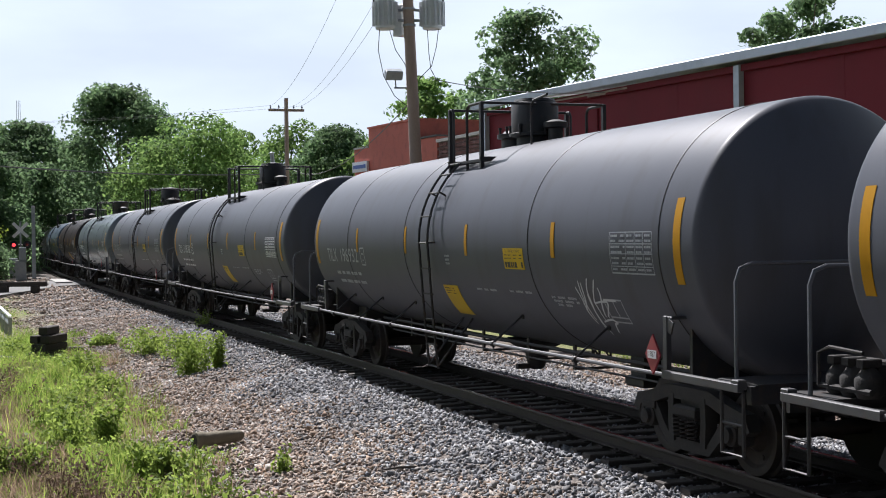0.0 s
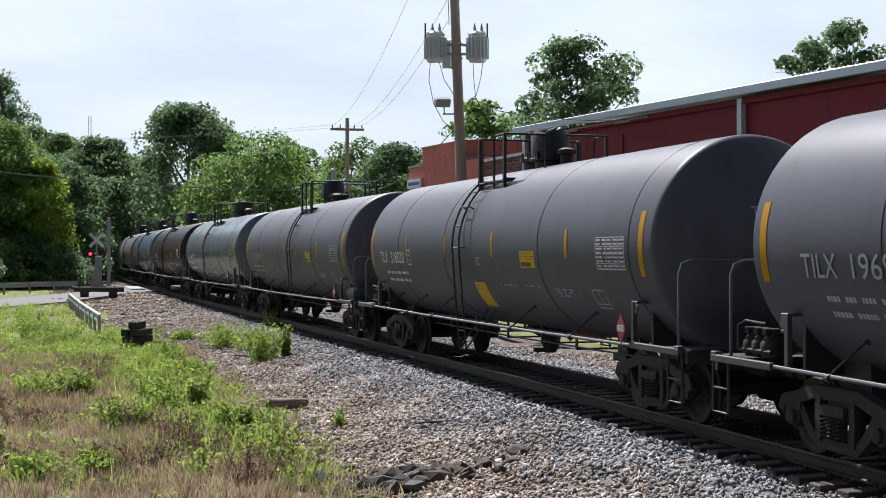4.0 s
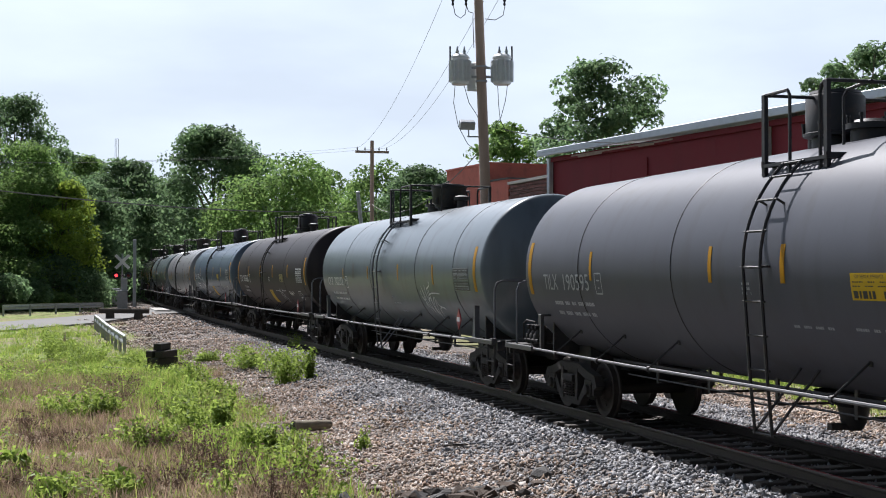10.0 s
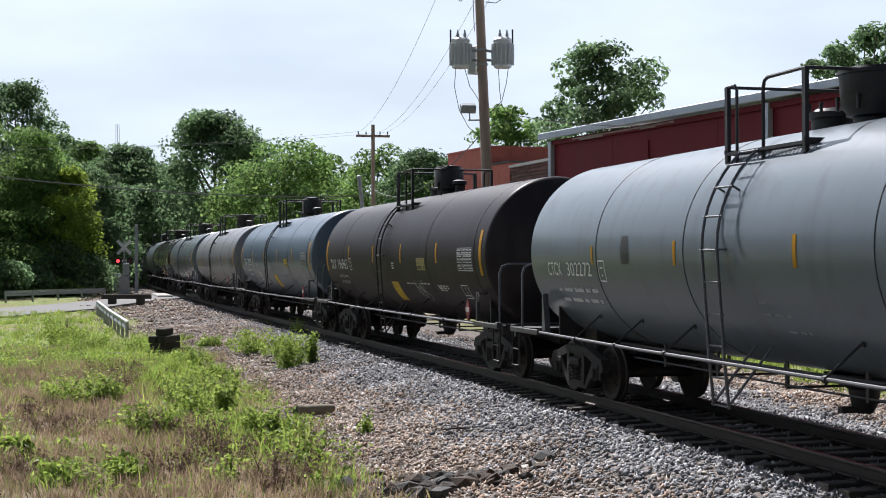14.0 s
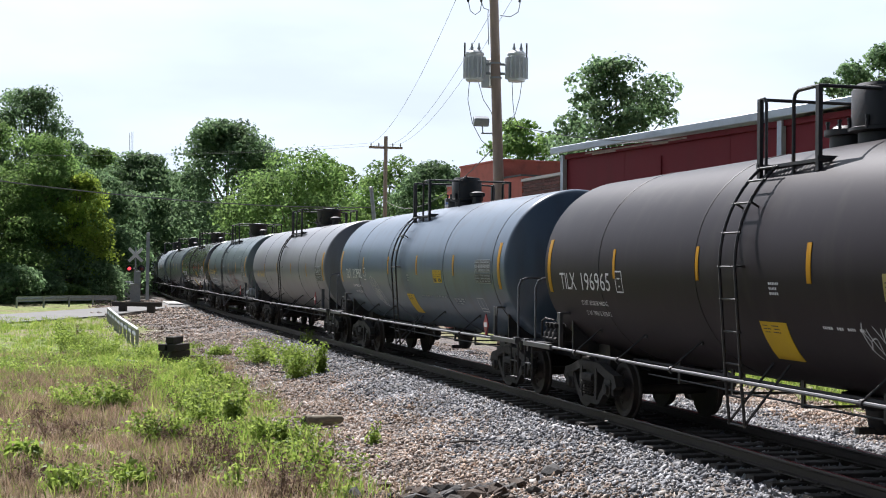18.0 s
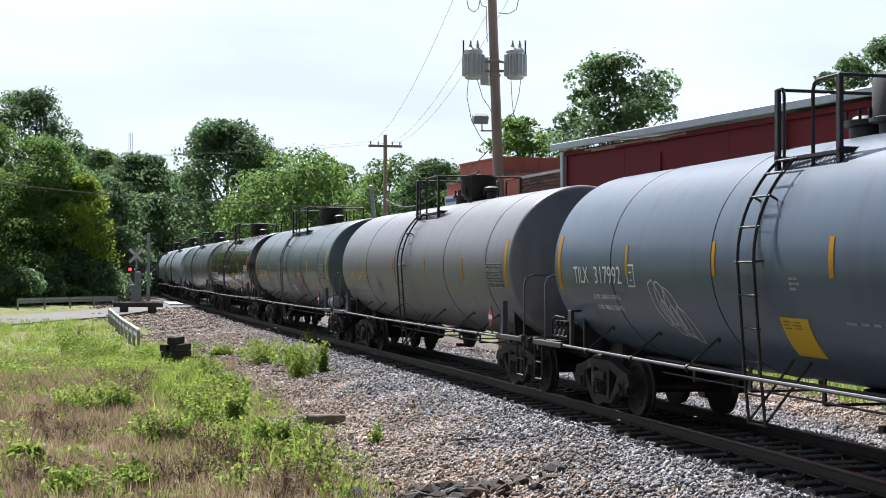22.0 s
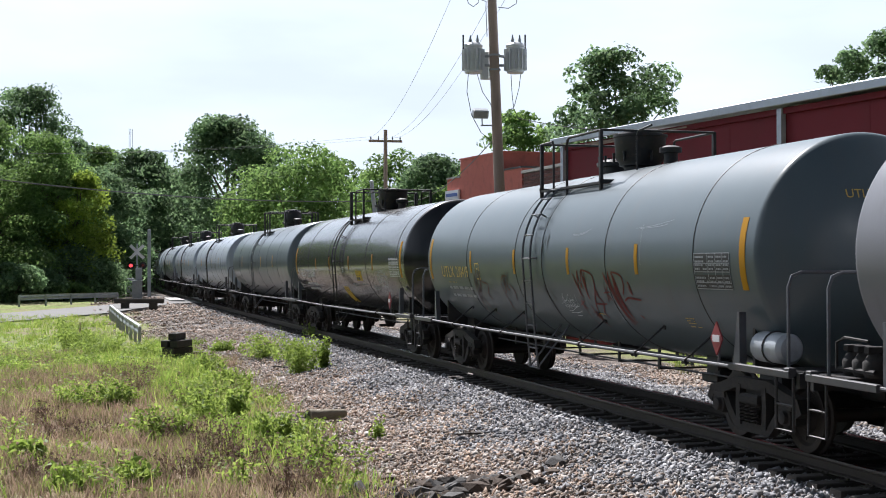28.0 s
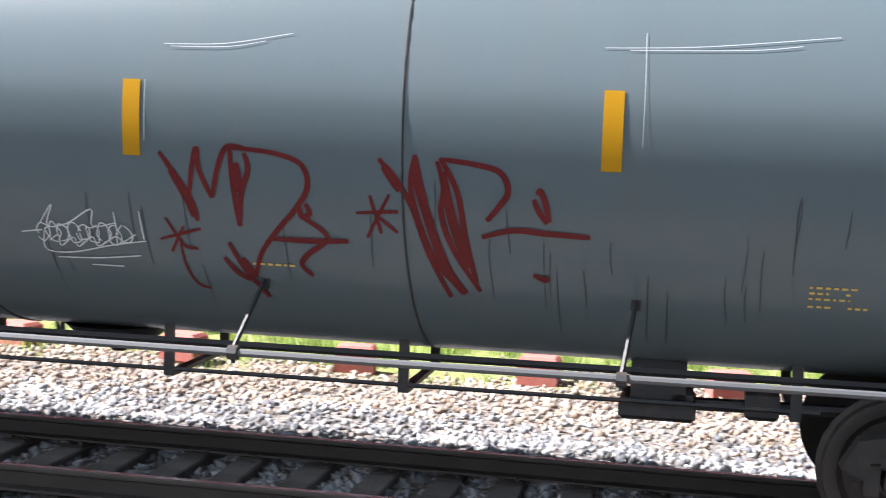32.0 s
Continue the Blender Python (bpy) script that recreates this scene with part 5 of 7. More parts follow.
OLD_RED_TWO = [[(-2.53, 2.03), (-2.49, 1.67), (-2.55, 1.51)], [(-2.32, 2.21), (-2.33, 1.93), (-2.43, 1.83)], [(-2.16, 2.24), (-2.29, 1.94)], [(-1.97, 2.24), (-2.18, 1.94), (-2.09, 1.89)], [(-2.03, 2.02), (-1.81, 1.86), (-1.94, 1.7)], [(-2.45, 1.67), (-2.53, 1.35)], [(-2.24, 1.48), (-2.23, 1.29)], [(-2.47, 2.08), (-2.33, 2.16), (-2.06, 2.17)]]


def burst(x, z, w, h, n):
    """A closed zigzag outline round a tag."""
    pts = [(x + w / 2 * (1.0 if k % 2 else 0.8) * math.cos(6.2832 * k / n), z + h / 2 * (1.0 if k % 2 else 0.72) * math.sin(6.2832 * k / n)) for k in range(n + 1)]
    return [pts]

_r = random.Random(21)
DRIPS = [[(x, z), (x + _r.uniform(-.01, .01), z - 0.12), (x + _r.uniform(-.02, .02), z - _r.uniform(0.2, 0.45))] for x, z in [(_r.uniform(-5, 6.5), _r.uniform(1.5, 2.15)) for _ in range(60)]]
STD = ((-4.65, 2.32, 2.78, 0.09), (-1.68, 2.32, 2.78, 0.09), (1.24, 2.31, 2.78, 0.1), (4.4, 2.31, 2.77, 0.11))
TILX = dict(strips=STD, end_strips=(-7.7, 7.6), label_plate=(3.07, 2.285), slant_plate=(0.07, 1.59, YELLOW_LABEL), panel=(6.55, 2.39, False), seams=(-5.3, -1.75, 3.6, 7.2), brackets=(-6.2, -4.32, -2.36, 2.45, 5.17),
            notes=((1.3, 2.15, 1.81), (2.6, 3.4, 1.82), (4.0, 4.85, 1.79), (4.02, 4.8, 1.74), (4.1, 4.6, 1.69), (0.28, 0.52, 2.3), (0.28, 0.52, 2.24), (0.28, 0.5, 2.18)), frame_mark=(5.75, 1.68), brake_stand=True, plate_brace=True)
BARE = dict(walkway=(-1.26, -1.0, -0.29, 0.74), dome=0.6, dome_r=0.44, cover_at=-1.0, vent_at=0.75)
RED_FILL = [[(3.13, 2.2), (3.2, 1.95), (3.3, 1.62), (3.4, 1.45)], [(3.3, 2.2), (3.36, 1.9), (3.44, 1.62)], [(1.62, 2.14), (1.71, 1.98), (1.75, 1.86)], [(2.03, 2.2), (2.05, 2.02)], [(2.0, 1.6), (2.06, 1.48)], [(2.95, 2.22), (3.05, 2.08)]]
SMEAR = [[(0.37, 2.94), (0.35, 2.83), (0.34, 2.72)], [(0.24, 2.84), (0.22, 2.78)], [(0.1, 2.78), (0.08, 2.7)], [(0.12, 2.66), (0.11, 2.62)], [(-0.02, 2.02), (0.05, 1.8), (0.16, 1.6)], [(0.3, 1.92), (0.36, 1.75)]]
CHALK = [[(1.56, 2.9), (1.95, 2.91), (2.36, 2.98)], [(1.6, 2.885), (1.95, 2.89), (2.2, 2.93)], [(4.21, 2.94), (4.77, 2.96), (5.5, 3.03)], [(4.35, 2.93), (5.0, 2.945), (5.3, 2.975)], [(4.44, 3.03), (4.45, 2.7), (4.45, 2.38)], [(1.46, 2.68), (1.46, 2.31)]]
CARS = []  # where each stands on the line at 18 s, and its looks
CARS.append((96.3, dict(TILX, seed=1, paint="grey", label="dark grey tank car with yellow reflective strips", mark=("TILX", -6.9, -6.0, 2.27, 0.28, DULL_STENCIL))))
CARS.append((77.7, dict(TILX, seed=2, paint="grey", label="dark grey tank car with faded white lettering", mark=("TILX", -6.9, -6.0, 2.27, 0.28, DULL_STENCIL))))
CARS.append((59.13, dict(TILX, seed=3, paint="grey", label="dark grey tank car with white sprayed scrawl", mark=("TILX  196932", -6.85, -4.65, 2.24, 0.27, DULL_STENCIL), square=(-4.35, 2.24), walkway=(-0.74, -0.58, 0.04, 0.67), dome=0.33, ladder=-0.35,
                placard=(7.28, 1.3, "1987"), spray=(("spray_tag", WHITE_SPRAY, TAG_A, 0.028, "white sprayed scrawl"),))))
CARS.append((40.4, dict(TILX, seed=4, paint="grey", label="dark grey tank car with white lettering", mark=("TILX  318020", -6.92, -4.8, 2.28, 0.27, STENCIL), square=(-4.44, 2.3), head="TILX", placard=(7.23, 1.32, "1987"), panel_ink=STENCIL,
                strips=STD[:3] + ((4.85, 2.31, 2.77, 0.11),))))
CARS.append((21.8, dict(TILX, seed=5, paint="grey", label="dark grey tank car with red hazard placard", mark=("TILX  190595", -6.95, -4.83, 2.27, 0.27, DULL_STENCIL), square=(-4.45, 2.27), placard=(7.22, 1.33, "1987"), slant_plate=None,
                strips=((-4.75, 2.32, 2.78, 0.09), (-0.56, 2.31, 2.78, 0.09), (1.3, 2.31, 2.77, 0.1), (4.4, 2.29, 2.75, 0.11)), walkway=(-0.02, 0.6, 1.3, 1.45), dome=-0.1, cover_at=0.85, vent_at=-0.62, ladder=0.8, low_box=True)))
CARS.append((3.2, dict(BARE, seed=6, paint="white", label="pale grey tank car with white sprayed scrawl", strips=((-4.96, 2.3, 2.6, 0.07), (-1.89, 2.3, 2.64, 0.08), (1.34, 2.28, 2.67, 0.08), (4.44, 2.19, 2.64, 0.09)), end_strips=(7.52,), ladder=-0.55, seams=(-4.78, -1.6, 2.95, 6.04),
               mark=("CTCX  302272", -7.05, -5.03, 2.21, 0.23, STENCIL), square=(-4.6, 2.2), panel=(6.58, 2.31, True), notes=((0.25, 0.5, 1.85), (0.25, 0.9, 1.7), (0.6, 1.1, 1.5), (-6.3, -5.0, 1.9)), placard=(6.88, 1.48, ""),
               spray=(("spray_tag", WHITE_SPRAY, TAG_D, 0.03, "white sprayed scrawl"), ("dark_patch", DARK_INK, [[(-3.63, 2.74), (-3.63, 2.31)]], 0.3, "")))))
CARS.append((-15.4, dict(TILX, seed=7, paint="black", label="black tank car with white lettering", weights=("LD LMT  207300 LB  94000 KG", "LT WT  78700 LB  35700 KG"), mark=("TILX  196965", -7.12, -4.83, 2.245, 0.29, STENCIL), square=(-4.48, 2.27), note_ink=STENCIL, panel_ink=STENCIL, label_dull=True, frame_mark=(6.03, 1.69),
                 spray=(("spray_tag", WHITE_SPRAY, TAG_E, 0.016, "white sprayed scrawl"),), placard=(7.18, 1.36, "1987"))))
CARS.append((-33.65, dict(TILX, seed=8, paint="blue", label="blue-grey tank car with white lettering", weights=("LD LMT  207400 LB  94100 KG", "LT WT  78600 LB  35650 KG"), mark=("TILX  317992", -6.95, -4.88, 2.3, 0.28, STENCIL), square=(-4.52, 2.31), note_ink=DULL_STENCIL, panel=(6.55, 2.41, True), frame_mark=(5.95, 1.7),
                 spray=(("spray_tag", WHITE_SPRAY, bubble(-3.35, 1.78), 0.02, "white sprayed balloon tag"),), placard=(7.22, 1.34, ""))))
CARS.append((-52.1, dict(BARE, seed=9, paint="tan", label="weathered warm grey tank car with a placard", strips=((-4.64, 2.3, 2.62, 0.07), (-1.53, 2.21, 2.65, 0.08), (1.66, 2.24, 2.64, 0.08), (4.78, 2.17, 2.64, 0.1)), end_strips=(7.72,), walkway=(-0.88, -0.62, 0.02, 1.1), dome=1.0, ladder=-0.27, seams=(-4.58, -1.3, 3.33, 6.45),
                 mark=("NATX  364331", -6.8, -4.75, 2.2, 0.25, GOLD_STENCIL), panel=(6.95, 2.28, True), placard=(7.19, 1.45, ""), brake_stand=True, spray=(("dark_scrawl", GREY_STEEL, [[(-3.5, 2.18), (-3.4, 1.95), (-3.42, 1.78)], [(-3.38, 2.15), (-3.28, 1.9), (-3.3, 1.76)], [(-3.25, 2.12), (-3.12, 1.95), (-3.1, 1.75)], [(-3.48, 1.98), (-3.1, 2.02)]], 0.05, "faded dark scrawl"),))))
CARS.append((-70.32, dict(seed=10, paint="slate", label="slate grey tank car with red sprayed scrawls", walkway=(-1.31, -0.65, 0.05, 1.68), dome=0.92, dome_r=0.45, cover_at=-1.15, vent_at=1.05, reservoir=True, low_outlet=True,
                 strips=((-4.42, 2.21, 2.68, 0.1), (-1.52, 2.21, 2.68, 0.11), (1.375, 2.22, 2.68, 0.11), (4.28, 2.24, 2.7, 0.115)), end_strips=(-7.7, 7.62), ladder=-0.4, mark=("UTLX  210419", -6.71, -4.65, 2.22, 0.25, GOLD_STENCIL), mark_split=(1.0, 0.15), panel=(6.77, 2.3, True),
                 placard=(7.16, 1.43, ""), brake_stand=False, seams=(-4.7, -1.45, 0.07, 3.06, 6.22), notes=((5.43, 5.7, 1.62), (5.43, 5.66, 1.585), (5.43, 5.66, 1.55), (5.43, 5.8, 1.5), (2.07, 2.42, 1.57), (-6.4, -5.7, 2.0)), note_ink=GOLD_STENCIL, square=(-3.98, 2.25),
                 spray=(("red_spray_tag", RED_SPRAY, RED_ONE, 0.034, "dark red sprayed scrawl"), ("red_star", RED_SPRAY, RED_ONE_STAR, 0.02, ""), ("red_spray_tag", RED_SPRAY, RED_TWO, 0.036, ""), ("red_star", RED_SPRAY, RED_TWO_STAR, 0.022, ""),
                        ("red_spray_fill", RED_SPRAY, RED_FILL, 0.06, ""), ("dark_smear", GRIME_INK, SMEAR, 0.045, "dark smears beside the ladder"),
                        ("old_red_tag", OLD_SPRAY, OLD_RED_ONE, 0.04, "faded brown red scrawl"), ("old_red_tag", OLD_SPRAY, OLD_RED_TWO, 0.04, "faded brown red scrawl"),
                        ("white_scratch_tag", WHITE_SPRAY, THIN_TAG + scribble(0.98, 1.71, 0.62, 0.15, 9, 5), 0.009, "thin white scrawl"),
                        ("chalk_line", DULL_STENCIL, CHALK, 0.005, ""), ("dirt_drip", GRIME_INK, DRIPS, 0.006, "thin dark drip marks")))))
CARS.append((-88.6, dict(TILX, seed=11, paint="gloss", label="glossy black tank car with green reflections", mark=("CTCX  220089", -6.85, -4.3, 2.08, 0.25, STENCIL), panel=(6.9, 2.32, False), panel_ink=STENCIL, strips=((-3.95, 2.25, 2.6, 0.07), (-1.64, 2.25, 2.66, 0.07), (1.29, 2.25, 2.66, 0.08), (4.43, 2.23, 2.69, 0.09)), label_plate=(2.5, 2.07), slant_plate=(-0.1, 1.47, YELLOW_LABEL),
                 walkway=(-0.62, -0.4, 0.11, 1.2), dome=0.65, dome_r=0.44, cover_at=-1.0, vent_at=0.75, ladder=-0.3, frame_mark=None, plate_brace=False,
                 spray=(("spray_tag", WHITE_SPRAY, burst(5.36, 2.0, 1.2, 0.5, 26) + scribble(5.36, 2.0, 0.85, 0.26, 6, 2), 0.02, "white sprayed tag"),), placard=(7.0, 1.45, ""))))
CARS.append((-106.3, dict(seed=12, paint="white", label="pale grey tank car with yellow strips", strips=STD)))
CARS.append((-125.2, dict(seed=13, paint="pale", label="pale grey tank car with black marks", strips=STD, spray=(("dark_patch", DARK_INK, [[(0.8 + k, 2.5), (0.8 + k, 2.2)] for k in (0, 0.5, 1.6, 2.2)], 0.25, ""),))))
CARS.append((-143.5, dict(seed=14, paint="pale", label="pale grey tank car with yellow strips", strips=STD)))
CARS.append((-162.5, dict(seed=15, paint="pale", label="distant pale grey tank car", strips=STD)))
CARS.append((-180.1, dict(seed=16, paint="pale", label="pale grey tank car with a ladder", strips=STD)))
CARS.append((-198.4, dict(seed=17, paint="pale", label="pale tank car far down the line", strips=STD)))
CARS.append((-216.7, dict(seed=18, paint="pale", label="pale grey tank car far down the line", strips=STD)))
CARS.append((-235.0, dict(seed=19, paint="pale", label="pale grey tank car far down the line", strips=STD)))
CARS.append((-253.3, dict(seed=20, paint="blue", label="blue-grey tank car far down the line", strips=STD)))
TRAIN = [(s18, tank_car(spec)) for s18, spec in CARS]


def ran(t):
    """How far the train stands from its place at 18 s."""
    return 4.686 * (t - 18) - 0.00105 * (t - 18) ** 2


def car_pose(s):
    a, _ = on_track(s + 6.95)
    b, _ = on_track(s - 6.95)
    d = a - b
    return Matrix.Translation((a + b) / 2) @ Matrix.Rotation(math.atan2(d.y, d.x), 4, "Z")


# ---- red sheet-metal hall ----
def local_frame(x0, y0, x1, y1):
    return Matrix.Translation((x0, y0, 0)) @ Matrix.Rotation(math.atan2(y1 - y0, x1 - x0), 4, "Z")


def build_hall():
    hall = thing("industrial_hall", "long dark red sheet metal hall with pale roof trim", "building", at=local_frame(-46.5, 14.7, -34.0, 17.0))
    L, Wd, Hh = 66.0, 24.0, 6.85
    part("wall", Geo().box(L / 2, 0.1, Hh / 2 - 0.3, L, 0.2, Hh + 0.2).box(0.1, Wd / 2, Hh / 2 - 0.3, 0.2, Wd, Hh + 0.2).box(L - 0.1, Wd / 2, Hh / 2 - 0.3, 0.2, Wd, Hh + 0.2).box(L / 2, Wd - 0.1, Hh / 2 - 0.3, L, 0.2, Hh + 0.2), RED_SHEET, hall)
    rib = Geo().box(0, 0, Hh / 2 - 0.35, 0.022, 0.012, Hh, bevel=0.003).mesh("rib", RED_SHEET)
    for i in range(int(L / 6.0)):
        part("panel_joint", rib, None, hall, at=Matrix.Translation((4.2 + i * 6.0, -0.001, 0)))
    roof = Geo().add([(-0.4, -0.35, Hh), (L + 0.4, -0.35, Hh), (L + 0.4, Wd / 2, Hh + 1.6), (-0.4, Wd / 2, Hh + 1.6), (L + 0.4, Wd + 0.35, Hh), (-0.4, Wd + 0.35, Hh)], [(0, 1, 2, 3), (3, 2, 4, 5)])
    part("roof", roof, TRIM, hall, "pale metal roof", 0)
    part("eave_trim", Geo().box(L / 2, -0.33, Hh - 0.03, L + 0.9, 0.1, 0.24, bevel=0.02), TRIM, hall, "pale grey eave trim")
    # thin strip standing for the shadow line under the eave, not a real board
    part("eave_shadow_strip", Geo().box(L / 2, -0.06, Hh - 0.28, L, 0.1, 0.16), RED_SHEET, hall)
    part("torn_edge_board", Geo().box(4.9, -0.125, Hh - 0.27, 6.4, 0.02, 0.05).box(3.0, -0.125, Hh - 0.33, 1.6, 0.02, 0.06).box(6.6, -0.125, Hh - 0.32, 0.9, 0.02, 0.05), POLE_WOOD, hall, "torn pale strip under the eave")
    for x in (0.06, 12.75, 25.5, 38.2, 51.0):
        part("downpipe", Geo().box(x, -0.1, Hh / 2 - 0.2, 0.2, 0.16, Hh, bevel=0.02), TRIM, hall, "pale downpipe")
    for x in (6.5, 18.5):
        part("cable_conduit", Geo().tube([(x, -0.03, Hh - 0.7), (x, -0.03, 2.0)], 0.025, 6), RED_SHEET, hall)


build_hall()


def build_shops():
    place = local_frame(-64.4, 14.3, -55.8, 15.7)
    shop = thing("brick_shop", "low red painted brick building with stepped parapet", "building", at=place)
    part("wall", Geo().box(4.35, 3.0, 3.1, 8.7, 6, 6.9), RED_BRICK_PAINT, shop)
    part("parapet", Geo().box(4.15, 3.0, 6.95, 4.9, 6, 0.85), RED_BRICK_PAINT, shop)
    part("coping", Geo().box(4.15, 3.0, 7.41, 5.0, 6.1, 0.08), RED_BRICK_PAINT, shop)
    part("coping", Geo().box(0.85, 3.0, 6.59, 1.7, 6.1, 0.08), CONCRETE, shop)
    part("coping", Geo().box(7.65, 3.0, 6.59, 2.1, 6.1, 0.08), ROOF_DARK, shop)
    sign = thing("shop_sign", "white and blue sign board on a brick wall", "sign", at=place)
    part("board", Geo().box(0.9, -0.08, 5.75, 1.7, 0.1, 0.45), SIGN_WHITE, sign)
    part("stripe", Geo().box(0.9, -0.14, 5.75, 1.4, 0.02, 0.16), SIGN_BLUE, sign)
    shed = thing("grey_shed", "low grey arched roof with a vent pipe", "building", at=local_frame(-78, 15.5, -70, 16.5))
    part("roof", Geo().revolve([(0, 2.6), (8, 2.6)], "x", 24, (0, 3, 3.2)), GALV, shed)
    part("wall", Geo().box(4, 3, 1.3, 8, 5.1, 3.4), CONCRETE, shed)
    part("vent_pipe", Geo().revolve([(5.6, 0.14), (6.5, 0.14), (6.52, 0.3), (6.66, 0.3), (6.72, 0.05)], "z", 12, (4.5, 3, 0)), GALV, shed)
    dark = thing("brick_annex", "dark red brick annex with a pale coping", "building", at=local_frame(-55.7, 15.75, -47.5, 16.4))
    part("wall", Geo().box(4.2, 3.0, 3.0, 8.4, 6, 6.6), MORTAR, dark)
    part("coping", Geo().box(4.2, 3.0, 6.36, 8.6, 6.2, 0.12), CONCRETE, dark)
    part("roof_band", Geo().box(4.2, 5.0, 6.6, 8.4, 2.0, 0.4), ROOF_DARK, dark)
    brick = Geo().box(0, 0, 0, 0.42, 0.05, 0.13, bevel=0.01).mesh("brick", DARK_BRICK)
    for r in range(14):
        for c in range(19):
            part("brick", brick, None, dark, at=Matrix.Translation((0.24 + c * 0.44 - (0.22 if r % 2 else 0), -0.01, 6.2 - r * 0.15)))
    part("chimney", Geo().box(0.5, 2.2, 6.8, 0.4, 0.4, 1.0, bevel=0.03), ROOF_DARK, dark)


build_shops()


# ---- poles and wires ----
def wire(name, a, b, sag, r, label, cat="wire"):
    a, b = Vector(a), Vector(b)
    pts = [a.lerp(b, k / 24) - Vector((0, 0, sag * 4 * (k / 24) * (1 - k / 24))) for k in range(25)]
    return tagged(part(name, Geo().tube(pts, r, 5), WIRE), label, cat)


def build_pole():
    px, py = -44.35, 11.87
    pole = thing("utility_pole", "leaning weathered timber utility pole with transformers", "utility pole", at=Matrix.Translation((px, py, -0.4)))
    lean = Vector((-0.012, -0.0345, 1)).normalized()
    top = lean * 15.5
    part("post", Geo().tube([lean * (15.5 * k / 8) for k in range(9)], [0.21 - 0.009 * k for k in range(9)], 14), POLE_WOOD, pole)
    ux = Vector((0.22, 0.975, 0))            # along the transformer rack, as seen across the view

    def at(h, side=0.0, out=0.0):
        return lean * h + ux * side + Vector((0.97, -0.22, 0)) * out
    for side in (-0.72, 0.72):
        c = at(9.85, side)
        xf = part("transformer", Geo().revolve([(-0.52, 0.05), (-0.52, 0.27), (-0.48, 0.3), (0.36, 0.3), (0.38, 0.33), (0.43, 0.33), (0.5, 0.27), (0.56, 0.08)], "z", 22, c), XF_GREY, pole, "grey finned transformer can")
        fin = Geo().box(0.335, 0, -0.06, 0.12, 0.022, 0.72, bevel=0.005).mesh("fin", XF_GREY)
        for k in range(16):
            part("fin", fin, None, xf, at=Matrix.Translation(c) @ Matrix.Rotation(k * math.pi / 8, 4, "Z"))
        for k in (-1, 1):
            part("bushing", Geo().revolve([(0.45, 0.05), (0.5, 0.07), (0.55, 0.045), (0.6, 0.065), (0.65, 0.04), (0.78, 0.02)], "z", 10, c + ux * (0.12 * k) + Vector((0.1, 0, 0))), GALV, xf)
        arrester = c + ux * (0.34 if side > 0 else -0.34)
        part("arrester", Geo().tube([arrester + Vector((0, 0, 0.3)), arrester + Vector((0, 0, 0.8))], 0.03, 7), BLACK_STEEL, xf)
        part("bracket", Geo().tube([at(9.95), c], 0.05, 6).tube([at(9.6), at(9.6, side)], 0.05, 6), GALV, pole)
    part("third_transformer", Geo().revolve([(-0.5, 0.05), (-0.5, 0.25), (0.36, 0.27), (0.42, 0.27), (0.5, 0.05)], "z", 18, at(9.7, -0.1, -0.5)), XF_GREY, pole, "grey transformer can behind the pole")
    part("cabinet", Geo().box(*at(9.6, -0.36, -0.05), 0.16, 0.24, 0.95, bevel=0.02), XF_GREY, pole)
    for h in (9.45, 9.95):
        part("band", Geo().revolve([(-0.03, 0.2), (0.03, 0.2)], "z", 14, at(h)), GALV, pole)
    lamp = part("floodlight", Geo().box(*at(7.95, -0.55, 0.05), 0.25, 0.52, 0.3, Matrix.Rotation(0.5, 3, "Y"), bevel=0.03), GALV, pole, "pale floodlight head on a bracket")
    part("lamp_arm", Geo().tube([at(7.55), at(7.55, -0.55)], 0.03, 6).tube([at(7.55, -0.5), at(7.8, -0.5)], 0.025, 6), GALV, pole)
    for k, pts in enumerate(([at(9.4, -0.9), at(8.7, -0.98), at(7.9, -0.85), at(7.3, -0.55), at(7.0, -0.2)], [at(9.3, -0.6), at(8.7, -0.45), at(8.3, -0.2), at(8.0, -0.1)],
                             [at(9.3, 0.55), at(8.6, 0.56), at(8.1, 0.6), at(7.8, 0.75)], [at(9.4, 0.9), at(8.8, 0.8), at(8.2, 0.62), at(7.8, 0.2)])):
        part("drop_cable", Geo().tube(pts, 0.012, 5), BLACK_STEEL, pole)
    part("crossarm", Geo().box(*at(12.62), 0.12, 2.2, 0.14, Matrix.Rotation(-0.22, 3, "Z")), POLE_WOOD, pole)
    for k in (-0.87, -0.42, 0.9):
        part("hanging_insulator", Geo().revolve([(-0.5, 0.02), (-0.46, 0.05), (-0.38, 0.03), (-0.32, 0.055), (-0.24, 0.03), (-0.18, 0.055), (-0.08, 0.02)], "z", 9, at(12.55, k)), BLACK_STEEL, pole)
    for pts in ([at(12.05, -0.87), at(11.75, -0.82), at(11.62, -0.65), at(11.75, -0.48), at(12.05, -0.42)], [at(12.05, -0.42), at(11.85, -0.36), at(11.8, -0.2), at(11.6, -0.22), at(10.6, -0.22)],
                [at(12.05, 0.9), at(11.72, 0.82), at(11.56, 0.55), at(11.6, 0.2)]):
        part("jumper_wire", Geo().tube(pts, 0.014, 5), BLACK_STEEL, pole)
    for k in (-1.0, 0.5, 1.0):
        part("insulator", Geo().revolve([(0.05, 0.03), (0.12, 0.06), (0.17, 0.03), (0.22, 0.05), (0.25, 0.02)], "z", 9, at(12.62, k)), GALV, pole)
    base = Vector((px, py, -0.4))
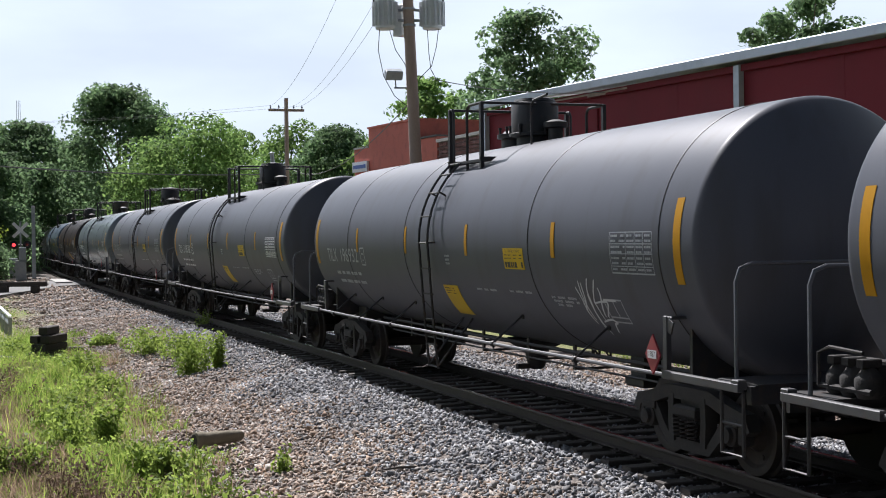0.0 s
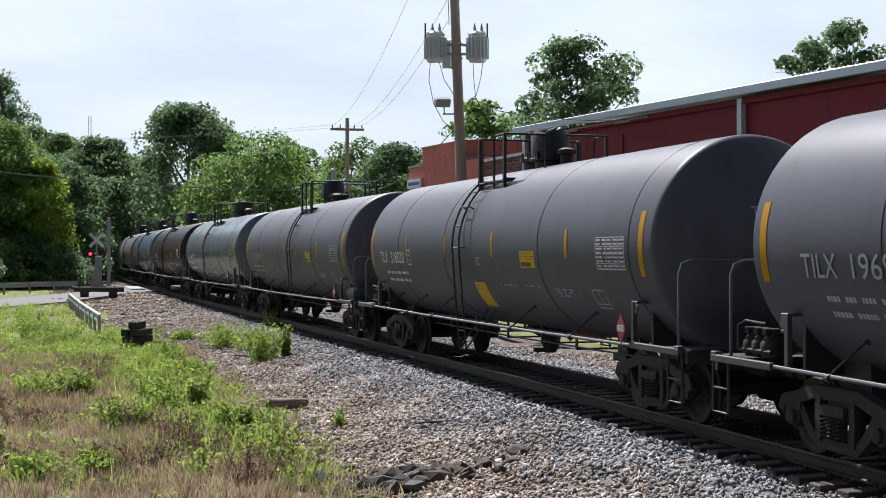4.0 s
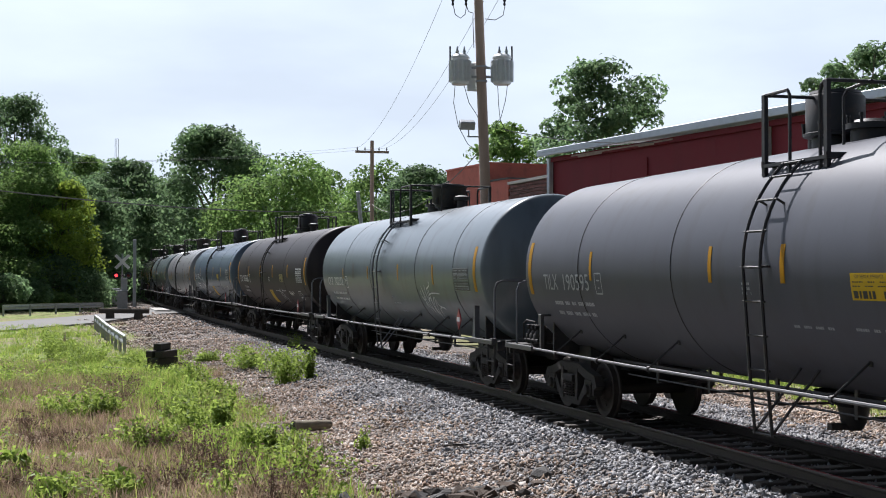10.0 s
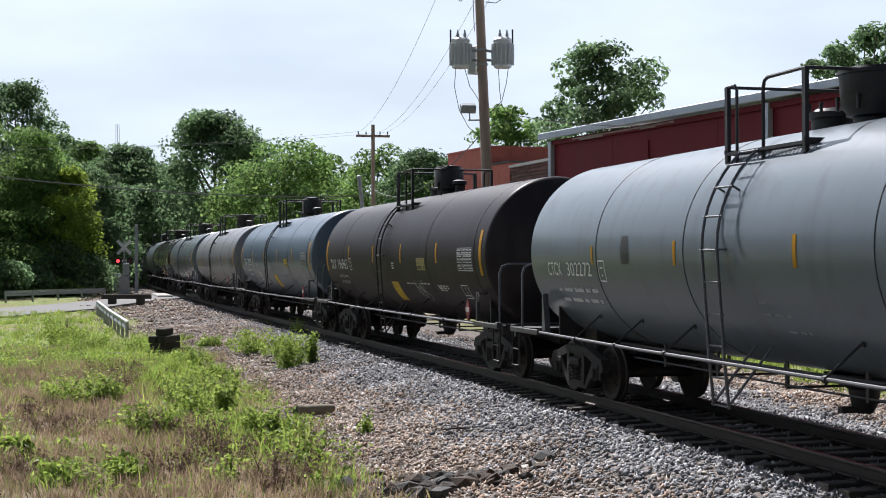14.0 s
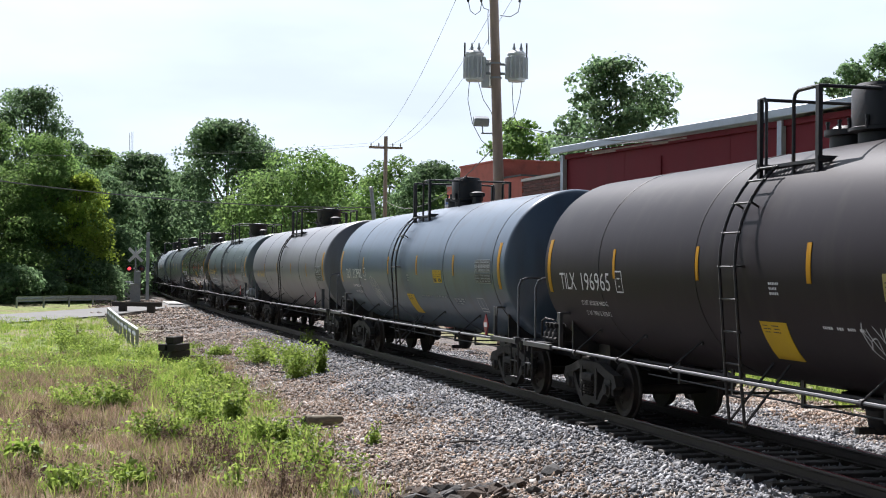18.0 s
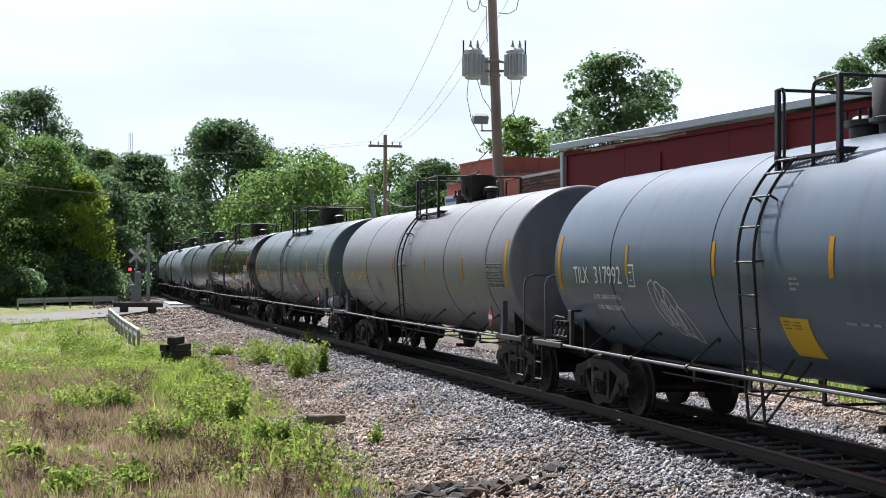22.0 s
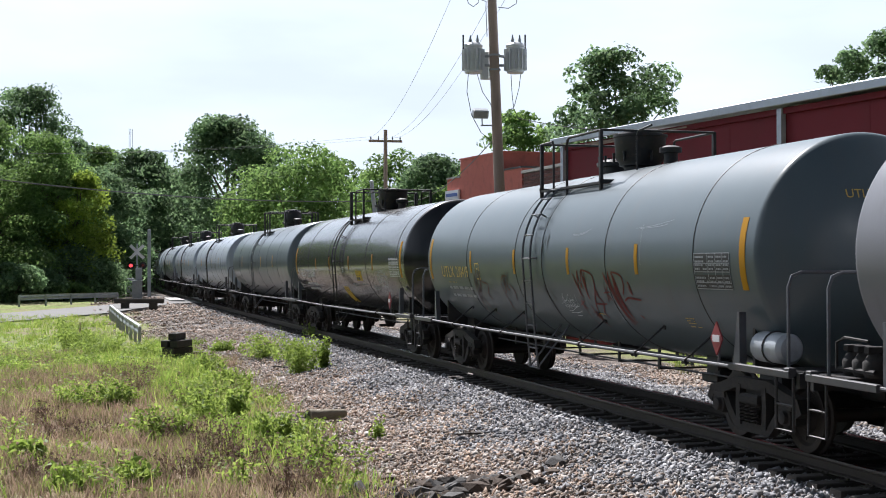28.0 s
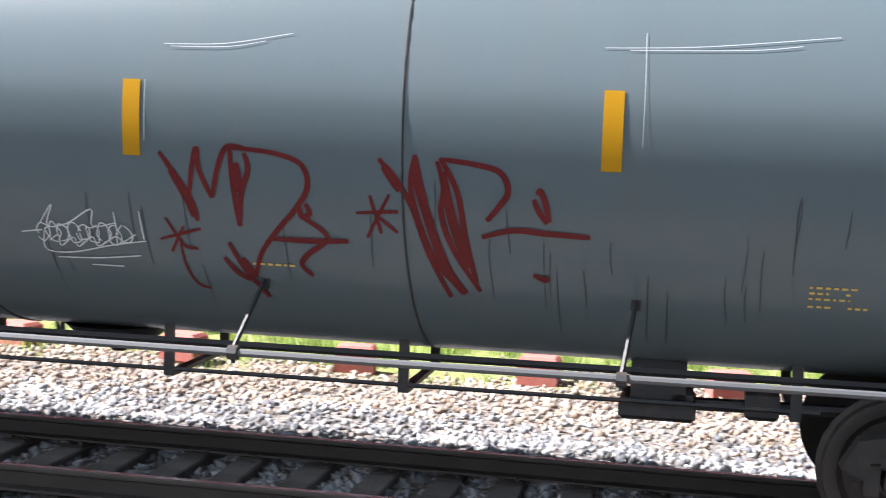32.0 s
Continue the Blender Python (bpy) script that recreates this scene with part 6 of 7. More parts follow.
    # far pole
    fx, fy = -93.5, 16.3
    far = thing("utility_pole", "distant timber utility pole with a crossarm", "utility pole", at=Matrix.Translation((fx, fy, -0.4)))
    part("post", Geo().tube([(0, 0, 0), (0, 0, 12.3)], [0.17, 0.13], 10), POLE_WOOD, far)
    part("crossarm", Geo().box(0, 0, 11.5, 0.14, 2.4, 0.16), POLE_WOOD, far)
    for k in (-1.05, -0.5, 0.5, 1.05):
        part("insulator", Geo().revolve([(11.58, 0.03), (11.7, 0.06), (11.85, 0.02)], "z", 8, (0, k, 0)), GALV, far)
    for k in (-1.0, 0.5, 1.0):
        wire("power_line", base + at(12.8, k), (fx, fy + k, 11.4), 1.0, 0.008, "thin power line between two poles")
    wire("power_line", base + at(7.8, 0.7), (-38, 17.0, 6.6), 0.3, 0.014, "thin service line to the hall")
    wire("power_line", base + at(7.0, -0.2), (fx, fy, 7.4), 1.2, 0.018, "sagging cable between two poles")
    wire("power_line", (fx, fy, 6.9), (-60, -18, 7.7), 0.9, 0.034, "dark cable crossing the view")
    for k in (-1.05, 1.05):
        wire("power_line", (fx, fy + k, 11.4), (-120, -30, 12.5), 1.0, 0.008, "thin power line over the trees")
    grey = thing("steel_post", "grey steel post beside the distant pole", "post", at=Matrix.Translation((-90, 15.65, -0.4)))
    part("shaft", Geo().tube([(0, 0, 0), (-0.05, -0.93, 8.4)], [0.16, 0.13], 10), GALV, grey)
    part("cap", Geo().revolve([(8.4, 0.16), (8.46, 0.16), (8.52, 0.03)], "z", 10, (-0.05, -0.93, 0)), GALV, grey)
    mast = thing("radio_mast", "thin distant radio mast above the trees", "mast", at=Matrix.Translation((-230, -3.0, -0.4)))
    g = Geo()
    for a in range(3):
        g.tube([(0.5 * math.cos(a * 2.09), 0.5 * math.sin(a * 2.09), 0), (0.3 * math.cos(a * 2.09), 0.3 * math.sin(a * 2.09), 25.5)], 0.05, 4)
    part("lattice", g, GALV, mast)


build_pole()


# ---- the level crossing ----
def build_crossing():
    def strip(name, pts, width, z, mat, label):
        vs, fs = [], []
        for i, (x, y) in enumerate(pts):
            a, b = Vector(pts[max(0, i - 1)]), Vector(pts[min(len(pts) - 1, i + 1)])
            d = (b - a).normalized()
            for k in (-0.5, 0.5):
                p = Vector((x, y)) + Vector((-d.y, d.x)) * width * k
                vs.append((p.x, p.y, float(ground_z(p.x, p.y)) + z))
            for k in (-0.5, 0.5):
                vs.append((vs[-2 if k < 0 else -2][0], vs[-2][1], vs[-2][2] - 0.25))
            if i:
                q, r = 4 * i - 4, 4 * i
                fs += [(q, r, r + 1, q + 1), (q, q + 2, r + 2, r), (q + 1, r + 1, r + 3, q + 3)]
        tagged(part(name, Geo().add(vs, fs), mat), label, "road", kind="structure")
    strip("road", [(-30, -60), (-48, -32), (-60, -17), (-70, -9.2), (-80, -4.6), (-90, -0.8), (-98, 3.2), (-105, 9.0), (-112, 18)], 5.0, 0.1, ASPHALT, "pale worn asphalt road over the level crossing")
    for dq, nm in ((-2.1, "crossing_panel"), (0, "crossing_panel"), (2.1, "crossing_panel")):
        p, th = on_track(-98, dq)
        tagged(part(nm, Geo().box(0, 0, 0, 7.0, 1.3 if dq == 0 else 1.0, 0.12, bevel=0.02), CONCRETE, at=Matrix.Translation((p.x, p.y, -0.07)) @ Matrix.Rotation(th, 4, "Z")), "grey concrete level crossing panel", "crossing panel", kind="structure")
    for x, y, lit in ((-110.0, -0.95, True),):
        sg = thing("crossing_signal", "level crossing signal with crossbuck and red lamps", "signal", at=Matrix.Translation((x, y, -0.3)))
        part("mast", Geo().tube([(0, 0, 0), (0, 0, 4.4)], 0.065, 10), GALV, sg)
        part("base", Geo().box(0, 0, 0.2, 0.5, 0.5, 0.4, bevel=0.03), CONCRETE, sg)
        for s in (-1, 1):
            part("crossbuck_board", Geo().box(0.08 + 0.02 * s, 0, 3.75, 0.03, 1.5, 0.24, Matrix.Rotation(s * math.radians(45), 3, "X")), SIGN_WHITE, sg, "white crossbuck board")
        part("lamp_bar", Geo().tube([(0.05, -0.55, 2.65), (0.05, 0.55, 2.65)], 0.035, 8), BLACK_STEEL, sg)
        for s in (-1, 1):
            hd = part("lamp_housing", Geo().revolve([(0.0, 0.30), (0.03, 0.30), (0.04, 0.16), (0.22, 0.14)], "x", 20, (0.06, s * 0.47, 2.65)), BLACK_STEEL, sg, "round black lamp housing")
            part("hood", Geo().revolve([(0.24, 0.13), (0.4, 0.13)], "x", 16, (0.06, s * 0.47, 2.70)), BLACK_STEEL, hd)
            part("lens", Geo().revolve([(0.46, 0.13), (0.48, 0.12), (0.49, 0.02)], "x", 18, (0.06, s * 0.47, 2.65)), SIGNAL_RED if s < 0 else SIGNAL_DARK, hd, "lit red lens" if s < 0 else "unlit red lens")
        part("relay_box", Geo().box(0.4, -0.5, 1.0, 0.5, 0.6, 1.3, bevel=0.03), GALV, sg)
    tall = thing("gate_mast", "pale steel mast at the level crossing", "mast", at=Matrix.Translation((-108, 0.0, -0.3)))
    part("post", Geo().box(0, 0, 2.75, 0.2, 0.26, 5.5, bevel=0.03), GALV, tall)
    box = thing("relay_cabinet", "grey steel relay cabinet by the crossing", "cabinet", at=Matrix.Translation((-106.5, -0.9, -0.25)))
    part("body", Geo().box(0, 0, 0.7, 0.7, 0.75, 1.4, bevel=0.03), GALV, box)
    part("lid", Geo().box(0, 0, 1.43, 0.8, 0.85, 0.08, bevel=0.02), GALV, box)
    part("door", Geo().box(0.36, 0, 0.72, 0.02, 0.6, 1.2, bevel=0.006), GALV, box)
    part("upper_box", Geo().box(0, 0.12, 1.95, 0.45, 0.5, 0.95, bevel=0.03), GALV, box, "small grey box on top")

    def guardrail(pts, label):
        gr = thing("guardrail", label, "guardrail")
        prof = [(-0.18, 0), (-0.15, 0.08), (-0.035, 0.08), (0, 0.02), (0.035, 0.08), (0.15, 0.08), (0.18, 0)]
        vs, fs = [], []
        for i, (x, y) in enumerate(pts):
            a, b = Vector(pts[max(0, i - 1)]), Vector(pts[min(len(pts) - 1, i + 1)])
            d = (b - a).normalized()
            nrm = Vector((-d.y, d.x))
            z = float(ground_z(x, y)) + 0.6
            vs += [(x + nrm.x * (o - 0.04), y + nrm.y * (o - 0.04), z + h) for h, o in prof] + [(x + nrm.x * (o - 0.048), y + nrm.y * (o - 0.048), z + h) for h, o in prof]
            if i:
                q, r = 14 * i - 14, 14 * i
                fs += [(q + k, r + k, r + k + 1, q + k + 1) for k in range(6)] + [(q + 7 + k, q + 8 + k, r + 8 + k, r + 7 + k) for k in range(6)]
        part("beam", Geo().add(vs, fs), GALV, gr, "corrugated galvanised beam", 60)
        n = max(2, int(sum((Vector(a) - Vector(b)).length for a, b in zip(pts, pts[1:])) / 2.2))
        for i in range(n + 1):
            u = i / n * (len(pts) - 1)
            k = min(int(u), len(pts) - 2)
            p = Vector(pts[k]).lerp(Vector(pts[k + 1]), u - k)
            z = float(ground_z(p.x, p.y))
            part("post", Geo().box(p.x, p.y, z + 0.25, 0.12, 0.12, 0.95, bevel=0.01), GALV, gr)
    guardrail([(-52.0, -0.35), (-62, -1.2), (-73, -2.0)], "galvanised guardrail on timber posts in grass")
    guardrail([(-90.5, -8.2), (-95, -5.2), (-99, -2.2)], "galvanised guardrail beside the road")
    stump = thing("timber_barrier", "dark timber beam barrier beside the crossing", "barrier", at=Matrix.Translation((-84, -0.6, -0.2)) @ Matrix.Rotation(1.2, 4, "Z"))
    part("beam", Geo().box(0, 0, 0.4, 3.1, 0.28, 0.28, bevel=0.03), OLD_TIE, stump)
    for k in (-0.9, 0.9):
        part("block", Geo().box(k, 0, 0.1, 0.4, 0.4, 0.5, bevel=0.03), OLD_TIE, stump)
    pst = thing("timber_stake", "thin dark stake in the grass", "stake", at=Matrix.Translation((-53.5, -2.6, -0.75)))
    part("shaft", Geo().box(0, 0, 0.4, 0.08, 0.08, 1.1, bevel=0.01), POLE_WOOD, pst)


build_crossing()


# ---- plants ----
def leaf_mesh(name, centres, size, rs, mat, long=1.6, flat=0.0, facing=None):
    """One mesh of many leaves, each two triangles bent at the middle."""
    n = len(centres)
    d = rs.randn(n, 3)
    d[:, 2] *= 1 - flat
    d /= np.linalg.norm(d, axis=1, keepdims=True)
    e = np.cross(d, rs.randn(n, 3))
    e /= np.linalg.norm(e, axis=1, keepdims=True)
    if facing is not None:
        up = facing + rs.randn(n, 3) * 0.65
        up /= np.linalg.norm(up, axis=1, keepdims=True)
        d = np.cross(up, d)
        d /= np.linalg.norm(d, axis=1, keepdims=True)
        e = np.cross(up, d)
    s = size * rs.uniform(0.6, 1.3, (n, 1))
    nrm = np.cross(d, e)
    v = np.stack([centres - d * s * long / 2, centres + e * s * 0.5 + nrm * s * 0.15, centres + d * s * long / 2, centres - e * s * 0.5 + nrm * s * 0.15], 1)
    k = 4 * np.arange(n)[:, None]
    f = np.concatenate([k + [0, 1, 2], k + [0, 2, 3]], 0)
    me = bpy.data.meshes.new(name)
    me.vertices.add(4 * n)
    me.vertices.foreach_set("co", v.reshape(-1).astype(np.float32))
    me.loops.add(len(f) * 3)
    me.loops.foreach_set("vertex_index", f.reshape(-1).astype(np.int32))
    me.polygons.add(len(f))
    me.polygons.foreach_set("loop_start", np.arange(0, len(f) * 3, 3, dtype=np.int32))
    me.update(calc_edges=True)
    me.materials.append(mat)
    return me


def tree(name, label, x, y, height, width, kind, seed, leaves=5000, leaf=0.3, low=0.2, clumps=40, category="tree", group="", airy=1.0):
    rs, rnd = np.random.RandomState(seed), random.Random(seed)
    z0 = float(ground_z(x, y))
    ob = thing(name, label, category, group, at=Matrix.Translation((x, y, z0)))
    g = Geo()
    h = height
    trunk = [(0, 0, -0.2), (rnd.uniform(-.2, .2), rnd.uniform(-.2, .2), h * 0.25), (rnd.uniform(-.4, .4), rnd.uniform(-.4, .4), h * 0.55), (0, 0, h * 0.85)]
    r0 = 0.02 * h + 0.05
    g.tube(trunk, [r0, r0 * 0.8, r0 * 0.45, r0 * 0.1], 9)
    cl = []
    lobes = [(k * 2.4 + rnd.uniform(-0.4, 0.4), rnd.uniform(0.03, 1.0), rnd.uniform(0.82, 1.12)) for k in range(16)]
    for i in range(clumps):
        la, lu, lr = lobes[i % 16]
        u = min(1.0, max(0.0, lu + rnd.gauss(0, 0.13)))
        zz = h * (low + (0.95 - low) * u)
        prof = math.sin(math.pi * min(1, 0.18 + 0.78 * u)) ** 0.6 * lr
        a, rr = la + rnd.gauss(0, 0.45), width / 2 * prof * math.sqrt(rnd.uniform(0.1, 1.0)) * 0.95
        c = np.array([rr * math.cos(a), rr * math.sin(a), zz])
        cl.append((c, rnd.uniform(0.11, 0.2) * width * airy))
        if i < 12:
            b = Vector(trunk[1]).lerp(Vector(trunk[2]), rnd.random())
            g.tube([b, b.lerp(Vector(c), 0.5) + Vector((0, 0, 0.05 * h)), Vector(c)], [r0 * 0.35, r0 * 0.2, r0 * 0.06], 6)
    part("trunk", g, BARK, ob)
    per = leaves // clumps
    pts, way = [], []
    for c, r in cl:
        d = rs.randn(per, 3)
        d[:, 2] = np.abs(d[:, 2]) * np.where(rs.rand(per) < 0.75, 1, -1)
        d /= np.linalg.norm(d, axis=1, keepdims=True)
        rad = r * (0.62 + 0.4 * rs.rand(per, 1) ** 0.7 + 0.12 * np.abs(rs.randn(per, 1)))
        pts.append(c + d * rad * [1, 1, 0.72])
        way.append(d * [1, 1, 1.2] + [0, 0, 0.25])
    part("crown", leaf_mesh("crown", np.concatenate(pts), leaf, rs, LEAF[kind], facing=np.concatenate(way)), None, ob)
    return ob


def by_bearing(az, d):
    return -math.sin(radians(az)) * d, math.cos(radians(az)) * d


# bearing, distance, height, width, kind, leaves, leaf size, lowest crown, label
TREES_WEST = [
    (86.7, 135, 16.4, 12.5, "dark", 9000, 0.42, 0.12, "tall dark green tree with a broad crown"),
    (83.9, 112, 11.9, 11.2, "mid", 9000, 0.34, 0.08, "round bright green tree"),
    (79.9, 150, 15.0, 9.5, "mid", 6000, 0.42, 0.15, "green tree behind the crossing road"),
    (78.0, 140, 13.4, 9.5, "dark", 6000, 0.4, 0.15, "dark green tree behind the track"),
    (76.4, 135, 12.0, 8.0, "mid", 5000, 0.4, 0.15, "green tree behind low roofs"),
    (81.8, 165, 15.2, 10.0, "mid", 5000, 0.45, 0.15, "green tree in the distance"),
    (90.2, 150, 14.2, 12.0, "dark", 7000, 0.44, 0.05, "dark green tree beyond the crossing"),
    (88.6, 170, 13.0, 13.0, "dark", 6000, 0.46, 0.05, "dark green tree beyond the crossing"),
    (92.3, 160, 15.4, 11.0, "mid", 6000, 0.46, 0.05, "hazy green tree in the distance"),
]
TREES_ROAD = [
    (85.2, 160, 11.0, 13.0, "dark", 6000, 0.46, 0.02, "dark green tree in the distance"),
    (87.5, 150, 9.0, 12.0, "dark", 6000, 0.44, 0.0, "dark low tree beyond the crossing"),
    (90.3, 135, 9.0, 10.0, "dark", 6000, 0.4, 0.0, "dark low tree beyond the crossing"),
    (92.3, 122, 10.0, 10.0, "dark", 7000, 0.38, 0.0, "dark green tree beside the crossing"),
    (94.8, 120, 17.2, 9.6, "dark", 8000, 0.32, 0.1, "tall dark green tree over the bushes"),
    (97.0, 120, 16.0, 9.0, "dark", 7000, 0.32, 0.1, "tall dark green tree"),
    (94.3, 112, 12.6, 8.4, "mid", 9000, 0.26, 0.02, "leafy green tree beside the road"),
    (96.2, 108, 13.0, 9.4, "mid", 9000, 0.26, 0.02, "leafy green tree beside the road"),
    (92.9, 110, 9.6, 5.6, "lime", 6000, 0.26, 0.02, "bright green young tree"),
]
TREES_HALL = [
    (98.6, 108, 12.4, 10.0, "mid", 8000, 0.26, 0.02, "leafy green tree beside the road"),
    (70.35, 84, 15.6, 9.2, "dark", 9000, 0.34, 0.25, "tall green tree behind the hall"),
    (74.2, 88, 12.4, 7.0, "mid", 6000, 0.32, 0.1, "green tree behind the brick annex"),
    (72.4, 92, 8.6, 6.5, "mid", 5000, 0.32, 0.1, "pale green tree behind the brick annex"),
    (59.75, 84, 16.2, 7.6, "dark", 7000, 0.34, 0.35, "green tree top over the hall roof"),
    (61.8, 86, 14.2, 5.5, "dark", 3000, 0.34, 0.5, "green tree top over the hall roof"),
    (54.5, 90, 15.5, 8.0, "dark", 5000, 0.36, 0.35, "green tree top over the hall roof"),
    # the four below stand out of view, added to darken what the tanks reflect
    (101.8, 108, 13.5, 11.0, "dark", 5000, 0.34, 0.02, "leafy green tree beside the road"),
    (107, 106, 13.5, 12.0, "dark", 4000, 0.4, 0.02, "leafy green tree beside the road"),
    (113, 100, 13.8, 12.0, "dark", 4000, 0.4, 0.02, "leafy green tree beside the road"),
    (119, 95, 13.2, 12.0, "dark", 4000, 0.4, 0.02, "leafy green tree beside the road"),
]
TREES = TREES_WEST + TREES_ROAD + TREES_HALL
for i, (az, d, h, w, kind, count, size, low, label) in enumerate(TREES):
    tree("tree", label, *by_bearing(az, d), h * 1.03, w * 1.12, kind, (240 if d < 95 and az < 76 else 40) + i, int(count * (1.9 if d < 95 and az < 76 else 2.7)), size * 0.585, low, 96 if d < 95 and az < 76 else 112, airy=0.62 if d < 95 and az < 76 else 0.76)
# unseen row behind the standpoint, added to darken the tanks' lower halves
for i in range(22):
    tree("tree", "unseen dark green tree added behind the standpoint", -70 + 8 * i, -50 - 5 * (i % 2), 11.5 + i % 3, 13, "dark", 140 + i, 3500, 0.75, 0.0, 44, group="trees round the lot")
for i, (az, d, h, w, kind) in enumerate(((95.2, 106, 4.0, 8.0, "mid"), (93.4, 108, 3.6, 7.5, "dark"), (97.8, 106, 4.4, 8.0, "dark"), (92.0, 110, 2.6, 6.0, "dark"), (94.4, 110, 4.8, 8.0, "dark"), (96.5, 106, 3.6, 7.0, "mid"), (95.4, 100, 2.6, 4.5, "dark"), (94.3, 103, 2.0, 4.0, "dark"), (93.1, 104, 1.0, 3.0, "mid"))):
    tree("bush", "dense green bush at the roadside", *by_bearing(az, d), h, w, kind, 90 + i, 4500, 0.17, 0.05, 30, "bush")


# added out of view, to block low sky from the tank ends
for i, (x, y) in enumerate(((34, -26), (40, -16), (47, -6), (42, -34), (55, -22), (58, -4))):
    tree("tree", "unseen dark green tree added to darken tank ends", x, y, 12 + i % 3, 11, "dark", 170 + i, 6000, 0.6, 0.02, 50)


def weed(label, x, y, h, w, kind, seed, leaves=500, leaf=0.09):
    rs, rnd = np.random.RandomState(seed), random.Random(seed)
    ob = thing("weed", label, "weed", at=Matrix.Translation((x, y, float(rough_z(x, y)))))
    g, pts = Geo(), []
    stems = 18 if w > 0.5 else 6
    for k in range(stems):
        a, r = rnd.uniform(0, 6.283), w * 0.5 * rnd.uniform(0.05, 1.0)
        root = Vector((r * 0.6 * math.cos(a), r * 0.6 * math.sin(a), -0.05))
        tip = Vector((r * 1.15 * math.cos(a + 0.2), r * 1.15 * math.sin(a + 0.2), h * rnd.uniform(0.35, 1.05)))
        g.tube([root, root.lerp(tip, 0.5) + Vector((0, 0, 0.05 * h)), tip], [0.01, 0.007, 0.003], 4)
        n = leaves // stems
        u = rs.uniform(0.15, 1.05, (n, 1))
        pts.append(np.array(root) + np.array(tip - root) * u + rs.randn(n, 3) * [0.05 + 0.02 * w, 0.05 + 0.02 * w, 0.05])
    tagged(part("stem", g, LEAF[kind], ob), kind="stuff")
    part("leaves", leaf_mesh("leaves", np.concatenate(pts), leaf, rs, LEAF[kind], 2.1), None, ob)


EDGE_WEEDS = [(-36.7, 4.0, 1.1, 1.1, "light"), (-37.0, 4.7, 0.95, 0.25, "light"), (-27.4, 1.78, 0.95, 0.42, "light"), (-48.7, -2.0, 0.9, 2.4, "light"), (-50.5, -2.8, 0.9, 2.2, "light"), (-55, -3.2, 0.8, 2.0, "light"), (-46.5, -1.5, 0.7, 1.6, "light"), (-30.8, -0.8, 0.6, 1.3, "light"), (-31.6, -1.4, 0.55, 1.3, "light"), (-25.8, 0.2, 0.55, 1.2, "light"), (-42.6, 3.6, 0.7, 1.8, "light")]
BANK_WEEDS = [(-24.4, 2.35, 0.5, 0.9, "light"), (-23.3, 2.65, 0.5, 0.8, "light"), (-22.3, 2.95, 0.4, 0.7, "light"), (-29.2, 1.0, 0.5, 1.1, "light"), (-27.6, 1.15, 0.5, 1.0, "light"), (-32.0, 1.2, 0.5, 1.2, "light"), (-35.0, 1.9, 0.45, 1.2, "light"), (-41.0, 4.2, 0.6, 1.4, "light"), (-46.4, 2.4, 0.35, 0.9, "light"), (-50.7, 1.8, 0.35, 0.8, "light"), (-49.6, 7.3 - 1.5, 0.5, 0.6, "light"), (-23.5, 3.95, 0.35, 0.2, "light"), (-19.7, -1.0, 0.4, 0.8, "light"), (-19.6, 1.3, 0.4, 0.8, "light"), (-18.6, 2.6, 0.4, 0.7, "light"), (-21.1, 2.5, 0.5, 0.8, "light"), (-22.4, 2.0, 0.45, 0.8, "light"), (-44.2, 0.2, 0.6, 1.3, "light"), (-39.5, 1.6, 0.55, 1.3, "light")]
for i, (x, y, h, w, kind) in enumerate(EDGE_WEEDS + BANK_WEEDS):
    weed("leafy green weed growing at the ballast edge", x, y, h, w, kind, 200 + i, 1500 if w > 0.8 else (1100 if h > 0.6 else 160), 0.045)


for i, (x, y, h, w) in enumerate(((-21.8, 1.4, 0.6, 1.1), (-19.1, 1.9, 0.6, 1.2), (-34.9, -0.2, 0.6, 2.0), (-26.4, -1.4, 0.45, 1.4), (-21.2, -1.7, 0.4, 1.3), (-25.6, 0.4, 0.4, 1.0), (-23.2, 1.0, 0.6, 1.0), (-20.5, 0.6, 0.45, 1.1), (-30.5, 0.9, 0.5, 1.2), (-29, -2.2, 0.4, 1.5), (-38, -0.6, 0.5, 1.8))):
    weed("dead brown weed with thin dry stems", x, y, h, w, "dead", 300 + i, 700, 0.03)
for i, (x, y) in enumerate(((-20.1, -1.1), (-20.1, -0.1), (-22.7, -1.9), (-20.9, 2.6))):
    weed("low bright green broad-leaved weed", x, y, 0.3, 0.6, "light", 330 + i, 260, 0.085)


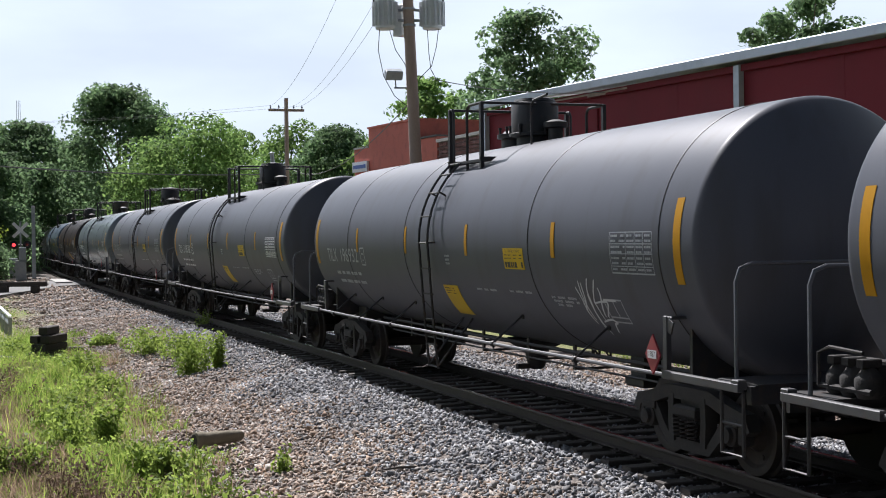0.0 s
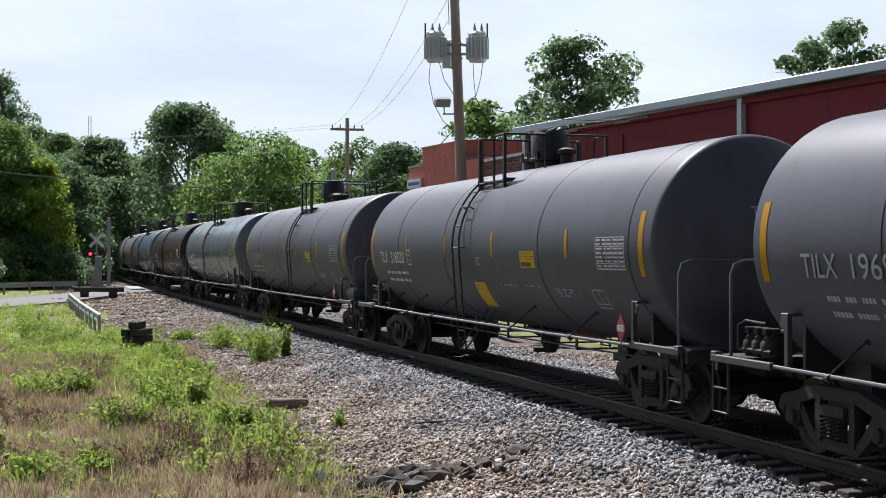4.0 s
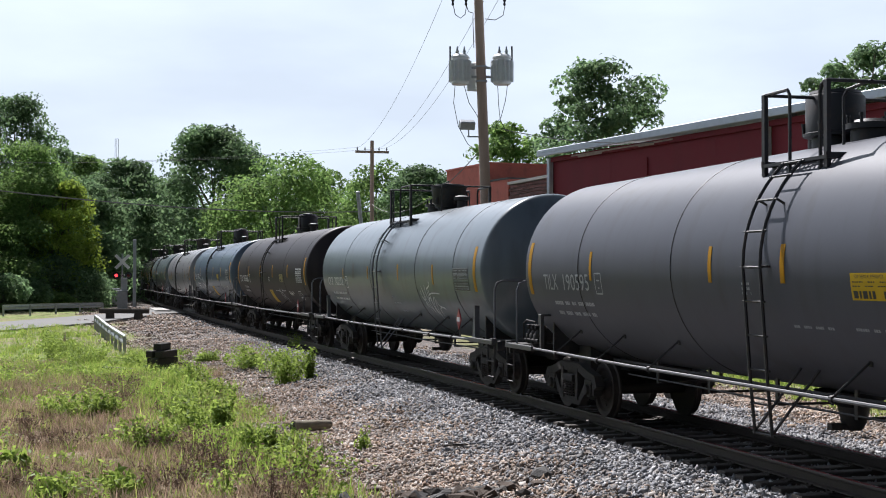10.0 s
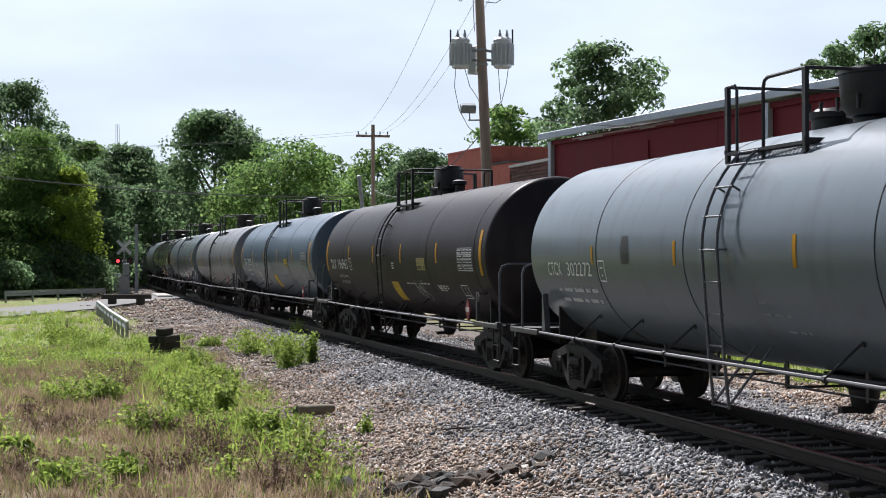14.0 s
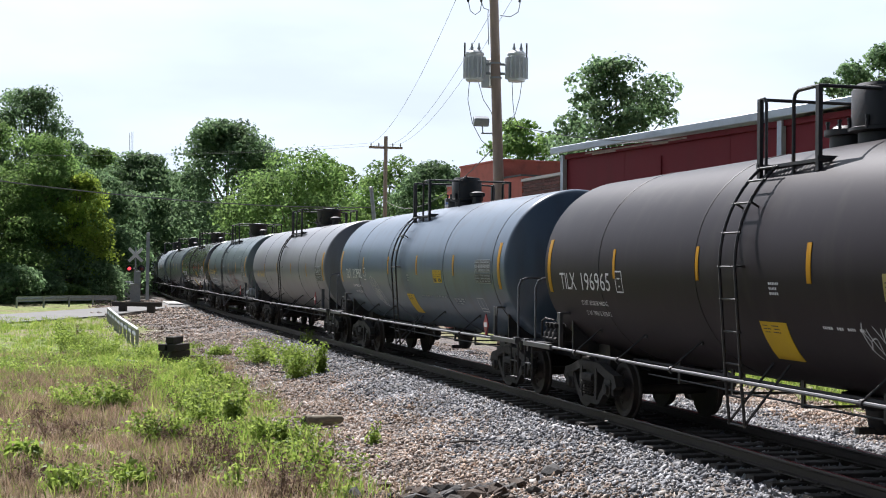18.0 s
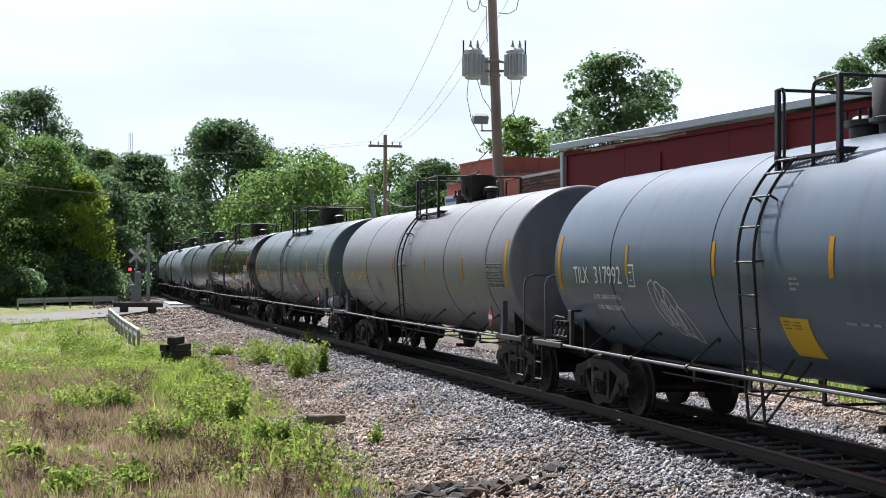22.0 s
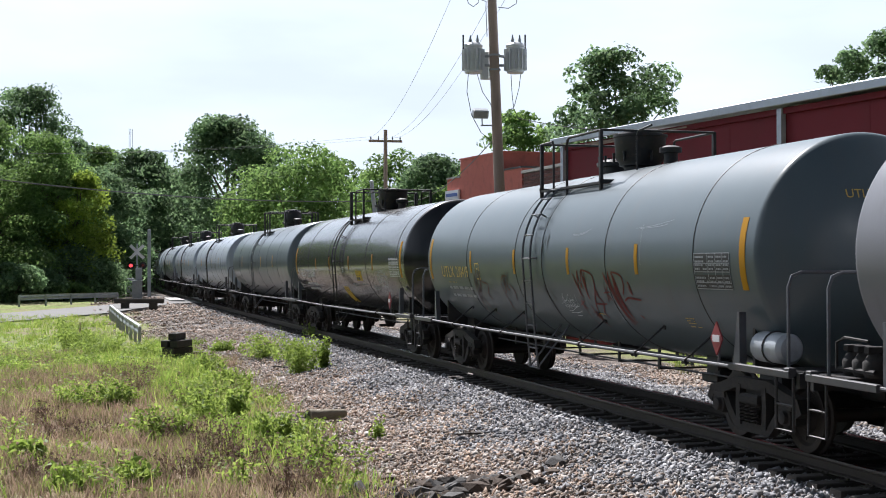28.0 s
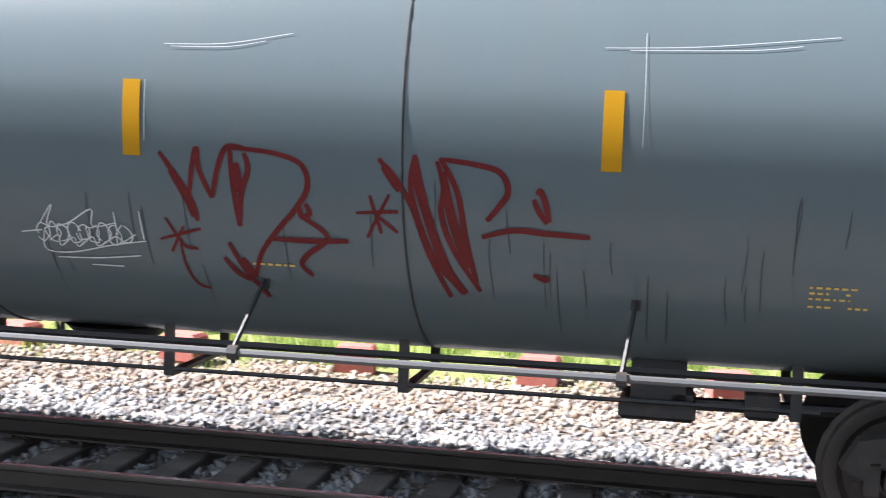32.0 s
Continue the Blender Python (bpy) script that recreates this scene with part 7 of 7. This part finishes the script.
def grass_field(name, label, kind, count, seed, region, height, want):
    rs = np.random.RandomState(seed)
    tufts = count // 30
    pick = rs.randint(0, tufts, count)
    spread = rs.uniform(0.04, 0.16, tufts)[pick]
    x = rs.uniform(region[0], region[1], tufts)[pick] + rs.randn(count) * spread
    y = rs.uniform(region[2], region[3], tufts)[pick] + rs.randn(count) * spread
    tall = rs.uniform(0.55, 1.25, tufts)[pick]
    keep = want(x, y, rs)
    x, y = x[keep], y[keep]
    n = len(x)
    z = rough_z(x, y) - 0.02
    h = height * tall[keep] * rs.uniform(0.4, 1.1, n)
    a = rs.uniform(0, 6.283, n)
    w = (0.006 + 0.006 * rs.rand(n)) * (0.75 if kind == "dry" else 0.95)
    lean = rs.randn(n, 2) * 0.35 * h[:, None]
    base = np.stack([x, y, z], -1)
    side = np.stack([np.cos(a) * w, np.sin(a) * w, 0 * w], -1)
    mid = base + np.stack([lean[:, 0] * 0.35, lean[:, 1] * 0.35, h * 0.6], -1)
    tip = base + np.stack([lean[:, 0], lean[:, 1], h], -1)
    v = np.stack([base - side, base + side, mid + side * 0.7, mid - side * 0.7, tip], 1)
    k = 5 * np.arange(n)[:, None]
    f = np.concatenate([k + [0, 1, 2], k + [0, 2, 3], k + [3, 2, 4]], 0)
    me = bpy.data.meshes.new(name)
    me.vertices.add(5 * n)
    me.vertices.foreach_set("co", v.reshape(-1).astype(np.float32))
    me.loops.add(len(f) * 3)
    me.loops.foreach_set("vertex_index", f.reshape(-1).astype(np.int32))
    me.polygons.add(len(f))
    me.polygons.foreach_set("loop_start", np.arange(0, len(f) * 3, 3, dtype=np.int32))
    me.update(calc_edges=True)
    me.materials.append(LEAF[kind])
    tagged(new(name, me), label, "grass", kind="stuff")


def greenish(x, y, rs):
    g, r = cover(x, y)
    return rs.rand(len(x)) < r * (1 - g) * (across(x, y) < 0) * np.interp(x, [-22, -20.5], [1, 0.6])


def dryish(x, y, rs):
    g, r = cover(x, y)
    return rs.rand(len(x)) < (1.05 - 0.95 * r) * (1 - g) * (across(x, y) < 0)


grass_field("grass", "patchy green grass beside the ballast", "grass", 200000, 7, (-48, -16, -7, 6), 0.26, greenish)
grass_field("tall_grass", "tall light green grass along the ballast edge", "grass", 80000, 17, (-50, -17, -3, 6), 0.5, lambda x, y, rs: rs.rand(len(x)) < cover(x, y)[1] * (1 - cover(x, y)[0]) * np.interp(across(x, y), [-9, -7.8, -5.5, -5], [0, 1, 1, 0]) * np.interp(x, [-22.5, -20.5], [1, 0.25]) * (patch_noise(x, y, 1.7) > -0.1))
grass_field("dry_grass", "dry brown grass stubble", "dry", 150000, 8, (-48, -16, -7, 5), 0.28, dryish)
rs_ = np.random.RandomState(31)
_n = 120000
_t = rs_.randint(0, 1400, _n)
_cx, _cy = rs_.uniform(-50, -16, 1400), rs_.uniform(-7, 6, 1400)
_g, _r = cover(_cx, _cy)
_ok = rs_.rand(1400) < _r * (1 - _g) * (across(_cx, _cy) < 0)
_t = _t[_ok[_t]]
_px, _py = _cx[_t] + rs_.randn(len(_t)) * 0.16, _cy[_t] + rs_.randn(len(_t)) * 0.16
_pz = rough_z(_px, _py) + rs_.rand(len(_t)) ** 1.5 * rs_.uniform(0.1, 0.4, 1400)[_t]
tagged(new("low_weeds", leaf_mesh("low_weeds", np.stack([_px, _py, _pz], -1), 0.042, rs_, LEAF["light"], 2.2, 0.5)), "low leafy weeds among grass", "weeds", kind="stuff")
grass_field("roadside_grass", "grass along the far road", "grass", 40000, 9, (-75, -48, -14, 0), 0.3, greenish)
grass_field("far_grass", "green grass beyond the track", "grass", 36000, 10, (-36, 6, 13, 20), 0.34, lambda x, y, rs: rs.rand(len(x)) < cover(x, y)[1])


# ---- loose things beside the track ----
RUBBLE_BROWN = material("brown_broken_clod", (0.07, 0.05, 0.037), 0.95, 0, 0.4, 4, 30, 0.5)
RUBBLE_GREY = material("dull_grey_rubble", (0.075, 0.072, 0.07), 0.95, 0, 0.3, 4, 30, 0.4)


def build_loose():
    log = thing("log", "short grey weathered log lying on gravel", "log", at=Matrix.Translation((-26.1, 3.0, float(ground_z(-26.1, 3.0)) + 0.2)) @ Matrix.Rotation(2.01, 4, "Z"))
    part("bark", Geo().revolve([(0, 0.09), (0.02, 0.135), (0.12, 0.14), (0.2, 0.115), (0.5, 0.11), (0.85, 0.085), (0.9, 0.05)], "x", 16), LOG_WOOD, log)
    part("cut_face", Geo().revolve([(-0.012, 0.06), (-0.004, 0.1)], "x", 16), OLD_TIE, log, "dark cut end")
    pile = thing("timber_pile", "stack of dark old railway ties", "timber pile", at=Matrix.Translation((-44.0, 0.85, float(ground_z(-44.0, 0.85)))) @ Matrix.Rotation(1.0, 4, "Z"))
    for i, (dx, dy, dz, a, ln) in enumerate(((-0.14, 0, 0.13, 0, 1.15), (0.14, 0.05, 0.13, 0.06, 1.0), (-0.12, 0.03, 0.36, 0.1, 1.1), (0.15, -0.02, 0.36, -0.05, 1.05), (-0.1, 0, 0.59, -0.08, 1.0), (0.16, 0.04, 0.59, 0.1, 1.1), (0.02, 0.02, 0.82, 0.2, 0.9),
                                             (-0.7, -1.3, 0.1, 1.2, 1.5), (-0.6, 1.6, 0.1, 1.9, 1.3))):
        part("old_tie", Geo().box(dx, dy, dz, 0.25, ln, 0.22, Matrix.Rotation(a, 3, "Z"), bevel=0.02), OLD_TIE, pile)
    litter = thing("litter_bag", "crumpled pale plastic litter beside the rail", "litter", at=Matrix.Translation((-34.8, 7.3, -0.27)))
    rnd = random.Random(4)
    g = Geo()
    vs, fs = [], []
    for i in range(5):
        for j in range(10):
            a, e = j * 0.628, i * 0.35
            r = 0.16 * (1 + rnd.uniform(-.35, .35))
            vs.append((1.5 * r * math.cos(a) * math.cos(e), r * math.sin(a) * math.cos(e), r * math.sin(e)))
    for i in range(4):
        fs += [(i * 10 + j, i * 10 + (j + 1) % 10, i * 10 + 10 + (j + 1) % 10, i * 10 + 10 + j) for j in range(10)]
    part("bag", g.add(vs, fs), SIGN_WHITE, litter, "", 20)
    # broken asphalt and dark clods at the foot of the bank
    rs = random.Random(12)
    for i in range(150):
        x, y = -18.0 + rs.gauss(0, 0.45), 3.95 + rs.gauss(0, 0.7)
        s = 0.05 + 0.15 * rs.random() ** 2
        ob = part("rubble", lump(rs, s), (OLD_TIE, RUBBLE_GREY, RUBBLE_BROWN, RUBBLE_BROWN)[i % 4], smooth=0, at=Matrix.Translation((x, y, float(rough_z(x, y)) + 0.25 * s)) @ Matrix.Rotation(rs.uniform(0, 6), 4, "Z") @ Matrix.Rotation(rs.uniform(-.4, .4), 4, "X"))
        tagged(ob, "broken dark lump of rubble on gravel", "rubble", group="rubble at the foot of the bank")
    for i in range(9):
        x, y = rs.uniform(-48, -22), 0
        p, th = on_track(x, rs.uniform(-4.5, -2.4))
        ob = part("stick", Geo().tube([(0, 0, 0.03), (0.25, 0.03, 0.05), (0.55, -0.02, 0.03)], [0.015, 0.02, 0.008], 6), OLD_TIE, at=Matrix.Translation((p.x, p.y, float(ground_z(p.x, p.y)))) @ Matrix.Rotation(rs.uniform(0, 6), 4, "Z"))
        tagged(ob, "dark stick lying on ballast", "stick")
    for i in range(14):
        x = -14.7 + i * 2.13
        y = 15.0 + rs.uniform(-0.12, 0.12)
        ob = part("parking_block", Geo().box(0, 0, 0.14, 0.46, 0.34, 0.36, bevel=0.04), RED_BLOCK, at=Matrix.Translation((x, y, float(ground_z(x, y)))) @ Matrix.Rotation(rs.uniform(-.3, .3), 4, "Z"))
        tagged(ob, "red painted concrete block on grass", "concrete block", group="red blocks along the grass")


build_loose()


# ---- what moves ----
def motions():
    times = [float(t) for t in range(33)]
    for s18, car in TRAIN:
        walk(car, [(t, car_pose(s18 + ran(t))) for t in times])
    turns = [k / 8 for k in range(257)]
    rolled = [ran(t) / 0.457 for t in turns]
    for wheel, ax in WHEELS:
        walk(wheel, [(t, Matrix.Translation((ax, 0, 0.457)) @ Matrix.Rotation(a, 4, "Y")) for t, a in zip(turns, rolled)])


motions()
